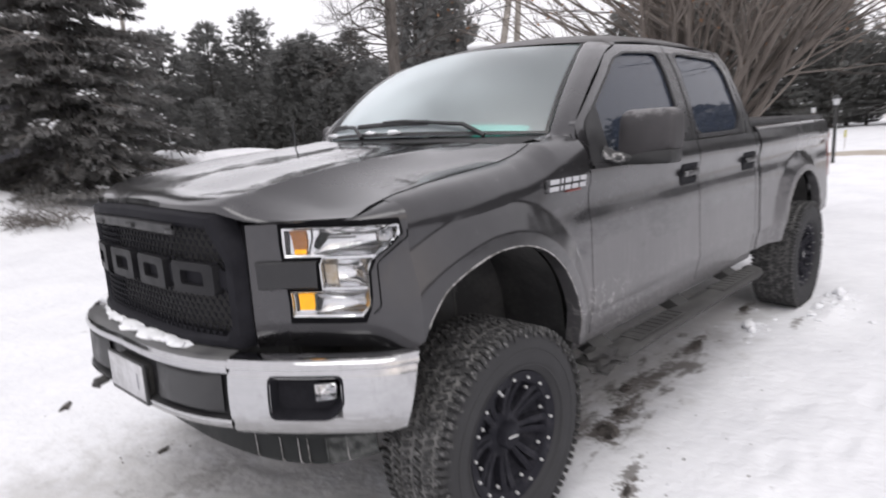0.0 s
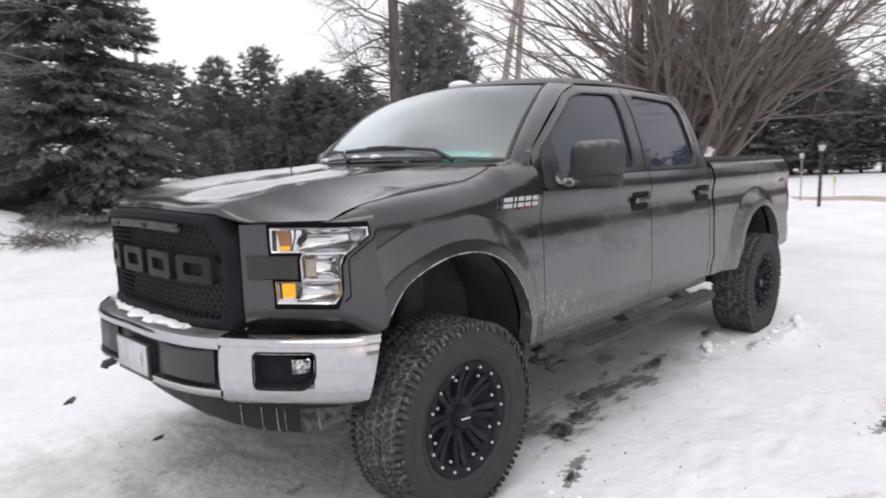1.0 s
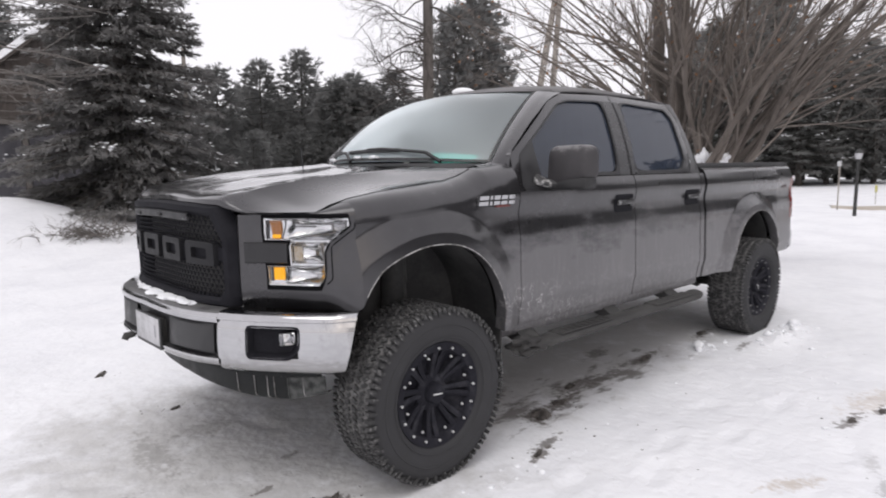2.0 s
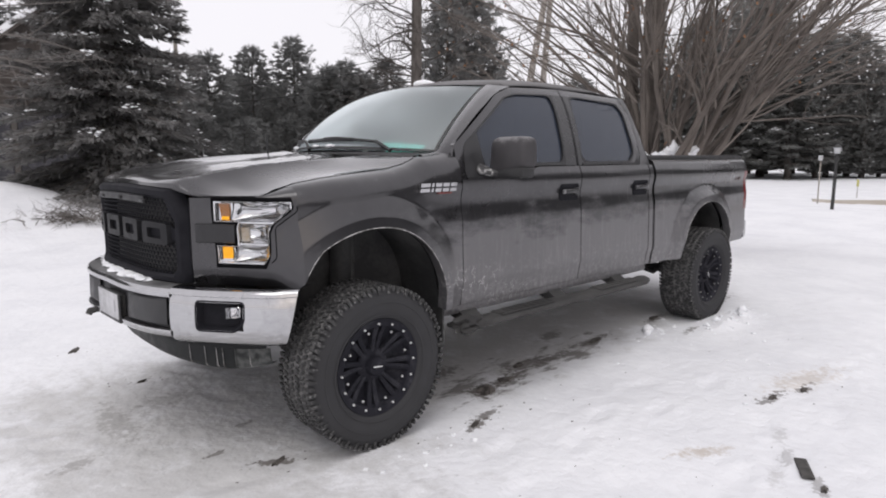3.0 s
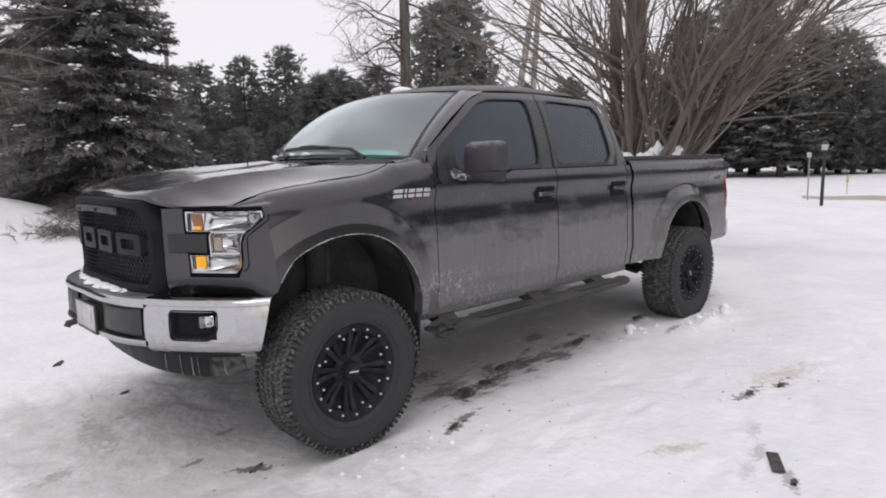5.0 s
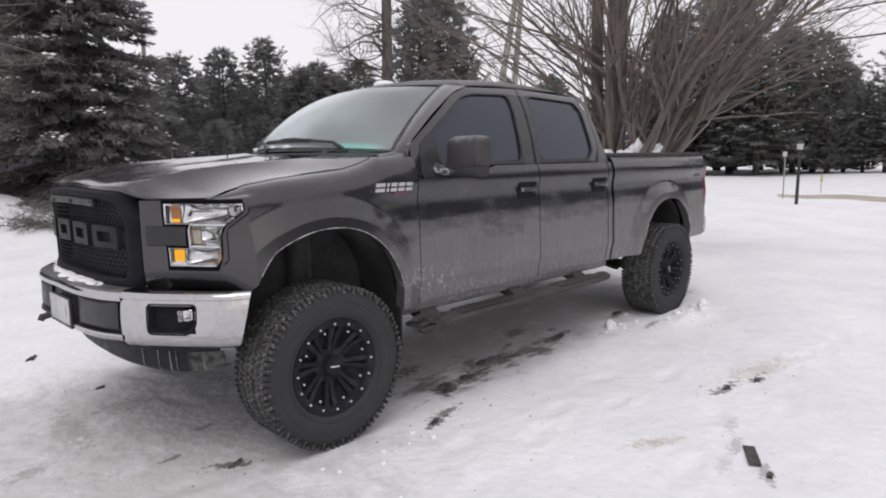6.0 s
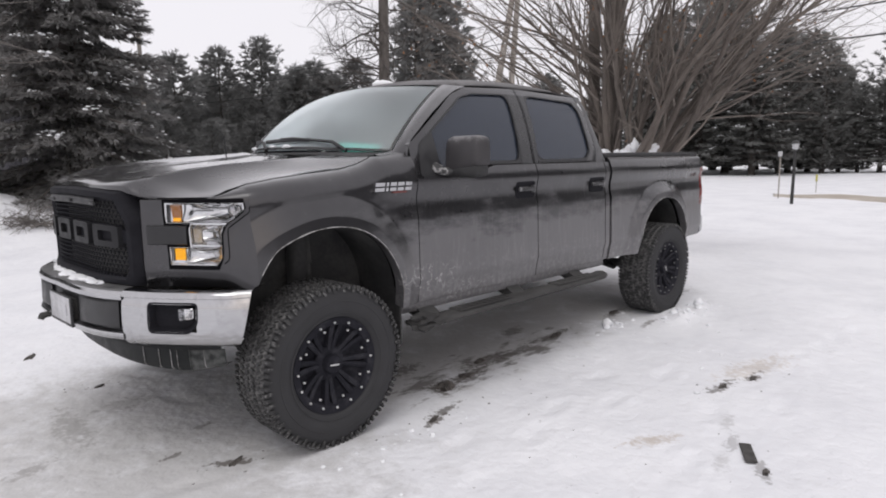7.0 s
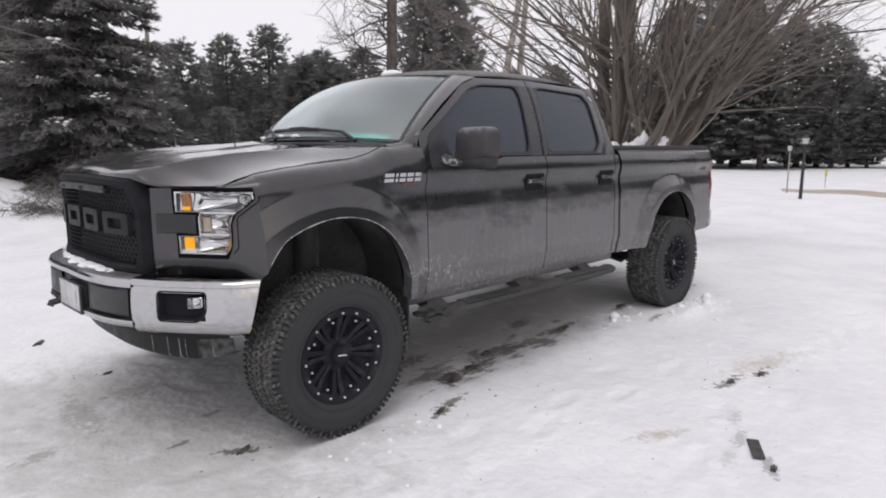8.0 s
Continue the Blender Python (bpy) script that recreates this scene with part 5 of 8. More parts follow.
def ledge(z):
    """A bright ledge along the bumper's top, with a groove under it."""
    return lerp_table([(0.655, -0.026), (0.668, -0.012), (0.69, 0.0), (0.884, 0.0), (0.892, -0.004), (0.896, -0.004), (0.902, 0.007), (0.915, 0.008), (0.925, 0.002)], z)


def in_fog(i, j):
    s, z = (bs[i] + bs[i + 1]) / 2, (bz[j] + bz[j + 1]) / 2
    if not (FOG[0] < s < FOG[1] and FOG[2] < z < FOG[3]):
        return False
    return True


cap = Shape()
rows = [[bump_at(s, z, ledge(z)) for z in bz] for s in bs]
cap.grid(rows, skip=in_fog)
top = [[r[-1], r[-1] + Vector((0.012, 0.006, 0.008)), r[-1] + Vector((0.07, 0.04, 0.004))] for r in rows]
cap.grid(top)
cap.grid([[r[0], r[0] + Vector((0.05, 0.03, 0))] for r in rows])
cap.grid([rows[-1], [p + Vector((0.012, 0.03, 0)) for p in rows[-1]]])
cap.grid([rows[0], [p + Vector((0.03, 0, 0)) for p in rows[0]]])
both_sides("bumper_end", cap, CHROME, "dirty chrome bumper end", smooth=40)
for flip in (False, True):
    def pocket(grow, out, n=48):
        """The pocket's round-cornered outline, the lower outer corner cut off."""
        w, h = (FOG[1] - FOG[0]) / 2 * 1.35 + grow, (FOG[3] - FOG[2]) / 2 + grow
        poly = [(-w, -h), (w - 0.05, -h), (w, -h + 0.05), (w, h), (-w, h)]
        return [bump_at((FOG[0] + FOG[1]) / 2 + p.x / 1.35, (FOG[2] + FOG[3]) / 2 + p.y, out) for p in clean_loop(rounded(poly, 0.026, 5), n)]

    hs = Shape().grid([pocket(0.010, 0.0012), pocket(0.008, 0.003), pocket(0.003, 0.003), pocket(0.0, -0.004), pocket(-0.012, -0.045)], close_v=True)
    back = pocket(-0.012, -0.045)
    hs.add(back, [tuple(range(len(back)))])
    fog = part("fog_lamp_pocket", hs.mirrored() if flip else hs, GLOSSBLACK, truck, "black pocket in the bumper around the fog lamp")
    p = bump_at(0.745, 0.826, -0.036)
    q = bump_at(0.745, 0.826, 0.0)
    m = (q - p).normalized().to_track_quat("Y", "Z").to_matrix().to_4x4()
    m.translation = p
    fl = Shape()
    ring = rounded([(-0.040, -0.026), (0.036, -0.036), (0.036, 0.026), (-0.040, 0.030)], 0.012, 4)
    fl.grid([[m @ Vector((a[0] * k, d, a[1] * k)) for a in ring] for k, d in ((1, -0.03), (1, 0.03), (0.9, 0.034), (0.82, 0.005), (0.4, -0.01), (0.05, -0.012))], close_v=True)
    lamp = part("fog_lamp", fl.mirrored() if flip else fl, REFLECT, fog, "small clear fog lamp")
    ln = Shape().add([m @ Vector((a[0] * 0.92, 0.033, a[1] * 0.92)) for a in ring], [tuple(range(len(ring)))])
    o = part("fog_lens", ln.mirrored() if flip else ln, LENS, lamp)
    o.visible_shadow = False
# centre: dark upper lip, recess, lower chrome strip
cs = spaced(0, S_PAN, 16)


def full(rows):
    """Rows for the driver's half, carried across to the other half."""
    return [[Vector((p.x, -p.y, p.z)) for p in r] for r in reversed(rows[1:])] + rows


lip = full([[bump_at(s, 0.888, 0.0), bump_at(s, 0.905, 0.004), bump_at(s, 0.925, 0.0), bump_at(s, 0.935, -0.02), bump_at(s, 0.937, -0.12), bump_at(s, 0.930, -0.2)] for s in cs])
part("bumper_top", Shape().grid(lip), mat("grey_step_pad", (0.06, 0.06, 0.062), (0.10, 0.10, 0.10), 9, (0.4, 0.6), coat=0.2), truck, "dark grey bumper top pad", 50)
shine = full([[bump_at(s, 0.884, 0.001), bump_at(s, 0.900, 0.008), bump_at(s, 0.912, 0.009), bump_at(s, 0.926, 0.002)] for s in cs])
part("bumper_lip", Shape().grid(shine), CHROME, truck, "chrome lip of the bumper", 60)
rec = full([[bump_at(s, 0.888, 0.0), bump_at(s, 0.880, -0.03), bump_at(s, 0.720, -0.035), bump_at(s, 0.712, 0.0)] for s in cs])
part("bumper_recess", Shape().grid(rec), SATIN, truck, "dark recess across the bumper")
low_strip = full([[bump_at(s, 0.715, 0.0), bump_at(s, 0.708, 0.006), bump_at(s, 0.690, 0.004), bump_at(s, 0.680, -0.004), bump_at(s, 0.680, -0.05)] for s in cs])
part("bumper_strip", Shape().grid(low_strip), CHROME, truck, "chrome lower strip of the bumper", 50)
for sgn in (1, -1):
    rows = [[bump_at(s, z, -0.020 + (0.012 if 0 < i < 7 and 0 < j < 3 else 0)) for j, z in enumerate((0.728, 0.742, 0.862, 0.876))] for i, s in enumerate(spaced(0.17, S_PAN - 0.03, 8))]
    pn = Shape().grid(rows)
    part("recess_panel", pn if sgn > 0 else pn.mirrored(), SATIN, truck, "smooth black insert panel")
# licence plate, tilted slightly, with plain bars
pl = Shape().box((-1.018, -0.166, 0.686), (-1.003, 0.156, 0.850), 0.004)
plate = part("licence_plate", pl, SATIN, truck, "white licence plate in a black frame")
part("plate_face", Shape().box((-1.0215, -0.157, 0.705), (-1.017, 0.147, 0.843), 0.003), PLATE, plate)
for k in range(7):
    y = -0.092 + k * 0.034 + (0.012 if k > 2 else 0)
    part("plate_bar", Shape().box((-1.0232, y - 0.026, 0.742), (-1.0210, y - 0.008, 0.806), 0.001), INK, plate, "dull dark bar")
part("plate_bracket", Shape().box((-1.003, -0.14, 0.71), (-0.95, 0.11, 0.835), 0.004), DARK, plate)
hook = Shape().tube([(-0.86, 0.27, 0.69), (-0.99, 0.27, 0.685), (-1.025, 0.27, 0.680), (-1.035, 0.27, 0.66)], [0.016, 0.018, 0.02, 0.017], 10)
part("tow_hook", hook, DARK, truck, "black tow hook below the plate")
# air dam under the bumper
VP = spline([(-0.88, 0.0), (-0.862, 0.3), (-0.805, 0.55), (-0.70, 0.735), (-0.54, 0.875)], 30)
dam = []
for i, p in enumerate(VP):
    e = max((i / 29 - 0.75) / 0.25, 0)
    zl = 0.500 + 0.035 * e * e + 0.02 * (1 - i / 29)
    dam.append([Vector((p.x + 0.05, -p.y, 0.662)), Vector((p.x - 0.004, -p.y, 0.650)), Vector((p.x - 0.010, -p.y, 0.625)), Vector((p.x + 0.012, -p.y + 0.004, 0.618)),
                Vector((p.x + 0.018, -p.y + 0.006, zl + 0.02)), Vector((p.x + 0.03, -p.y + 0.01, zl)), Vector((p.x + 0.07, -p.y + 0.03, zl))])
DAMPLASTIC = mat("dull_dam_plastic", (0.010, 0.011, 0.012), (0.020, 0.022, 0.022), 16, (0.4, 0.6), spec=0.2, bump=0.001, bscale=90)
airdam = part("air_dam", Shape().grid(full(dam)), DAMPLASTIC, truck, "black plastic air dam streaked with salt", 40)
for sgn in (1, -1):
    for k in (16, 19, 21, 22, 24, 26):
        p = dam[k]
        st = Shape().tube([p[3] + Vector((-0.004, -0.002, 0)), p[4] + Vector((-0.004, -0.003, 0)), p[5] + Vector((-0.004, -0.002, 0.004))], [0.0015, 0.002, 0.003], 5)
        part("salt_streak", st if sgn > 0 else st.mirrored(), SALT, airdam, "dried salt drip")

for sgn in (1, -1):
    en = Shape().grid([[p + Vector((-0.004, -0.003, 0)) for p in c[3:6]] for c in dam[24:]])
    en.tube([dam[24][j] + Vector((-0.006, -0.004, 0)) for j in (3, 4, 5)], 0.004, 5)
    part("dam_end", en if sgn > 0 else en.mirrored(), mat("salty_plastic", (0.085, 0.088, 0.086), (0.022, 0.024, 0.024), 26, (0.8, 0.95), bump=0.002, bscale=80) if sgn > 0 else bpy.data.materials["salty_plastic"], airdam, "salt-crusted end of the air dam")

# grille: octagonal black surround, mesh and a centre bar with four plain blocks
def gx(y):
    return -0.902 + 0.130 * (abs(y) / 0.60) ** 2.6


def gp(y, z, out=0.0):
    z += lift(y) * min(max((z - 0.98) / 0.39, 0), 1.1)
    return Vector((gx(y) + 0.02 * (1.38 - z) * 0.3 - out, y, z))


G_OUT = [(-0.535, 0.935), (0.535, 0.935), (0.555, 0.985), (0.557, 1.262), (0.485, 1.402), (-0.485, 1.402), (-0.557, 1.262), (-0.555, 0.985)]
G_IN = [(-0.475, 0.978), (0.475, 0.978), (0.507, 1.015), (0.507, 1.240), (0.440, 1.352), (-0.440, 1.352), (-0.507, 1.240), (-0.507, 1.015)]
go, gi = edge_loop(G_OUT, 12), edge_loop(G_IN, 12)
sur = Shape().grid([[gp(p.x, p.y, -0.06) for p in go], [gp(p.x, p.y, 0.004) for p in go], [gp(p.x, p.y, 0.022) for p in [a.lerp(b, 0.2) for a, b in zip(go, gi)]],
                    [gp(p.x, p.y, 0.022) for p in [a.lerp(b, 0.7) for a, b in zip(go, gi)]], [gp(p.x, p.y, 0.006) for p in gi], [gp(p.x, p.y, -0.05) for p in gi]], close_v=True)
grille = part("grille_surround", sur, GLOSSBLACK, truck, "black octagonal grille surround", 40)
part("grille_back", Shape().grid([[gp(y, z, -0.07) for z in (0.94, 1.36)] for y in spaced(-0.55, 0.55, 9)]), DARK, grille)


def in_grille(y, z):
    if not (0.98 < z < 1.350):
        return False
    half = lerp_table([(0.985, 0.47), (1.02, 0.498), (1.24, 0.505), (1.35, 0.44)], z)
    return abs(y) < half + 0.01


mesh_net = Shape()
pitch = 0.030
for r in range(18):
    for c in range(-20, 21):
        y, z = (c + 0.5 * (r % 2)) * pitch, 0.985 + r * pitch * 0.75
        if not in_grille(y, z):
            continue
        for dy, dz in ((0.5, 0.375), (-0.5, 0.375), (0, -0.5)):
            a = gp(y, z, -0.004)
            b = gp(y + dy * pitch * 0.5 * 1.2, z + dz * pitch * 0.62, -0.004)
            d = (b - a)
            n = Vector((0, -d.z, d.y)).normalized() * 0.0028
            f = Vector((-0.006, 0, 0))
            mesh_net.add([a + n, b + n, b - n, a - n, a + n + f, b + n + f, b - n + f, a - n + f], [(4, 5, 6, 7), (0, 1, 5, 4), (2, 3, 7, 6)])
part("grille_mesh", mesh_net, GLOSSBLACK, grille, "black honeycomb mesh", 0)
cb = Shape().grid([[gp(y, 1.15, -0.03), gp(y, 1.15, 0.004), gp(y, 1.21, 0.004), gp(y, 1.21, -0.03)] for y in spaced(-0.525, 0.525, 21)])
part("grille_bar", cb, GLOSSBLACK, grille)
for k, y0 in enumerate((0.40, 0.135, -0.125, -0.376)):
    o = rounded([(y0 - 0.098, 1.124), (y0 + 0.098, 1.124), (y0 + 0.098, 1.234), (y0 - 0.098, 1.234)], 0.016, 4)
    i_ = rounded([(y0 - 0.055, 1.155), (y0 + 0.055, 1.155), (y0 + 0.055, 1.205), (y0 - 0.055, 1.205)], 0.012, 4)
    blk = Shape().grid([[gp(p[0], p[1], -0.01) for p in o], [gp(p[0], p[1], 0.026) for p in o], [gp(p[0], p[1], 0.026) for p in i_], [gp(p[0], p[1], 0.0) for p in i_]], close_v=True)
    part("grille_block", blk, mat("block_grey", (0.011, 0.011, 0.013), (0.019, 0.019, 0.021), 20, (0.4, 0.55), spec=0.2) if k == 0 else bpy.data.materials["block_grey"], grille, "raised dark grey block of the grille emblem", 25)
# the frame's grey reflection is put into this strip's colour
strip = Shape().grid([[gp(y, 1.318, 0.010), gp(y, 1.322, 0.020), gp(y, 1.352, 0.022), gp(y, 1.358, 0.012)] for y in spaced(-0.30, 0.44, 25)])
part("lamp_strip", strip, mat("grey_strip", (0.055, 0.055, 0.057), (0.032, 0.032, 0.034), 14, (0.4, 0.5), spec=0.3), grille, "grey strip with marker lamps, sheen painted in", 40)
for y0 in (0.30, 0.0, -0.30):
    lp = Shape().box((gx(y0) - 0.034, y0 - 0.030, 1.326 + lift(y0) * 0.9), (gx(y0) - 0.018, y0 + 0.030, 1.342 + lift(y0) * 0.9), 0.003)
    part("grille_lamp", lp, SATIN, grille, "small smoked marker lamp")

# wheels
BLOCK_R = 0.448


def tyre_mesh():
    s = Shape()
    prof = [(0.268, 0.12), (0.30, 0.150), (0.35, 0.163), (0.395, 0.163), (0.425, 0.155), (0.444, 0.140), (BLOCK_R, 0.12), (BLOCK_R, -0.12), (0.444, -0.140), (0.425, -0.155),
            (0.395, -0.163), (0.35, -0.164), (0.305, -0.157), (0.280, -0.140), (0.270, -0.120)]
    s.revolve(prof, (0, 0, 0), "y", 72)
    s.revolve([(0.366, -0.1645), (0.370, -0.167), (0.374, -0.1645)], (0, 0, 0), "y", 72)
    s.revolve([(0.300, -0.157), (0.304, -0.161), (0.310, -0.160)], (0, 0, 0), "y", 72)
    return s.mesh("tyre", 30)


def tread_mesh():
    s = Shape()
    rnd = random.Random(5)
    n = 84
    for i in range(n):
        a = 2 * math.pi * i / n
        for y, half, tang, off, skew in ((-0.138, 0.024, 0.0108, 0, 0.05), (-0.083, 0.022, 0.0112, 0.5, 0.45), (-0.028, 0.021, 0.0116, 0.0, -0.45),
                                         (0.028, 0.021, 0.0116, 0.5, 0.45), (0.083, 0.022, 0.0112, 0.0, -0.45), (0.138, 0.024, 0.0108, 0.5, -0.05)):
            aa = a + 2 * math.pi / n * off + rnd.uniform(-0.01, 0.01)
            hgt = 0.4605 + rnd.uniform(-0.001, 0.001)
            m = Matrix.Rotation(-aa, 4, "Y") @ Matrix.Translation((BLOCK_R - 0.006, y, 0)) @ Matrix.Rotation(skew + rnd.uniform(-0.12, 0.12), 4, "X")
            t = tang * rnd.uniform(0.85, 1.0)
            top = hgt - BLOCK_R + 0.006
            k = 0.82
            notch = rnd.choice((0.0, 0.3)) * half
            vs = [(0, -half, -t), (0, half, -t), (0, half, t), (0, -half, t),
                  (top, -half * k, -t * k), (top, half * k, -t * k), (top, half * k - notch, t * k), (top, -half * k, t * k)]
            s.add([m @ Vector(p) for p in vs], [(4, 5, 6, 7), (0, 1, 5, 4), (1, 2, 6, 5), (2, 3, 7, 6), (3, 0, 4, 7)])
        for sgn in (-1, 1):
            # shoulder lugs reach down the sidewall
            long = 0.034 if i % 2 else 0.018
            m = Matrix.Rotation(-a - (0 if sgn < 0 else math.pi / n), 4, "Y")
            t = 0.0098
            vs = []
            for r, y, k in ((0.457, 0.146, 1.0), (0.448, 0.156, 0.95), (0.452 - long, 0.1655, 0.8), (0.452 - long, 0.158, 0.8), (0.44, 0.13, 1.0)):
                vs += [(r, sgn * y, -t * k), (r, sgn * y, t * k)]
            fs = [(0, 1, 3, 2), (2, 3, 5, 4), (4, 5, 7, 6), (0, 2, 4, 6, 8), (1, 9, 7, 5, 3), (0, 8, 9, 1)]
            s.add([m @ Vector(p) for p in vs], fs)
    return s.mesh("tread", 0)


def rim_mesh():
    s = Shape()
    s.revolve([(0.255, 0.10), (0.262, 0.13), (0.24, 0.10), (0.225, 0.02), (0.218, -0.06), (0.226, -0.112), (0.232, -0.128), (0.262, -0.132), (0.274, -0.138), (0.277, -0.128), (0.272, -0.115)], (0, 0, 0), "y", 64)
    s.revolve([(0.0, -0.05), (0.17, -0.055), (0.20, -0.070), (0.222, -0.085)], (0, 0, 0), "y", 40)
    return s.mesh("rim", 35)


def spoke_mesh():
    """One split spoke: two bars that spread from the hub to the rim."""
    s = Shape()
    for sg in (-1, 1):
        pts = [(0.065, 0.011 * sg, -0.074), (0.10, 0.013 * sg, -0.080), (0.16, 0.019 * sg, -0.092), (0.205, 0.025 * sg, -0.108), (0.236, 0.030 * sg, -0.122)]
        rows = []
        for r, t, y in pts:
            w = 0.0105 + 0.045 * max(r - 0.08, 0)
            rows.append([(r, y + 0.05, t - w), (r, y, t - w), (r, y - 0.006, t), (r, y, t + w), (r, y + 0.05, t + w)])
        s.grid(rows)
        s.add(rows[-1], [(0, 1, 2, 3, 4)])
    return s.mesh("spoke", 30)


def hub_mesh():
    s = Shape()
    s.revolve([(0.105, -0.03), (0.100, -0.070), (0.088, -0.080), (0.058, -0.084), (0.055, -0.112), (0.048, -0.122), (0.0, -0.124)], (0, 0, 0), "y", 40)
    return s.mesh("hub", 35)


tyre_me, tread_me, rim_me, spoke_me, hub_me = tyre_mesh(), tread_mesh(), rim_mesh(), spoke_mesh(), hub_mesh()
groove_me = Shape().revolve([(BLOCK_R + 0.0015, 0.13), (BLOCK_R + 0.003, 0.0), (BLOCK_R + 0.0015, -0.13)], (0, 0, 0), "y", 72).mesh("tread_groove", 40)
bolt_me = Shape().revolve([(0.0068, 0.0), (0.0068, -0.008), (0.0045, -0.0105), (0.0, -0.011)], (0, 0, 0), "y", 6).mesh("bolt", 0)
dirty_bolt_me = bolt_me.copy()
cap_me = Shape().box((-0.030, -0.1258, -0.004), (0.030, -0.123, 0.004), 0.001).mesh("cap_bar", 0)
for x in (0.0, WHEELBASE):
    for flip in (False, True):
        m = Matrix.Translation((x, -WHEEL_Y - 0.0113 if not flip else WHEEL_Y + 0.0113, HUB_Z)) @ Matrix.Rotation(math.pi if flip else 0, 4, "Z") @ Matrix.Rotation(radians(7 + 13 * x), 4, "Y") @ Matrix.Diagonal((0.975, 0.93, 0.975, 1))
        wheel = part("wheel", rim_me, RIM, truck, "black alloy wheel with bright rim bolts")
        wheel.matrix_local = m
        part("tyre", tyre_me.copy() if x else tyre_me, DUSTYRUBBER if x else RUBBER, wheel, "mud-terrain tyre greyed by salt" if x else "black mud-terrain tyre")
        part("tread_groove", groove_me, SLUSHGROOVE, wheel, "slush packed between the tread blocks")
        part("tread", tread_me, TREAD, wheel, "chunky tread blocks dusted with dried slush")
        part("hub", hub_me, RIM, wheel)
        part("cap_bar", cap_me, STEEL, wheel, "plain pale bar on the hub cap")
        for k in range(8):
            sp = part("spoke", spoke_me, RIM, wheel)
            sp.matrix_local = Matrix.Rotation(2 * math.pi * k / 8, 4, "Y")
            b = part("bolt", dirty_bolt_me if x else bolt_me, DULLBOLT if x else STEEL, wheel)
            a = 2 * math.pi * (k + 0.5) / 8
            b.matrix_local = Matrix.Translation((0.205 * math.cos(a), -0.112, 0.205 * math.sin(a))) @ Matrix.Scale(1.0, 4)
        for k in range(16):
            a = 2 * math.pi * (k + 0.3) / 16
            b = part("bolt", dirty_bolt_me if x else bolt_me, DULLBOLT if x else STEEL, wheel)
            b.matrix_local = Matrix.Translation((0.246 * math.cos(a), -0.131, 0.246 * math.sin(a)))

# wheel wells, flaps and underside
for arch in (ARCH_F, ARCH_R):
    c, hw, base, h = arch
    rows = []
    for k in range(33):
        x = c - (hw + 0.012) * math.cos(math.pi * k / 32)
        z = max(arch_z(c + (x - c) * hw / (hw + 0.012), arch) + 0.014, base)
        rows.append([(x, -0.955, z), (x, -0.62, z + 0.01)])
    wl_ = Shape().grid(rows)
    back = [Vector(r[1]) for r in rows]
    wl_.add(back, [tuple(range(len(back)))])
    both_sides("wheel_well", wl_, LINER, "dark wheel-well liner")
flap = Shape().prism([(0.545, -0.985, 0.72), (0.548, -0.985, 0.42), (0.552, -0.72, 0.42), (0.545, -0.72, 0.72)], (0.012, 0, 0))
both_sides("mud_flap", flap, BLACK, "black mud flap behind the wheel")
strut = Shape().tube([(0.02, -0.70, 0.55), (0.05, -0.66, 1.15)], 0.04, 12).tube([(0.03, -0.68, 0.75), (0.05, -0.66, 1.12)], 0.062, 14)
both_sides("front_strut", strut, LINER, "dark suspension strut")
shock = Shape().tube([(0.12, -0.66, 0.70), (0.10, -0.65, 1.20)], [0.028, 0.028], 12).tube([(0.11, -0.655, 0.95), (0.10, -0.65, 1.18)], 0.036, 12)
both_sides("shock_absorber", shock, mat("dusty_steel", (0.07, 0.069, 0.068), (0.05, 0.049, 0.048), 20, (0.6, 0.8)), "dusty grey shock absorber")
frame_s = Shape()
for sg in (-1, 1):
    frame_s.box((-0.75, sg * 0.42 - 0.045, 0.58), (4.95, sg * 0.42 + 0.045, 0.74), 0.01)
for x in (-0.6, 0.45, 1.5, 2.6, 3.3, 4.7):
    frame_s.box((x - 0.05, -0.42, 0.60), (x + 0.05, 0.42, 0.70), 0.01)
frame_s.box((0.35, -0.22, 0.52), (1.4, 0.22, 0.72), 0.05)
frame_s.box((2.0, 0.1, 0.50), (3.1, 0.38, 0.66), 0.05)
part("chassis", frame_s, DARK, truck, "dark ladder frame and gearbox")
axle = Shape().tube([(WHEELBASE, -0.85, HUB_Z), (WHEELBASE, 0.85, HUB_Z)], 0.045, 12).lump((WHEELBASE, 0.05, HUB_Z), 0.17, rough=0.08, sub=2)
for sg in (-1, 1):
    axle.tube([(3.35, sg * 0.5, 0.60), (WHEELBASE, sg * 0.5, 0.40), (4.65, sg * 0.5, 0.62)], 0.03, 8)
part("rear_axle", axle, DARK, truck)
fax = Shape().tube([(0, -0.85, HUB_Z), (0, 0.85, HUB_Z)], 0.04, 10).lump((0, 0.1, HUB_Z + 0.02), 0.14, rough=0.08)
for sg in (-1, 1):
    fax.tube([(-0.25, sg * 0.40, 0.50), (0, sg * 0.80, 0.36), (0.3, sg * 0.40, 0.50)], 0.03, 8)
part("front_axle", fax, DARK, truck)
exh = Shape().tube([(1.0, 0.3, 0.58), (3.2, 0.45, 0.58), (3.9, 0.55, 0.72), (4.9, 0.75, 0.62)], 0.035, 10)
part("exhaust_pipe", exh, DARK, truck)
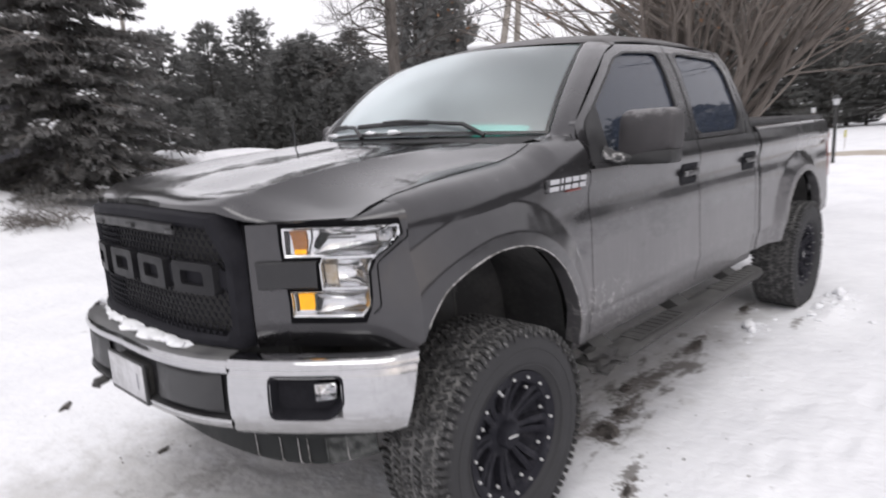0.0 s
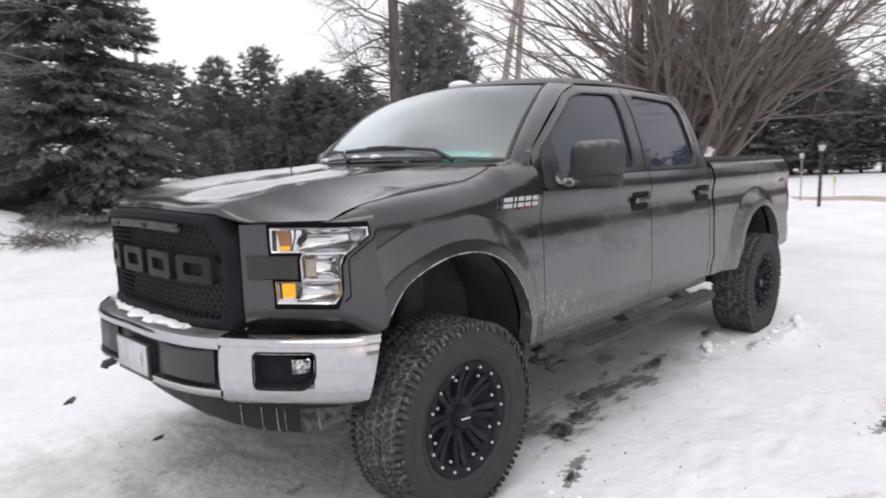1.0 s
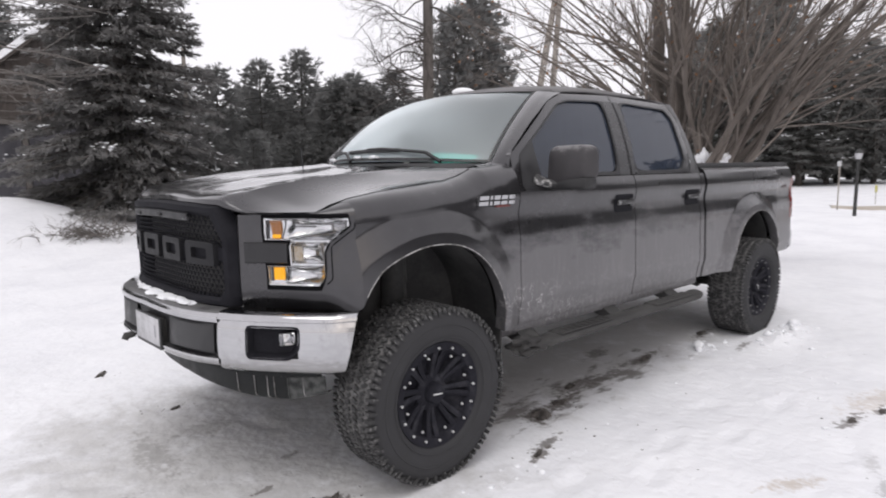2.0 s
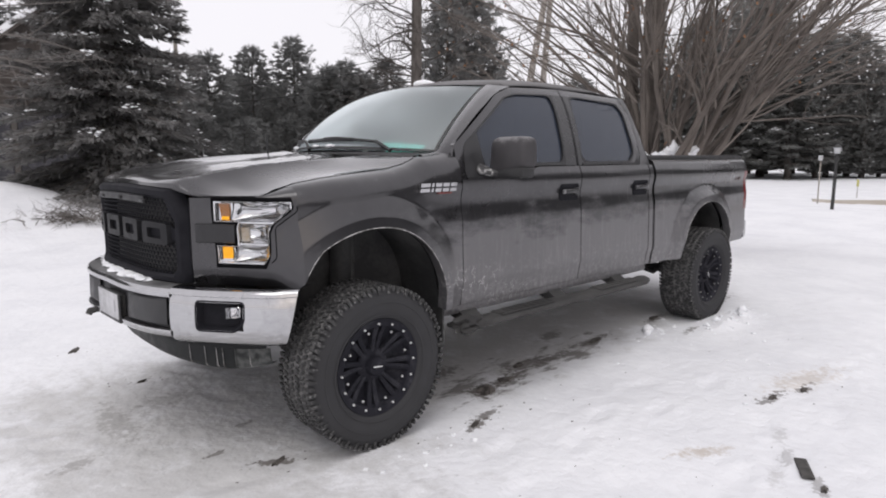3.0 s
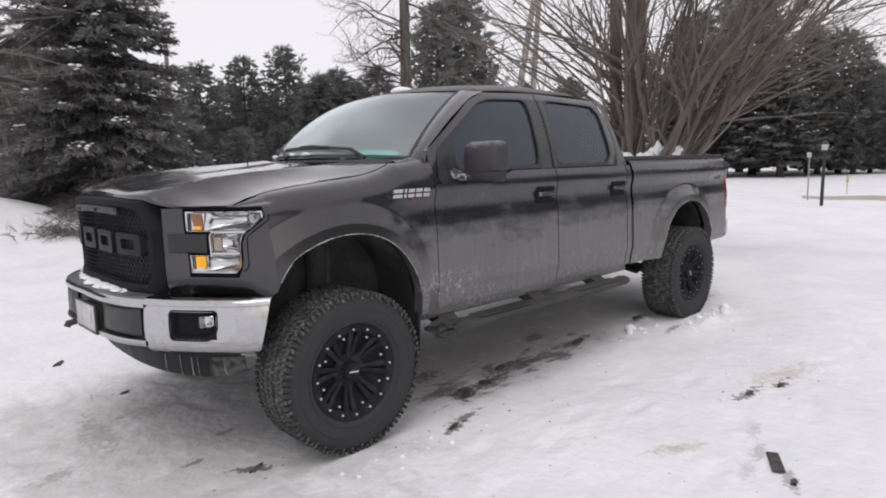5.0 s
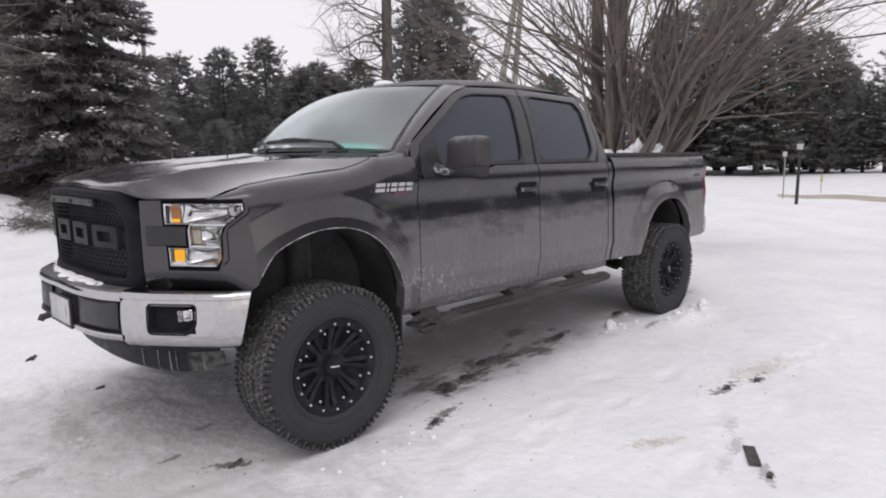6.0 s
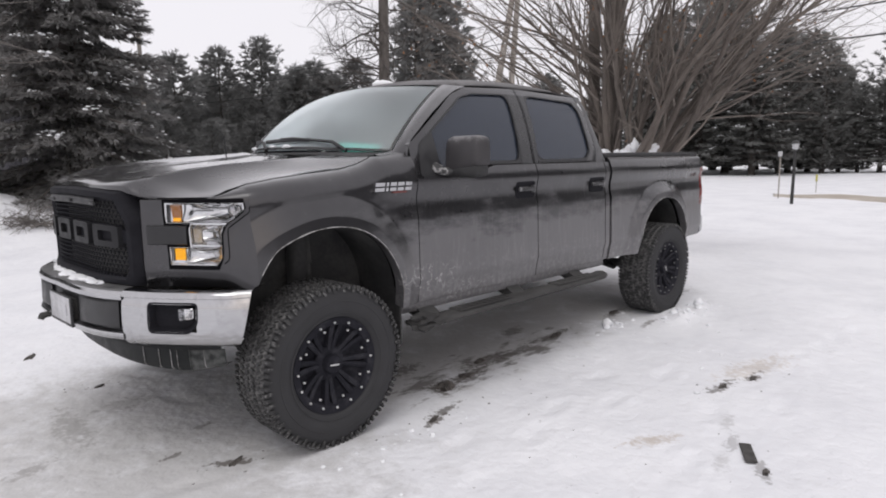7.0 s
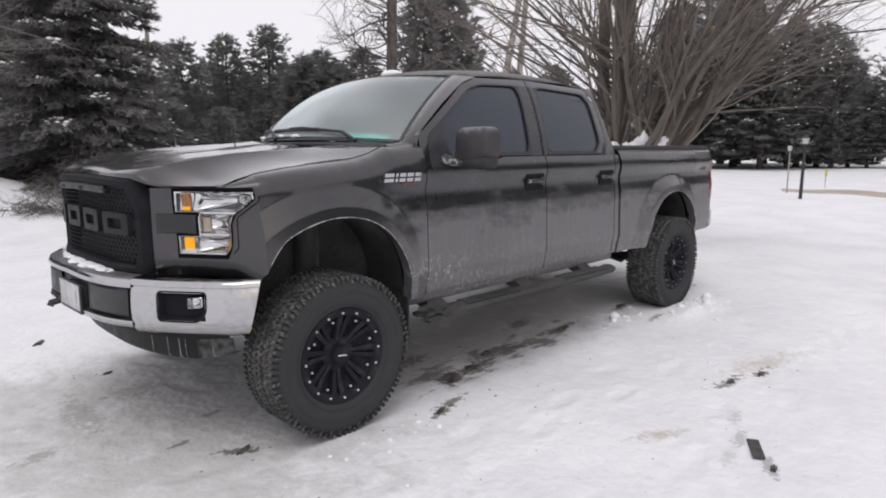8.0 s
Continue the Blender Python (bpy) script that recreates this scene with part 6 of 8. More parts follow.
# inner body that closes what lies behind the panels
core = Shape().box((-0.66, -0.58, 0.80), (0.66, 0.58, 1.36)).box((0.56, -0.93, 0.70), (2.96, 0.93, 0.76)).box((0.56, -0.90, 0.76), (0.66, 0.90, 1.44))
core.box((-0.62, -0.60, 0.70), (-0.55, 0.60, 1.3))
part("inner_body", core, DARK, truck)
sill = Shape().box((0.58, -0.965, 0.60), (2.96, -0.90, 0.672), 0.015)
both_sides("rocker", sill, PAINT, "dusty grey rocker panel")
# running boards
SALTSTEP = mat("salted_step_plastic", (0.022, 0.021, 0.021), (0.062, 0.061, 0.060), 7, (0.7, 0.95), bump=0.002, bscale=80, stretch=(0.35, 1, 1))
for flip in (False, True):
    rows = []
    for f in spaced(0, 1, 30):
        x = 0.60 + 2.28 * f
        e = min(f, 1 - f) * 2.28
        k = min(e / 0.10, 1) ** 0.5
        yc = -1.055 + 0.06 * (1 - min(e / 0.22, 1)) ** 2
        ring = []
        for j in range(14):
            a = 2 * math.pi * j / 14
            ring.append(Vector((x, yc + 0.070 * math.cos(a) * (0.4 + 0.6 * k), 0.553 + 0.030 * math.copysign(abs(math.sin(a)) ** 0.7, math.sin(a)) * (0.5 + 0.5 * k))))
        rows.append(ring)
    sb = Shape().grid(rows, close_v=True)
    sb.add(rows[0], [tuple(range(14))]).add(rows[-1], [tuple(range(14))])
    step = part("running_board", sb.mirrored() if flip else sb, SALTSTEP, truck, "black side step bar splashed with slush", 45)
    for x0, x1 in ((0.95, 1.5), (2.05, 2.62)):
        pad = Shape().box((x0, -1.11, 0.580), (x1, -1.005, 0.588), 0.003)
        for k in range(9):
            xx = x0 + 0.03 + k * (x1 - x0 - 0.06) / 8
            pad.box((xx - 0.008, -1.10, 0.587), (xx + 0.008, -1.015, 0.591))
        part("step_pad", pad.mirrored() if flip else pad, SALTSTEP, step, "ribbed step pad dulled by salt")
    crust = Shape().lump((0.70, -1.058, 0.560), 0.12, (1.0, 0.62, 0.36), 0.75, 4, 3)
    part("slush_crust", crust.mirrored() if flip else crust, SALTSTEP, step, "grey crust of frozen slush on the step's end", 60)
    for x in (0.78, 1.67, 2.48):
        br = Shape().prism([(x - 0.07, -1.05, 0.535), (x - 0.07, -0.97, 0.545), (x - 0.07, -0.72, 0.64), (x - 0.07, -0.72, 0.70), (x - 0.07, -0.93, 0.64), (x - 0.07, -1.05, 0.565)], (0.14, 0, 0))
        part("step_bracket", br.mirrored() if flip else br, DARK, step)

# short antenna on the far fender
part("antenna", Shape().tube([(0.440, 0.860, 1.46), (0.440, 0.860, 1.57), (0.430, 0.862, 1.74)], [0.012, 0.008, 0.0045], 7), SATIN, truck, "short black whip antenna")
# cabin
dash = Shape()
rows = []
for y in spaced(-0.74, 0.74, 15):
    b = 0.05 * math.exp(-((y + 0.38) / 0.18) ** 2)
    rows.append([(0.48 + 0.2 * (y / 0.8) ** 2, y, 1.575), (0.72, y, 1.60 + b * 0.4), (0.95, y, 1.59 + b), (1.02, y, 1.54 + b), (1.03, y, 1.2)])
part("dashboard", dash.grid(rows), CABIN, truck, "dark dashboard")
for y in (-0.38, 0.38):
    for x in (1.45, 2.35):
        st = Shape().box((x - 0.05, y - 0.25, 1.02), (x + 0.45, y + 0.25, 1.20), 0.05)
        m = Matrix.Translation((x + 0.48, y, 1.15)) @ Matrix.Rotation(radians(12), 4, "Y")
        st.box((-0.07, -0.25, 0), (0.07, 0.25, 0.55), 0.05, m)
        seat = part("seat", st, CLOTH, truck, "grey cloth cabin seat")
        hr = Shape().box((-0.05, -0.13, 0.60), (0.05, 0.13, 0.78), 0.04, m)
        hr.tube([m @ Vector((0, -0.05, 0.5)), m @ Vector((0, -0.05, 0.65))], 0.008, 6).tube([m @ Vector((0, 0.05, 0.5)), m @ Vector((0, 0.05, 0.65))], 0.008, 6)
        part("headrest", hr, CLOTH, seat)
sw = Shape()
pts = []
for k in range(25):
    a = 2 * math.pi * k / 24
    pts.append(Vector((1.16, -0.38, 1.47)) + Vector((0.19 * math.sin(a) * -0.42, 0.19 * math.cos(a), 0.19 * math.sin(a) * 0.9)))
sw.tube(pts, 0.016, 8, caps=False)
sw.box((1.13, -0.56, 1.455), (1.16, -0.20, 1.485), 0.01).box((1.10, -0.45, 1.42), (1.16, -0.31, 1.53), 0.02)
part("steering_wheel", sw, CABIN, truck, "black steering wheel")
card = Shape().prism([(0.640, -0.70, 1.598), (0.560, -0.44, 1.598), (0.615, -0.40, 1.613), (0.705, -0.68, 1.613)], (0, 0, 0.004))
part("dash_card", card, TEAL, truck, "teal card lying on the dashboard")
fr_ = Shape().revolve([(0.020, 0.0), (0.022, 0.06), (0.010, 0.085), (0.013, 0.10), (0.013, 0.125), (0.0, 0.13)], (0.845, 0.145, 1.600), "z", 12)
part("dash_bottle", fr_, WHITE, truck, "small white bottle on the dashboard")
rv = Shape().box((1.22, -0.12, 1.965), (1.245, 0.12, 2.03), 0.012)
rv.tube([(1.22, 0, 2.02), (1.20, 0, 2.06)], 0.012, 6)
part("rear_view_mirror", rv, CABIN, truck)
hl = Shape().grid([[Vector((x, -0.66 + 1.32 * k / 8, roof_z(x) - 0.10)) for k in range(9)] for x in spaced(1.42, 2.90, 10)])
part("headliner", hl, CLOTH, truck)


# the nose is squarer on the far corner
for ob in truck.children_recursive:
    if ob.type == "MESH" and ob.parent_type == "OBJECT":
        for v in ob.data.vertices:
            if v.co.y > 0 and v.co.x < -0.45 and ob.name.split(".")[0] not in ("wheel", "tyre", "tread", "hub", "spoke", "bolt", "cap_bar", "air_dam", "salt_streak", "dam_end"):
                k = min(v.co.y / 0.58, 1) * min(max((1.04 - v.co.y) / 0.3, 0), 1) * min((-0.45 - v.co.x) / 0.25, 1)
                v.co.x -= (0.058 if v.co.z < 0.96 else 0.046) * k * k * (3 - 2 * k)


# ---- ground ----
def bearing(deg, dist):
    """A place seen from the edge of the drive, by compass angle and distance."""
    a = radians(deg)
    return -1.93 + dist * math.cos(a), -3.84 + dist * math.sin(a)


def bump2(x, y, cx_, cy_, rx, ry):
    return math.exp(-((x - cx_) / rx) ** 2 - ((y - cy_) / ry) ** 2)


ROAD = [bearing(17.2, 26.6), bearing(15.2, 26.0), bearing(12.1, 26.6), bearing(9.6, 25.4), bearing(4, 23.5), bearing(-8, 24), bearing(-25, 30), bearing(-45, 60)]


PRINTS = []
pr = random.Random(77)
for k in range(14):
    PRINTS.append((-2.4 + k * 0.36, -1.75 + 0.10 * (-1) ** k + pr.gauss(0, 0.06), pr.gauss(0.15, 0.2)))
    PRINTS.append((0.3 + k * 0.37, -2.55 + 0.11 * (-1) ** k + pr.gauss(0, 0.07), pr.gauss(0.1, 0.2)))
for k in range(22):
    PRINTS.append((pr.uniform(-2.4, -0.3), pr.uniform(-2.2, 1.2), pr.uniform(0, 3.1)))


def footprint(x, y):
    """Soft dents where feet have trodden the snow."""
    z = 0.0
    for px, py, a in PRINTS:
        dx, dy = x - px, y - py
        if abs(dx) < 0.3 and abs(dy) < 0.3:
            u, v = dx * math.cos(a) + dy * math.sin(a), -dx * math.sin(a) + dy * math.cos(a)
            q = (u / 0.15) ** 2 + (v / 0.062) ** 2
            z += -0.011 * math.exp(-q * q) + 0.006 * math.exp(-((q ** 0.5 - 1.45) / 0.3) ** 2)
    return z


def ground_z(x, y):
    r = math.hypot(x - 1, y)
    near = min(max((r - 1.0) / 4.0, 0), 1)
    v = Vector((x, y, 0))
    z = 0.020 * noise.noise(v * 0.9) + 0.007 * noise.noise(v * 2.6) + 0.006 * noise.noise(v * 6.5) + 0.0035 * noise.noise(v * 15)
    wheels = max(bump2(x, y, wx, wy, 0.42, 0.30) for wx in (0.0, WHEELBASE) for wy in (-WHEEL_Y, WHEEL_Y))
    lane = 0.5 * (math.exp(-((y + 1.55) / 0.17) ** 2) + math.exp(-((y + 0.93) / 0.2) ** 2) + math.exp(-((y - 0.93) / 0.2) ** 2))
    z = z * (1 - 0.85 * wheels) - 0.012 * lane * min(max((x + 3) / 2, 0), 1)
    z += 0.10 * near * noise.noise(v * 0.12)
    if -3 < x < 6 and -3 < y < 1.6:
        z += footprint(x, y)
    far = min(max((r - 8) / 20, 0), 1)
    z += far * 0.22 * noise.noise(v * 0.05 + Vector((3, 1, 0)))
    # ploughed bank beyond the drive, under the spruce
    z += 0.45 * bump2(x, y, 3.0, 17.0, 9.0, 4.0) + 1.15 * bump2(x, y, 9.5, 17.5, 4.5, 3.5) + 0.50 * bump2(x, y, 6.5, 16.8, 0.9, 2.5)
    z += 0.55 * bump2(x, y, 0.3, 20.0, 2.6, 3.0) + 0.74 * bump2(x, y, 0.2, 14.6, 1.9, 2.6)
    z += 0.012 * min(max(y + 1.0, 0), 4)
    # snow thrown up beside the rear tyre
    z += (0.035 + 0.05 * noise.noise(v * 7)) * bump2(x, y, 4.0, -1.30, 0.55, 0.13)
    return z


def grid_lines(lo, hi, step, far, grow=1.16):
    out = spaced(lo, hi, int((hi - lo) / step) + 1)
    d, v = step, hi
    while v < far:
        d *= grow
        v += d
        out.append(v)
    d, v = step, lo
    while v > -far:
        d *= grow
        v -= d
        out.insert(0, v)
    return out


gxs, gys = grid_lines(-3.0, 6.0, 0.036, 900, 1.12), grid_lines(-4.0, 2.5, 0.036, 900, 1.12)
g = Shape().grid([[(x, y, ground_z(x, y)) for y in gys] for x in gxs])
solid("ground", g, SNOW, "packed and powdery snow over a driveway and lawn", "ground", kind="structure", smooth=180)

# cleared sandy road beyond the lamp post
rd = Shape()
rows = []
for p, q in zip(spline([(x, y, 0) for x, y in ROAD], 90), range(90)):
    away_ = Vector((p.x + 1.93, p.y + 3.84, 0)).normalized() * (0.3 + 0.7 * min(q / 22, 1)) * 2.0
    pts_ = [p + away_ * w + Vector((0, 0.2 * noise.noise(p * 0.9 + Vector((w, 0, 0))), 0)) for w in (-1.7, -1.2, -0.6, 0, 0.6, 1.2, 1.7)]
    rows.append([(v.x, v.y, ground_z(v.x, v.y) + (0.03 if 0 < k < 6 else -0.01)) for k, v in enumerate(pts_)])
rd.grid(rows)
solid("road", rd, SANDROAD, "cleared road with wet brown sand and slush", "road", kind="structure", smooth=60)

# frozen mud, stains and bits lying on the snow
rnd = random.Random(11)


def flat_patch(cx_, cy_, rx, ry, turn=0.0, h=0.02, seed=0, n=26, ragged=0.45):
    """A ragged low mound that lies on the snow."""
    s = Shape()
    rings = []
    for f, hh in ((1.0, 0.0), (0.88, 0.35), (0.7, 0.8), (0.5, 1.0), (0.3, 0.8), (0.12, 1.0)):
        row = []
        for k in range(n):
            a = 2 * math.pi * k / n
            r = 1 + sum(ragged * g * noise.noise(Vector((math.cos(a) * q, math.sin(a) * q, seed * 3.7 + q))) for q, g in ((1.3, 0.8), (3.5, 0.7), (8.0, 0.6), (17.0, 0.45)))
            u, v = rx * r * f * math.cos(a), ry * r * f * math.sin(a)
            x = cx_ + u * math.cos(turn) - v * math.sin(turn)
            y = cy_ + u * math.sin(turn) + v * math.cos(turn)
            lift = h * hh * (0.6 + 0.8 * abs(noise.noise(Vector((x * 14, y * 14, seed)))))
            row.append((x, y, ground_z(x, y) + lift + (0.003 if f < 1 else -0.004)))
        rings.append(row)
    s.grid(rings, close_v=True)
    k = len(s.v)
    s.v.append((cx_, cy_, ground_z(cx_, cy_) + h))
    s.f += [(k - n + i, k - n + (i + 1) % n, k) for i in range(n)]
    return s


PATCHES = [(1.02, -0.90, 0.075, 0.055, 0.2, 0.035), (1.30, -0.84, 0.07, 0.03, 0.1, 0.018), (0.57, -1.25, 0.045, 0.018, 0.4, 0.014), (2.54, -0.76, 0.07, 0.025, 0.2, 0.02),
           (1.60, -0.70, 0.06, 0.03, 0.3, 0.014), (-0.50, -0.85, 0.05, 0.018, 0.5, 0.012), (-0.81, 1.98, 0.06, 0.025, 0.9, 0.018), (-0.64, 0.89, 0.035, 0.018, 0.6, 0.012),
           (3.55, -0.74, 0.08, 0.022, 0.1, 0.012), (2.56, -2.39, 0.045, 0.016, 0.1, 0.01), (2.26, -2.30, 0.05, 0.018, 0.1, 0.01), (1.24, -2.90, 0.035, 0.014, 0.3, 0.01)]
for k, (px, py, rx, ry, tn, hh) in enumerate(PATCHES):
    cl = flat_patch(px, py, rx, ry, tn, hh, k + 1, 90, 0.75)
    solid("mud_clod", cl, MUD, "frozen clod of dark mud on the snow", "mud", "mud on the drive", smooth=50)
sc = Shape().box((-0.030, -0.105, -0.008), (0.030, 0.105, 0.007), 0.006)
scrap = solid("rubber_scrap", sc, mat("scrap_rubber", (0.075, 0.071, 0.069), (0.045, 0.043, 0.041), 18, (0.8, 0.95), bump=0.004, bscale=90), "dark flat scrap pressed into the snow", "scrap")
scrap.matrix_world = Matrix.Translation((1.37, -2.77, ground_z(1.37, -2.77) + 0.008)) @ Matrix.Rotation(radians(-62), 4, "Z")
grit = Shape()
for k in range(110):
    c = rnd.choice(PATCHES[:8] + [(1.3, -1.35, 0.3, 0.2, 0, 0), (2.6, -2.3, 0.4, 0.3, 0, 0), (1.3, -2.75, 0.3, 0.25, 0, 0), (0.9, -1.5, 0.7, 0.3, 0, 0)])
    x, y = rnd.gauss(c[0], 0.05 + c[2] * 1.1), rnd.gauss(c[1], 0.04 + c[3] * 1.3)
    r = rnd.uniform(0.002, 0.007)
    grit.lump((x, y, ground_z(x, y) + r * 0.1), r, (rnd.uniform(0.8, 2.2), 1, 0.4), 0.6, k, 1)
solid("mud_crumbs", grit, MUD, "scattered crumbs of dark mud on snow", "mud", kind="stuff", smooth=0)
chunks = Shape()
for k in range(150):
    which = rnd.random()
    if which < 0.45:
        x, y = rnd.gauss(4.05, 0.42), -1.18 - abs(rnd.gauss(0, 0.13))
    elif which < 0.7:
        x, y = rnd.gauss(3.1, 0.25), rnd.gauss(-1.0, 0.09)
    elif which < 0.85:
        x, y = rnd.gauss(0.3, 0.4), -1.22 - abs(rnd.gauss(0, 0.1))
    else:
        x, y = rnd.uniform(-1.5, 4), rnd.gauss(-1.5, 0.4)
    r = min(abs(rnd.gauss(0, 0.014)) + 0.005, 0.04) * (0.6 if x < 2 else 0.72)
    chunks.lump((x, y, ground_z(x, y) + r * 0.1), r, (1.2, 1, 0.6), 0.7, k, 2)
solid("snow_crumbs", chunks, SNOWCLUMP, "crumbs of thrown snow beside the wheels", "snow", kind="stuff", smooth=60)
for k, (x, y, r) in enumerate([(3.12, -0.93, 0.055), (3.02, -0.98, 0.035), (4.3, -1.28, 0.05), (3.85, -1.22, 0.042)]):
    solid("snow_lump", Shape().lump((x, y, ground_z(x, y) + r * 0.4), r, (1.1, 0.9, 0.8), 0.35, k + 3), SNOWCLUMP, "small lump of snow by the rear tyre", "snow lump", "snow lumps", smooth=60)
# snow lying on the truck's bumper
for k in range(15):
    y = 0.60 - k * 0.064
    s_ = abs(y) / 1.0
    sh = Shape()
    p = bump_at(min(abs(y) * 0.83, 0.47), 0.936, -0.055)
    sh.lump((p.x, y, 0.941), 0.026 + 0.028 * rnd.random(), (0.8, 1.4, 0.22 + 0.2 * rnd.random()), 0.8, k + 20)
    part("bumper_snow", sh, SNOWCLUMP, truck, "snow lying on the bumper top", 60)


# ---- trees ----
def conifer(seed, height, spread, whorl=0.34, limbs=9, droop=0.28, bare=0.3, clump=0.17, dens=1.0, skirt=0.25):
    """Trunk, limbs and needle sprays of one conifer, its foot at the origin. Returns three shapes and the snow on it."""
    r = random.Random(seed)
    trunk, limb, leaf, snow = Shape(), Shape(), Shape(), Shape()
    path = [(0.06 * math.sin(seed + z), 0.06 * math.cos(seed * 2 + z), z) for z in spaced(-0.2, height, 10)]
    trunk.tube(path, [0.022 * height * (1 - i / 9.4) + 0.012 for i in range(10)], 8)
    z = skirt
    while z < height - 0.15:
        f = z / height
        base = spread * (1 - f) ** 0.88
        for k in range(limbs):
            if r.random() < 0.16:
                continue
            a = 2 * math.pi * (k + r.random()) / limbs
            ln = base * r.uniform(0.72, 1.08)
            zz = z + r.uniform(-0.5, 0.5) * whorl
            pts = []
            for t in (0, 0.25, 0.5, 0.75, 1.0):
                dz = ln * (-droop * t * t * (1.3 - f) + 0.13 * t ** 4)
                wob = 0.06 * ln * noise.noise(Vector((seed, k + z * 3, t * 2)))
                pts.append(Vector((math.cos(a) * ln * t - math.sin(a) * wob, math.sin(a) * ln * t + math.cos(a) * wob, max(zz + dz, 0.1))))
            limb.tube(pts, [0.012 * ln * (1 - 0.8 * t) + 0.006 for t in (0, 0.25, 0.5, 0.75, 1)], 4, caps=False)
            n = max(int(ln * 9 * dens), 4)
            for i in range(n):
                t = bare + (1 - bare) * ((i + r.random()) / n) ** 0.8
                j = min(int(t * 4), 3)
                c = pts[j].lerp(pts[j + 1], t * 4 - j)
                side = r.choice((-1, 1))
                wide = (1 - t * 0.72) * ln * 0.30
                off = r.uniform(0.0, 1.0) * wide
                c = c + Vector((-math.sin(a) * side * off, math.cos(a) * side * off, -0.16 * off + r.uniform(-0.05, 0.05)))
                d = Vector((math.cos(a + side * 0.75 * r.random()), math.sin(a + side * 0.75 * r.random()), r.uniform(-0.55, 0.05))).normalized()
                sz = clump * r.uniform(0.7, 1.35)
                for q in range(4):
                    dd = (d + Vector((r.gauss(0, 0.3), r.gauss(0, 0.3), r.gauss(0, 0.25)))).normalized()
                    s_ = dd.cross(Vector((r.gauss(0, 0.4), r.gauss(0, 0.4), 1))).normalized() * sz * 0.105
                    e = c + dd * sz
                    leaf.add([c - s_ * 0.4, c + dd * sz * 0.45 + s_, e, c + dd * sz * 0.45 - s_], [(0, 1, 2, 3)])
            if r.random() < 0.22 and f < 0.8 and ln > 0.7:
                p0 = pts[3].lerp(pts[4], 0.4)
                along = (pts[4] - pts[3]).normalized()
                for q in range(r.randint(4, 11)):
                    snow.lump(p0 + along * r.gauss(0, 0.34) + Vector((r.gauss(0, 0.09), r.gauss(0, 0.09), 0.05 + r.gauss(0, 0.03))), r.uniform(0.018, 0.05), (1.6, 1.6, 0.6), 0.8, seed + q, 1)
        z += whorl * r.uniform(0.8, 1.2)
    return trunk, limb, leaf, snow


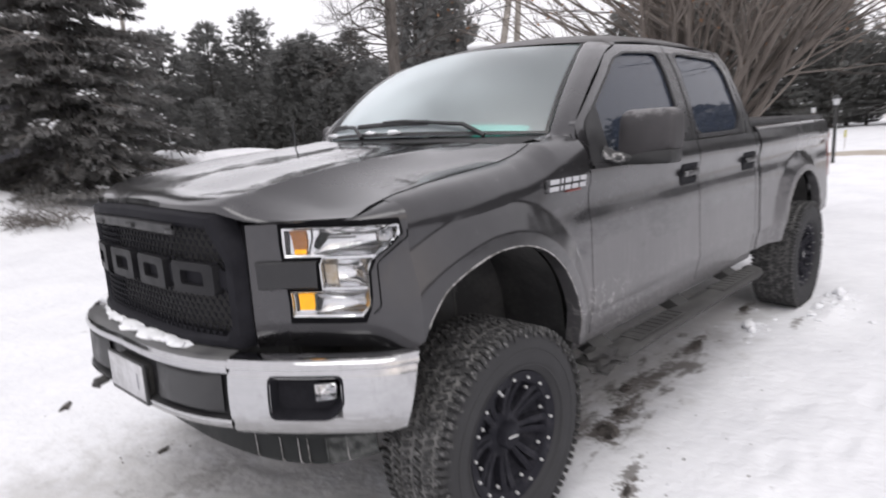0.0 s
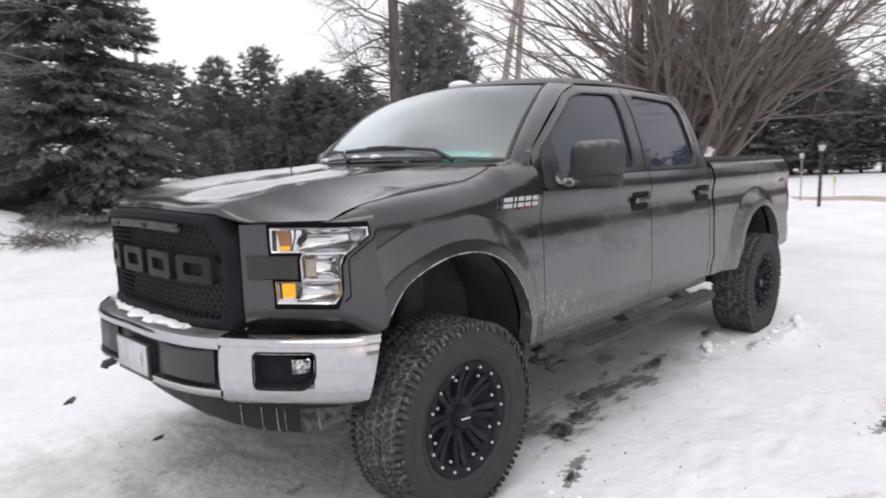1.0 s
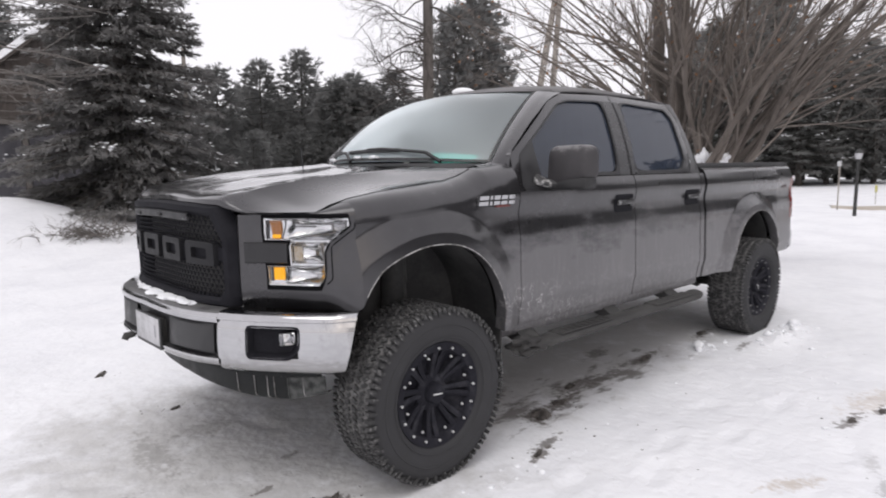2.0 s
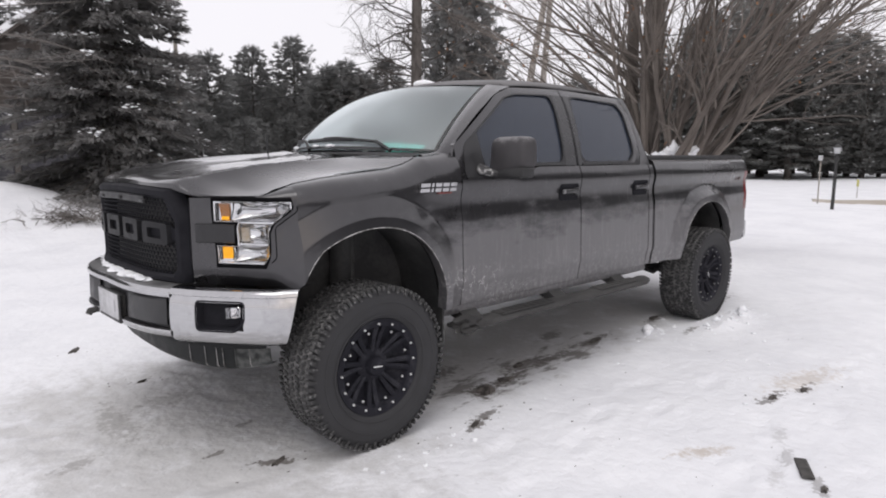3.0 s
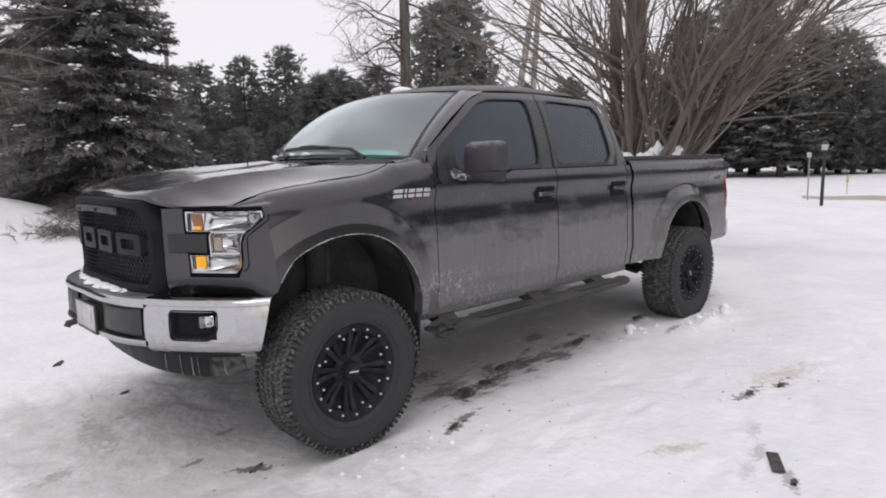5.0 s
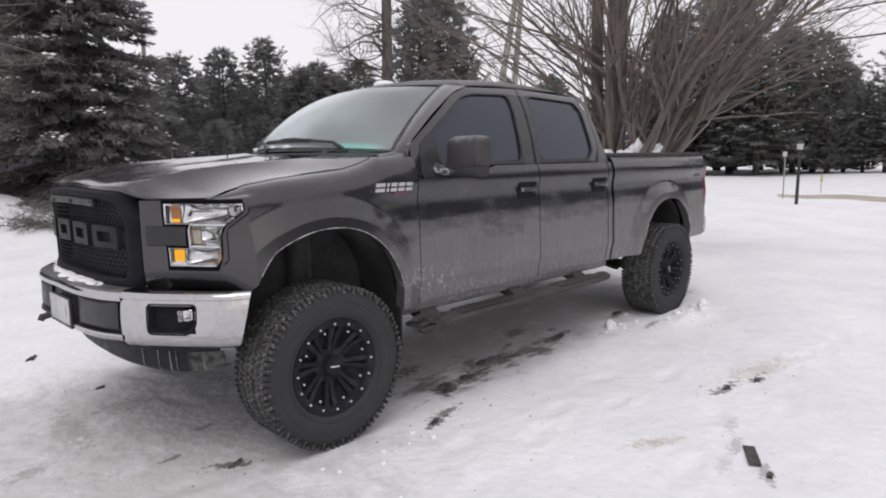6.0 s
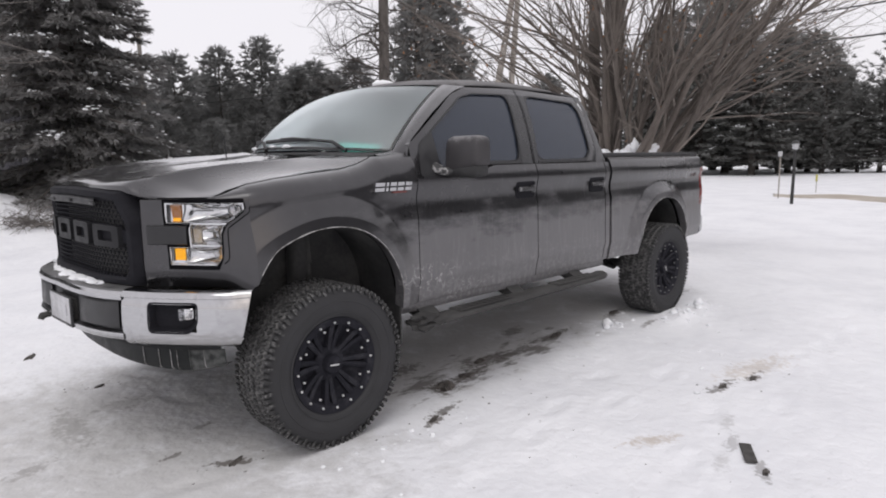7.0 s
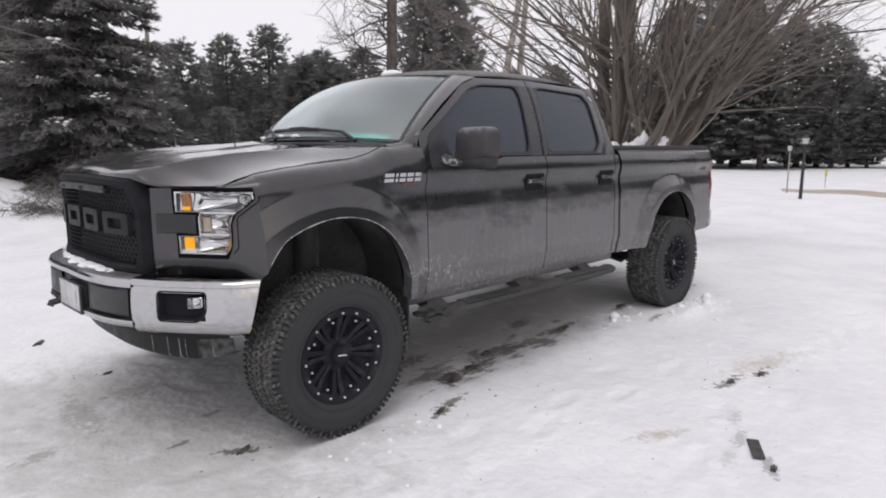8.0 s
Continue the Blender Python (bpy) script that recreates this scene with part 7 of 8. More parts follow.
def white_pine(seed, height, spread, skirt=0.8, full=0.62, needles=9, wide=0.027):
    """A soft-needled pine: whorls of limbs that sweep up at the tips, with tufts of long needles. Foot at the origin."""
    r = random.Random(seed)
    trunk, limb, leaf = Shape(), Shape(), Shape()
    trunk.tube([(0.05 * math.sin(seed + z), 0.05 * math.cos(seed * 2 + z), z) for z in spaced(-0.3, height * 0.97, 9)], [0.019 * height * (1 - i / 8.4) + 0.012 for i in range(9)], 7)

    def blade(c, d, ln, wd):
        side = d.cross(Vector((r.gauss(0, 1), r.gauss(0, 1), r.gauss(0, 1))))
        side = side.normalized() * wd if side.length > 1e-3 else Vector((wd, 0, 0))
        leaf.add([c - side * 0.5, c + d * ln * 0.5 + side, c + d * ln, c + d * ln * 0.5 - side], [(0, 1, 2, 3)])

    z = skirt
    while z < height - 0.12:
        f = z / height
        prof = (0.55 + 0.45 * min(f / 0.35, 1)) if f < full else max(1 - ((f - full) / (1.03 - full)) ** 1.5, 0.05)
        n = 6 if f < 0.85 else 4
        a0 = r.uniform(0, 6.28)
        for k in range(n):
            a = a0 + 2 * math.pi * (k + r.uniform(-0.3, 0.3)) / n
            ln = spread * prof * r.uniform(0.6, 1.12)
            rise = 0.05 + 0.75 * f ** 2
            pts = [Vector((math.cos(a) * ln * t, math.sin(a) * ln * t, z + ln * (rise * t + 0.22 * t ** 3 - 0.12 * math.sin(math.pi * t)))) for t in (0, 0.33, 0.66, 1.0)]
            limb.tube(pts, [0.014 * ln + 0.008, 0.010 * ln + 0.006, 0.006 * ln + 0.005, 0.006], 4, caps=False)
            tufts = max(int(ln * 3.6), 3)
            for i in range(tufts):
                t = 0.28 + 0.72 * (i + r.random()) / tufts
                j = min(int(t * 3), 2)
                c = pts[j].lerp(pts[j + 1], t * 3 - j)
                w = ln * 0.34 * (1.15 - t)
                c = c + Vector((-math.sin(a), math.cos(a), 0)) * r.uniform(-w, w) + Vector((0, 0, r.uniform(-0.06, 0.10)))
                ax = Vector((math.cos(a) * 0.7, math.sin(a) * 0.7, 0.55 + 0.4 * f)).normalized()
                for _ in range(needles):
                    blade(c, (ax + Vector((r.gauss(0, 0.5), r.gauss(0, 0.5), r.gauss(0, 0.42)))).normalized(), r.uniform(0.28, 0.48), wide)
            # shaded inner sprays close the crown
            for i in range(5):
                t = r.uniform(0.1, 0.75)
                c = pts[0].lerp(pts[3], t) + Vector((r.gauss(0, 0.15), r.gauss(0, 0.15), r.uniform(-0.2, 0.1)))
                blade(c, Vector((math.cos(a + r.gauss(0, 0.7)), math.sin(a + r.gauss(0, 0.7)), r.uniform(-0.3, 0.3))).normalized(), r.uniform(0.5, 0.8), 0.14)
        z += 0.40 * r.uniform(0.8, 1.2) * (1 if f < 0.8 else 0.8)
    for _ in range(16):
        blade(Vector((0, 0, height - 0.1)), Vector((r.gauss(0, 0.45), r.gauss(0, 0.45), 1)).normalized(), r.uniform(0.3, 0.5), 0.04)
    return trunk, limb, leaf, Shape()


def conifer_thing(name, label, shapes, needle, at, group="", turn=0.0):
    trunk, limb, leaf, snow = shapes
    t = thing(name, label, "tree", group)
    part("trunk", trunk, DARKBARK, t)
    tagged(part("limb_mass", limb, DEADTWIG, t, "thin grey limbs", 0), kind="stuff")
    tagged(part("foliage", leaf, needle, t, smooth=0), kind="stuff")
    if snow.v:
        tagged(part("branch_snow", snow, SNOWCLUMP, t, "clumps of snow on the boughs", 60), kind="stuff")
    t.matrix_world = Matrix.Translation(at) @ Matrix.Rotation(turn, 4, "Z")
    return t


sx, sy = bearing(74.8, 20.5)
conifer_thing("spruce_tree", "large dark spruce with drooping boughs and snow clumps", conifer(3, 12.0, 3.45, 0.30, 15, 0.30, 0.15, 0.20, 4.6, skirt=0.3), NEEDLE, (sx, sy, ground_z(sx, sy)))

pine_a = conifer_thing("pine_tree", "tall dark green pine in the tree line", white_pine(21, 8.5, 2.0), PINE, (*bearing(67.3, 47), 0.3), "pine tree line")
pine_b = conifer_thing("pine_tree", "tall dark green pine in the tree line", white_pine(35, 7.6, 2.2, 0.5, 0.55), PINE, (*bearing(57.4, 46), 0.3), "pine tree line")
pine_c = conifer_thing("pine_tree", "tall dark green pine in the tree line", white_pine(57, 10.0, 2.1, 1.0, 0.66), PINE, (*bearing(60.3, 49), 0.3), "pine tree line")
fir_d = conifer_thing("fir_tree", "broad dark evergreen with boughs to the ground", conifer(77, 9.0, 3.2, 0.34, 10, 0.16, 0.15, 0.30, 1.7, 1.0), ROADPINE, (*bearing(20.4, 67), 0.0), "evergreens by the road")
kinds = [pine_a, pine_b, pine_c]
far_pine = conifer_thing("pine_tree", "dark green pine deep in the tree line", white_pine(44, 9.0, 2.2, 1.0, 0.6, 4, 0.06), PINE, (*bearing(62, 66), 0.0), "pine tree line")
px, py = bearing(63.7, 49)
o = copy_thing(pine_c, Matrix.Translation((px, py, 0.2)) @ Matrix.Rotation(2.2, 4, "Z"))
o.scale = (0.95, 0.95, 0.935)
for a_, d, sc_ in ((97.0, 48, 1.5), (94.0, 46, 1.6), (91.5, 48, 1.45), (88.6, 46, 1.6), (85.8, 48, 1.5), (83.0, 46, 1.4), (57.6, 46, 0.86), (55.9, 47, 0.84), (54.2, 46, 0.86), (52.4, 48, 0.86)):
    px, py = bearing(a_, d)
    o = copy_thing(pine_a if d == 46 else pine_c, Matrix.Translation((px, py, ground_z(px, py))) @ Matrix.Rotation(a_ * 2, 4, "Z"))
    o.scale = (sc_ * 1.25, sc_ * 1.25, sc_)
for a_, d, sc_ in ((47.0, 37, 1.35), (45.2, 39, 1.5), (43.6, 41, 1.15)):
    px, py = bearing(a_, d)
    o = copy_thing(pine_b, Matrix.Translation((px, py, ground_z(px, py))) @ Matrix.Rotation(a_, 4, "Z"))
    o.scale = (sc_ * 0.85, sc_ * 0.85, sc_)
tr = random.Random(4)
a = 88.0
k = 0
while a > 33:
    for row, (d0, d1, sc0) in enumerate(((40, 46, 0.56), (50, 58, 0.80), (62, 72, 0.98))):
        d = tr.uniform(d0, d1)
        px, py = bearing(a + tr.uniform(-0.9, 0.9), d)
        sc_ = sc0 * tr.uniform(0.85, 1.12)
        o = copy_thing(kinds[tr.randrange(3)] if row < 2 else far_pine, Matrix.Translation((px, py, ground_z(px, py) - 0.1)) @ Matrix.Rotation(tr.uniform(0, 6.28), 4, "Z"))
        o.scale = (sc_ * tr.uniform(1.0, 1.3), sc_ * tr.uniform(1.0, 1.3), sc_)
    a -= 1.9
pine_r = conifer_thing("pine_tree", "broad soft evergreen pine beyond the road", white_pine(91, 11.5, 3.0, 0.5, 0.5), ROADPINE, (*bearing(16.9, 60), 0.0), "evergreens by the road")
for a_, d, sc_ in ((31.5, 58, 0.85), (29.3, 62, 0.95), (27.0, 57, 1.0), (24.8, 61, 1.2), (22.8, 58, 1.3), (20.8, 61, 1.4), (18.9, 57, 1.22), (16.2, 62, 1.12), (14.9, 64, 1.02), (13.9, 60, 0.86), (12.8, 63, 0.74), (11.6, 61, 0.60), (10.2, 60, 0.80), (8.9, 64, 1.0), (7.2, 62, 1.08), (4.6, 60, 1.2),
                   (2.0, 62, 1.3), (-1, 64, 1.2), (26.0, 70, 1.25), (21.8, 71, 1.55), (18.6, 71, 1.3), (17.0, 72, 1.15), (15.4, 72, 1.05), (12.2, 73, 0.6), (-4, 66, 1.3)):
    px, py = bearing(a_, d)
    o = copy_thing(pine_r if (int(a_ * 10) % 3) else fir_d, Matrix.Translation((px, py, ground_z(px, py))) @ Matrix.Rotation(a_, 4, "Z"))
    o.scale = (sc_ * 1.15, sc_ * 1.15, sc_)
# unseen trees added behind the camera for dark reflections in the paint
a = 96.0
while a < 358:
    if 122 < a < 262:
        a = 262.0
    for d0, d1, sc0 in ((48, 58, 0.95), (60, 72, 1.2)):
        px, py = bearing(a + tr.uniform(-1.5, 1.5), tr.uniform(d0, d1))
        o = copy_thing(far_pine, Matrix.Translation((px, py, ground_z(px, py) - 0.1)) @ Matrix.Rotation(tr.uniform(0, 6.28), 4, "Z"))
        sc_ = sc0 * tr.uniform(0.9, 1.2)
        o.scale = (sc_ * 1.9, sc_ * 1.9, sc_ * (1.5 if a > 280 else 1.2))
    a += 7.0


def branching(shape, p, d, length, r, depth, rng, up=0.15, kink=0.25, kids=(3, 5), tips=None, sides=6, shrink=0.62):
    """A limb that wanders, tapers and carries smaller ones."""
    pts, rad = [Vector(p)], [r]
    n = 6 if depth > 1 else 4
    d = Vector(d).normalized()
    for i in range(n):
        d = (d + Vector((rng.gauss(0, kink), rng.gauss(0, kink), rng.gauss(0, kink) + up)) * 0.45).normalized()
        pts.append(pts[-1] + d * length / n)
        rad.append(r * (1 - 0.75 * (i + 1) / n) if depth > 0 else r * (1 - 0.85 * (i + 1) / n))
    shape.tube(pts, rad, sides if depth > 1 else (4 if depth else 3), caps=False)
    if depth <= 0:
        if tips is not None and rng.random() < 0.15:
            tips.append(pts[-1])
        return
    for k in range(rng.randint(*kids)):
        t = rng.uniform(0.3, 0.98)
        j = min(int(t * n), n - 1)
        q = pts[j].lerp(pts[j + 1], t * n - j)
        dd = (pts[j + 1] - pts[j]).normalized()
        side = Vector((rng.gauss(0, 1), rng.gauss(0, 1), rng.gauss(0.1, 0.6))).normalized()
        branching(shape, q, dd * 0.75 + side * 0.7, length * shrink * rng.uniform(0.6, 1.1) * (1.15 - 0.5 * t), rad[j] * 0.55, depth - 1, rng, up * 0.6, kink, kids, tips, sides, shrink)


# tall bare tree behind the cab
DARKTWIG = mat("dark_dead_twig", (0.085, 0.074, 0.066), (0.05, 0.043, 0.04), 3, (0.85, 0.95), per_island=0.3)
TRUNKBARK = mat("dark_grey_bark", (0.13, 0.115, 0.105), (0.07, 0.062, 0.056), 6, (0.85, 0.95), bump=0.012, bscale=22, stretch=(1, 1, 0.3))
rng = random.Random(8)
bx_, by_ = bearing(49.7, 22.5)
bare = thing("bare_tree", "tall bare deciduous tree with grey-brown bark", "tree", "bare trees")
tk = Shape()
tk.tube([(0, 0, -0.3), (0.02, 0, 2), (-0.04, 0.02, 4), (0.03, 0.03, 6.5), (0, 0, 9), (0.1, 0, 12)], [0.25, 0.215, 0.195, 0.175, 0.14, 0.06], 10)
part("trunk", tk, TRUNKBARK, bare)
br = Shape()
view_side = Vector((-math.sin(radians(49.7)), math.cos(radians(49.7)), 0))
for k in range(58):
    z = rng.uniform(3.4, 9.8)
    s_ = rng.choice((1, 1, 1, -1))
    d = view_side * s_ * rng.uniform(0.6, 1) + Vector((rng.gauss(0, 0.5), rng.gauss(0, 0.5), rng.uniform(-0.1, 0.45)))
    branching(br, (0, 0, z), d, rng.uniform(1.6, 3.4), rng.uniform(0.02, 0.042), 3, rng, 0.04, 0.7, (4, 6), None, 5, 0.58)
tagged(part("branch_mass", br, DARKTWIG, bare, smooth=0), kind="stuff")
bare.location = (bx_, by_, ground_z(bx_, by_))

# many-stemmed shrub tree behind the bed, snow caught in its fork
mx_, my_ = bearing(28.6, 10.6)
shrub = thing("multi_stem_tree", "bare many-stemmed tree fanning out from one fork", "tree", "bare trees")
st_, tw, tips = Shape(), Shape(), []
rng = random.Random(19)
right = Vector((math.sin(radians(28.6)), -math.cos(radians(28.6)), 0))
away = Vector((math.cos(radians(28.6)), math.sin(radians(28.6)), 0))
st_.tube([(0, 0, -0.2), (0.0, 0, 0.6), (0, 0, 1.2)], [0.42, 0.36, 0.40], 12)
st_.tube([away * 0.3 - right * 0.25, away * 0.3 - right * 0.27 + Vector((0, 0, 3)), away * 0.3 - right * 0.2 + Vector((0, 0, 7))], [0.17, 0.15, 0.11], 10)
st_.tube([away * 0.5 - right * 0.52, away * 0.5 - right * 0.56 + Vector((0, 0, 3)), away * 0.5 - right * 0.58 + Vector((0, 0, 7))], [0.11, 0.10, 0.08], 9)
def wander(p, d, ln, r0, lean, n=9, wob=0.11):
    pts, rad, dd = [p], [r0], d.normalized()
    for i in range(n):
        dd = (dd + Vector((rng.gauss(0, wob), rng.gauss(0, wob), 0.004)) + right * max(lean, -0.25) * 0.040).normalized()
        pts.append(pts[-1] + dd * ln / n)
        rad.append(r0 * (1 - 0.72 * (i + 1) / n))
    return pts, rad


for k in range(36):
    f = (k + rng.random()) / 36
    lean = min(-0.35 + 1.35 * f ** 1.15 + rng.gauss(0, 0.16), 1.05)
    base = right * (-0.34 + 0.56 * f + rng.gauss(0, 0.06)) + away * rng.gauss(0, 0.20) + Vector((0, 0, rng.uniform(0.6, 1.15)))
    d = right * lean * 0.50 + away * rng.gauss(0, 0.20) + Vector((0, 0, 1.2 - 0.22 * max(lean, 0)))
    r0 = rng.choice((0.018, 0.024, 0.030, 0.040, 0.052, 0.066))
    pts, rad = wander(base, d, rng.uniform(2.6, 4.4) + 0.9 * max(lean, 0), r0, lean)
    stem = part("stem", Shape().tube(pts, rad, 6, caps=False), BARK, shrub, smooth=60)
    for q in range(2):
        j = rng.randint(3, 7)
        dv = (pts[j + 1] - pts[j]).normalized() + right * rng.gauss(0.0, 0.22) + away * rng.gauss(0, 0.25) + Vector((0, 0, rng.gauss(0.05, 0.15)))
        p2, r2 = wander(pts[j], dv, rng.uniform(1.6, 2.8), rad[j] * 0.62, min(lean + rng.gauss(0, 0.3), 1.2), 7, 0.11)
        part("fork", Shape().tube(p2, r2, 5, caps=False), BARK, stem, smooth=60)
        for _ in range(4):
            i = rng.randint(2, 6)
            side = Vector((rng.gauss(0, 1), rng.gauss(0, 1), rng.gauss(0.2, 0.5))).normalized()
            branching(tw, p2[i], (p2[i + 1] - p2[i]).normalized() * 1.0 + side * 0.85, rng.uniform(0.5, 1.2), max(r2[i] * 0.5, 0.006), 2, rng, 0.04, 0.2, (2, 4), tips, 4)
    for q in range(5):
        j = rng.randint(3, 8)
        side = Vector((rng.gauss(0, 1), rng.gauss(0, 1), rng.gauss(0.2, 0.5))).normalized()
        branching(tw, pts[j], (pts[j + 1] - pts[j]).normalized() * 1.0 + side * 0.85, rng.uniform(0.6, 1.5), rad[j] * 0.5, 2, rng, 0.05, 0.2, (2, 4), tips, 4)
# long thin limbs that reach over the cab side
for k in range(24):
    p = right * rng.uniform(-0.6, -0.3) + away * rng.gauss(0.2, 0.3) + Vector((0, 0, rng.uniform(1.2, 3.2)))
    branching(tw, p, -right * rng.uniform(0.7, 1.2) + away * rng.gauss(0, 0.3) + Vector((0, 0, rng.uniform(0.3, 0.9))), rng.uniform(2.2, 3.6), rng.uniform(0.016, 0.03), 3, rng, 0.05, 0.16, (3, 5), tips, 4, 0.5)
# fine limbs that sweep out over the bed
for k in range(18):
    p = right * rng.uniform(0.5, 1.2) + away * rng.gauss(0.1, 0.3) + Vector((0, 0, rng.uniform(2.0, 3.2)))
    branching(tw, p, right * rng.uniform(0.8, 1.1) + away * rng.gauss(0, 0.25) + Vector((0, 0, rng.uniform(0.25, 0.75))), rng.uniform(2.2, 3.3), rng.uniform(0.011, 0.02), 3, rng, 0.0, 0.16, (3, 5), tips, 4, 0.5)
part("stool", st_, BARK, shrub, smooth=60)
tagged(part("twig_mass", tw, TWIG, shrub, smooth=0), kind="stuff")
lv = Shape()
for p in tips[:700]:
    q = Vector((rng.gauss(0, 1), rng.gauss(0, 1), rng.gauss(0, 1))).normalized() * 0.03
    w = q.cross(Vector((0.3, 0.5, 1))).normalized() * 0.018
    lv.add([p, p + q + w, p + q * 2, p + q - w], [(0, 1, 2, 3)])
tagged(part("dead_foliage", lv, DEADLEAF, shrub, "a few dry brown leaves", 0), kind="stuff")
fl = Shape()
for p in tips[700:960]:
    fl.lump(p, rng.uniform(0.008, 0.017), (1.5, 1, 0.6), 0.8, 3, 1)
tagged(part("snow_fleck_mass", fl, SNOWCLUMP, shrub, "flecks of snow caught on twigs", 60), kind="stuff")
fs = Shape()
for k in range(11):
    fs.lump(right * (-0.52 + 0.095 * k) + away * rng.gauss(-0.42, 0.06) + Vector((0, 0, 1.44 + rng.uniform(0, 0.24))), rng.uniform(0.07, 0.13), (1.1, 0.8, 0.7), 0.7, k)
for k in range(4):
    fs.lump(right * (0.02 + 0.09 * k) + away * -0.40 + Vector((0, 0, 1.60 + 0.07 * (k % 2))), 0.09, (0.7, 0.7, 1.2), 0.8, k + 30)
part("fork_snow", fs, SNOWCLUMP, shrub, "snow caught between the stems", 60)
shrub.location = (mx_, my_, ground_z(mx_, my_))

# ---- poles, wires, lamp post, markers ----
def utility_pole(at, lean, h, r, arm=True):
    p = thing("utility_pole", "weathered wooden utility pole", "utility pole", "utility poles")
    part("shaft", Shape().tube([(0, 0, -0.5), (lean * 0.5, 0, h * 0.5), (lean, 0, h)], [r, r * 0.85, r * 0.7], 10), POLEWOOD, p)
    if arm:
        part("crossarm", Shape().box((lean - 0.06, -1.1, h - 0.6), (lean + 0.06, 1.1, h - 0.48), 0.01), POLEWOOD, p)
    for y in (-1.0, -0.5, 0.5, 1.0) if arm else ():
        part("insulator", Shape().revolve([(0.0, 0.13), (0.03, 0.12), (0.05, 0.06), (0.03, 0.0), (0.0, 0.0)], (lean, y, h - 0.48), "z", 8), FROST, p)
    p.location = (*at, 0)
    return p


utility_pole(bearing(41.4, 33.8), 3.2, 11.8, 0.21)
utility_pole(bearing(39.3, 34.6), 1.46, 11.8, 0.19)
utility_pole(bearing(69.6, 52), 0.0, 11.0, 0.20, False)
for k, (b0, d0, z0, b1, d1, z1) in enumerate([(71.7, 56, 6.7, 39.0, 34, 8.6), (71.7, 56, 7.2, 39.0, 34, 7.5), (71.7, 56, 5.9, 39.0, 34, 6.9), (48.3, 44, 8.2, 38.8, 34, 8.1), (38.8, 34, 8.1, 8.0, 16, 4.6), (38.3, 34, 7.4, 8.0, 16, 3.95)]):
    p, q = Vector((*bearing(b0, d0), z0)), Vector((*bearing(b1, d1), z1))
    pts = [p.lerp(q, t) - Vector((0, 0, 4 * 0.5 * t * (1 - t))) for t in spaced(0, 1, 16)]
    solid("overhead_wire", Shape().tube(pts, 0.020, 5), WIRE, "dark overhead wire strung between poles", "wire", "overhead wires")
lx, ly = 18.56, 1.97
post = thing("lamp_post", "black garden lamp post standing in snow", "lamp post", "", (lx, ly, ground_z(lx, ly)))
part("pole", Shape().tube([(0, 0, -0.2), (0.05, 0, 0.8), (0.09, 0, 1.55)], [0.05, 0.045, 0.04], 10), BLACKPAINT, post)
lant = part("lantern", Shape().revolve([(0.045, 1.55), (0.07, 1.565), (0.072, 1.59), (0.04, 1.592), (0.04, 1.76), (0.118, 1.762), (0.06, 1.84), (0.02, 1.86), (0.0, 1.89)], (0.09, 0, 0), "z", 8), BLACKPAINT, post)
part("lamp_glass", Shape().revolve([(0.066, 1.593), (0.104, 1.758)], (0.09, 0, 0), "z", 8), FROST, lant, "frosted lantern glass")
sx_, sy_ = 21.4, 3.2
stake = thing("marker_stake", "grey driveway marker stake with a cap", "marker stake", "driveway markers", (sx_, sy_, ground_z(sx_, sy_)))
part("rod", Shape().tube([(0, 0, -0.2), (0.03, 0, 1.5)], 0.022, 8), POLEWOOD, stake)
part("cap", Shape().box((-0.04, -0.04, 1.42), (0.10, 0.06, 1.58), 0.01), FROST, stake)
wx_, wy_ = 6.05, 16.0
ws_ = thing("marker_stake", "white snow-capped marker stake at the lawn's edge", "marker stake", "driveway markers", (wx_, wy_, ground_z(wx_, wy_)))
part("rod", Shape().tube([(0, 0, -0.2), (0.01, 0, 0.78)], 0.02, 6), FROST, ws_)
part("cap", Shape().lump((0.01, 0, 0.80), 0.055, (1.4, 1.4, 1.0), 0.4, 2), SNOWCLUMP, ws_, "cap of snow")
yx, yy = bearing(14.2, 29)
ys_ = thing("marker_stake", "thin snow marker with a yellow tip", "marker stake", "driveway markers", (yx, yy, ground_z(yx, yy)))
part("rod", Shape().tube([(0, 0, -0.2), (0, 0, 0.6)], 0.014, 6), POLEWOOD, ys_)
part("tip", Shape().box((-0.035, -0.035, 0.45), (0.035, 0.035, 0.72), 0.01), YELLOW, ys_, "yellow reflective tip")

# ---- barn behind the spruce ----
barn = thing("barn", "dark weathered wooden barn with a snow-covered roof", "barn")
XL, XA, XR, D = -0.6, 4.6, 6.8, 9.0          # eave, ridge and low side across the gable
ZL, ZA, ZR = 3.5, 8.06, 5.9
OLDBOARD = mat("old_board", (0.12, 0.108, 0.10), (0.08, 0.072, 0.066), 3, (0.8, 0.95), bump=0.003, bscale=30)
GREYWOOD = mat("blue_grey_door", (0.06, 0.058, 0.066), (0.04, 0.039, 0.045), 3, (0.8, 0.95), bump=0.003, bscale=30, stretch=(1, 1, 0.15))


def gable_z(x):
    return ZL + (ZA - ZL) * (x - XL) / (XA - XL) if x < XA else ZA + (ZR - ZA) * (x - XA) / (XR - XA)


wall = Shape()
wall.prism([(XL, 0, -0.5), (XR, 0, -0.5), (XR, 0, ZR), (XA, 0, ZA), (XL, 0, ZL)], (0, 0.2, 0))
wall.box((XL, 0.2, -0.5), (XL + 0.2, D, ZL)).box((XR - 0.2, 0.2, -0.5), (XR, D, ZR))
bw_ = part("wall", wall, BARN, barn)
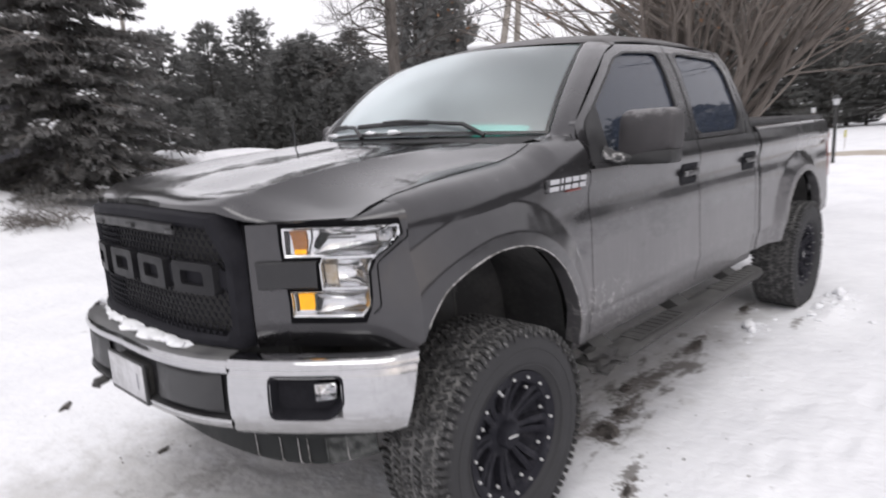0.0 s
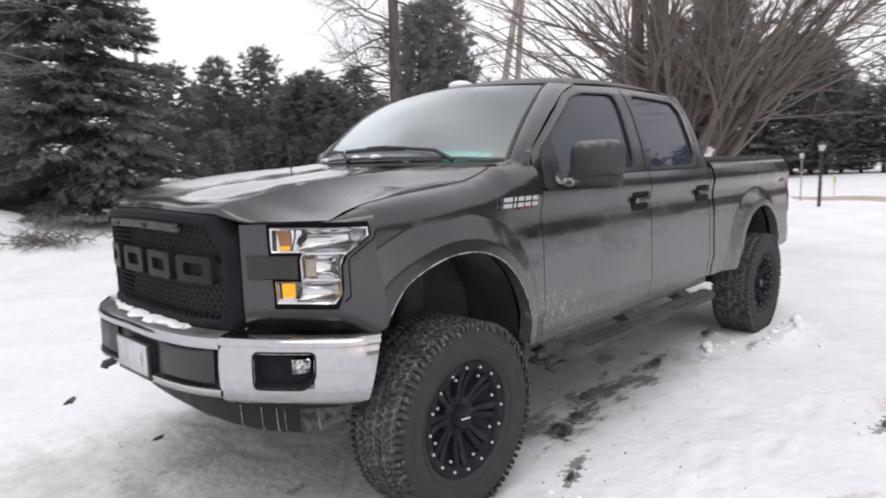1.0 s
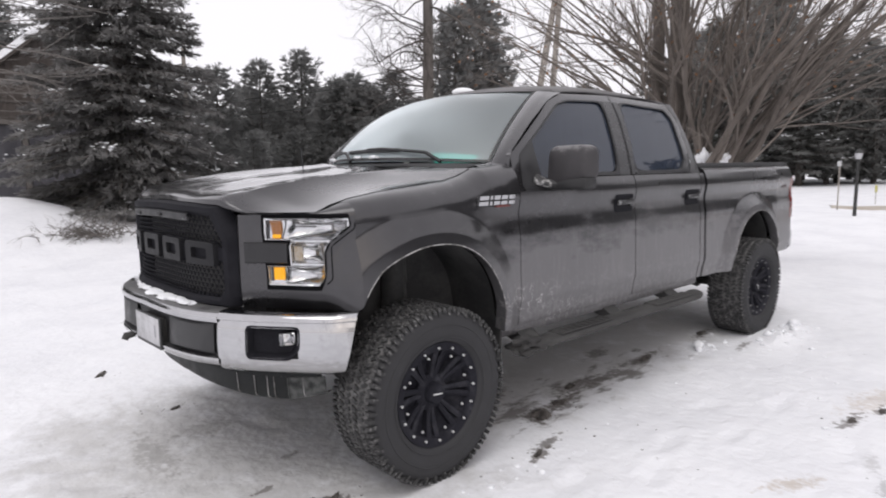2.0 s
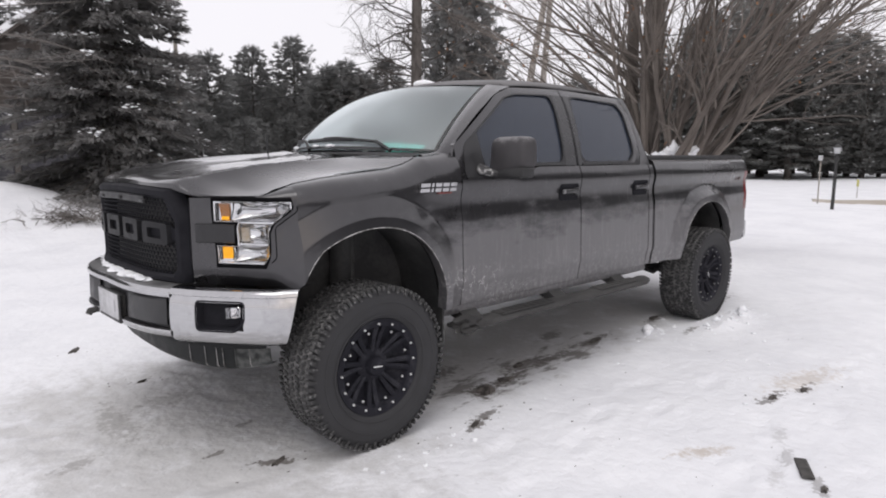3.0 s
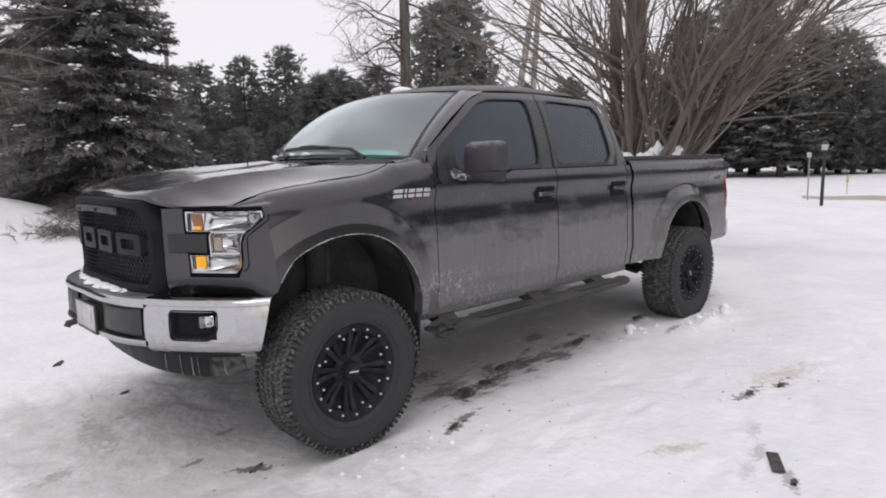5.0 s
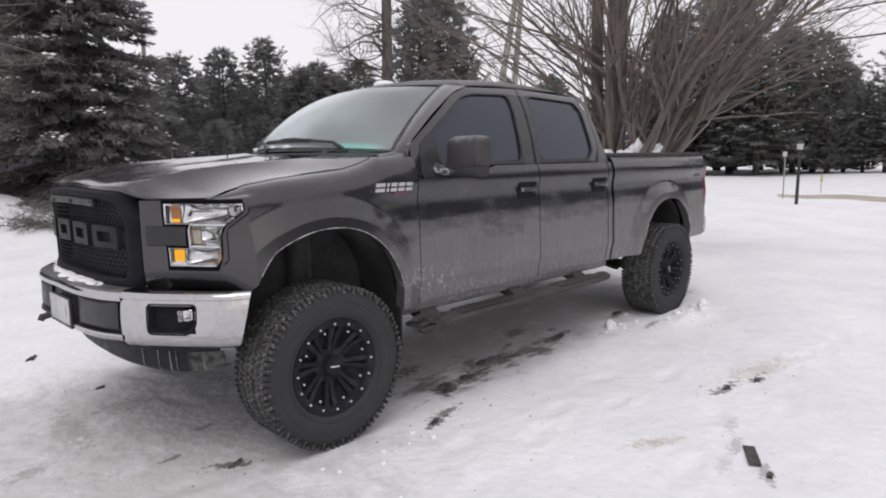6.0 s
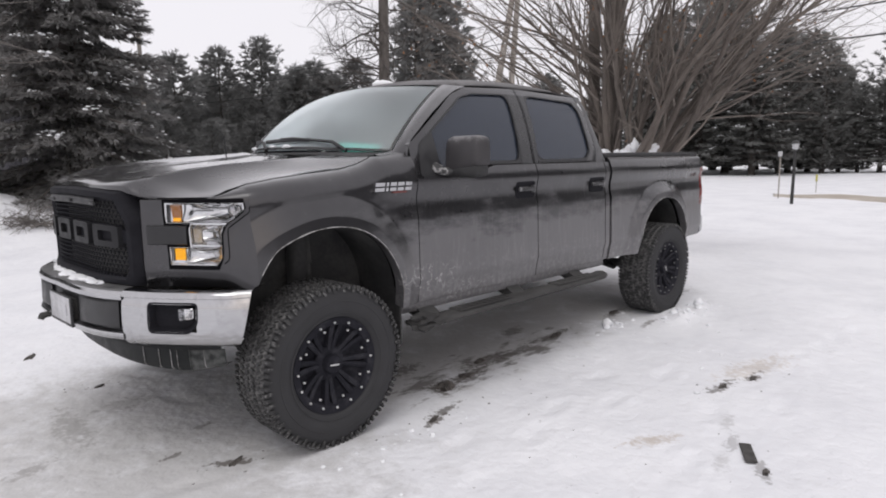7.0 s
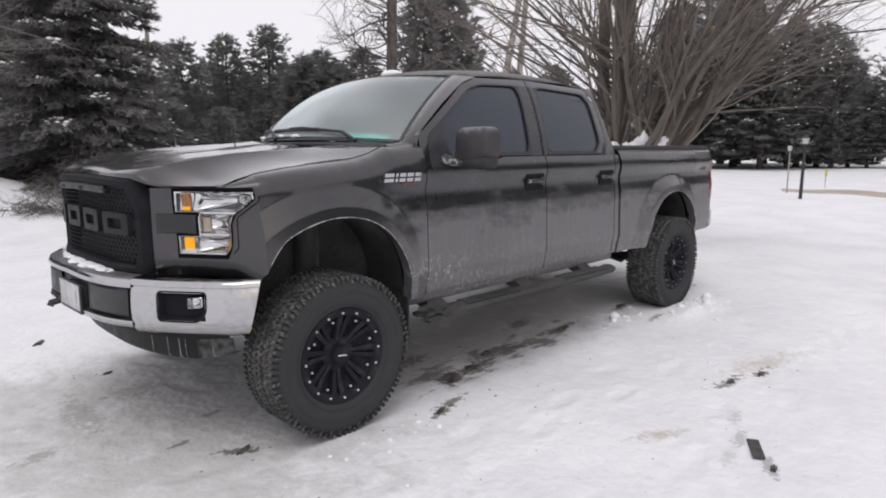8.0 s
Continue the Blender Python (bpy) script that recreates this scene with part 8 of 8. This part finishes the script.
for x0, x1 in ((XA, XL - 0.6), (XA, XR + 0.6)):
    z0, z1 = ZA, (ZL - 0.6 * (ZA - ZL) / (XA - XL) if x1 < x0 else ZR - 0.6 * (ZA - ZR) / (XR - XA))
    r_ = part("roof", Shape().prism([(x0, -0.6, z0 + 0.02), (x1, -0.6, z1 + 0.02), (x1, -0.6, z1 + 0.16), (x0, -0.6, z0 + 0.16)], (0, D + 0.8, 0)), BARN, barn)
    part("roof_snow", Shape().prism([(x0, -0.62, z0 + 0.165), (x1, -0.62, z1 + 0.165), (x1, -0.58, z1 + 0.40), (x0, -0.58, z0 + 0.48)], (0, D + 0.7, 0)), SNOWCLUMP, r_, "thick snow on the roof")
plank = Shape().box((-0.11, -0.03, 0), (0.11, 0.0, 1.0)).mesh("plank", 0)
for k in range(31):
    x = XL + 0.12 + k * 0.234
    o = part("plank", plank, BARN, bw_)
    o.matrix_local = Matrix.Translation((x, -0.002, 3.78)) @ Matrix.Diagonal((1, 1, max(gable_z(x) - 3.85, 0.1), 1))
part("beam", Shape().box((XL, -0.20, 3.62), (XR, -0.035, 3.80), 0.02), OLDBOARD, barn, "worn beam over the doors")
part("lintel", Shape().box((XL, -0.12, 4.46), (XR, -0.035, 4.56), 0.01), DARKBARK, barn)
for x0, x1 in ((-0.4, 2.5), (2.75, 6.5)):
    dr = part("door", Shape().box((x0, -0.10, 0.0), (x1, -0.035, 3.6), 0.02), GREYWOOD, barn, "dark barn door")
    for x in spaced(x0, x1 - 0.15, 4):
        part("door_batten", Shape().box((x, -0.13, 0.05), (x + 0.15, -0.10, 3.5), 0.01), GREYWOOD, dr)
part("door_post", Shape().box((2.53, -0.16, 0.0), (2.72, -0.04, 3.6), 0.01), OLDBOARD, barn)
barn.location = (0.05, 25.9, ground_z(2.5, 25.9) - 0.1)

# ---- bare brush by the spruce ----
rng = random.Random(31)
GREYTWIG = mat("grey_dead_twig", (0.17, 0.155, 0.145), (0.11, 0.10, 0.092), 3, (0.85, 0.95), per_island=0.3)
x, y = bearing(89.5, 16.0)
lone = thing("bare_tree", "bare grey tree whose low limbs reach in front of the spruce", "tree", "bare trees", (x, y, ground_z(x, y)))
part("trunk", Shape().tube([(0, 0, -0.3), (0.05, 0, 2), (0.02, 0.05, 4.5), (0.1, 0, 8)], [0.16, 0.14, 0.12, 0.07], 10), TRUNKBARK, lone)
limbs = Shape()
side_ = Vector((math.sin(radians(83)), -math.cos(radians(83)), 0))
for k in range(13):
    z = 2.6 + 3.2 * (k + rng.random()) / 13
    branching(limbs, (0, 0, z), side_ * rng.uniform(0.9, 1.2) + Vector((rng.gauss(0, 0.1), rng.gauss(0, 0.25), rng.uniform(-0.05, 0.30))), rng.uniform(2.8, 4.6), rng.uniform(0.018, 0.032), 3, rng, -0.03, 0.20, (3, 5), None, 5, 0.5)
tagged(part("branch_mass", limbs, GREYTWIG, lone, smooth=0), kind="stuff")
x, y = bearing(77.7, 15.8)
tangle = thing("brush_shrub", "low rounded tangle of dead twigs under the spruce", "shrub", "bare shrubs", (x, y, ground_z(x, y)))
tw2 = Shape()
for k in range(110):
    a_ = rng.uniform(0, 6.28)
    branching(tw2, (rng.gauss(0, 0.45), rng.gauss(0, 0.35), 0.02), Vector((math.cos(a_), math.sin(a_), 0.9)), rng.uniform(0.35, 0.8), 0.012, 2, rng, -0.35, 0.35, (3, 5), None, 4)
tagged(part("twig_mass", tw2, GREYTWIG, tangle, smooth=0), kind="stuff")
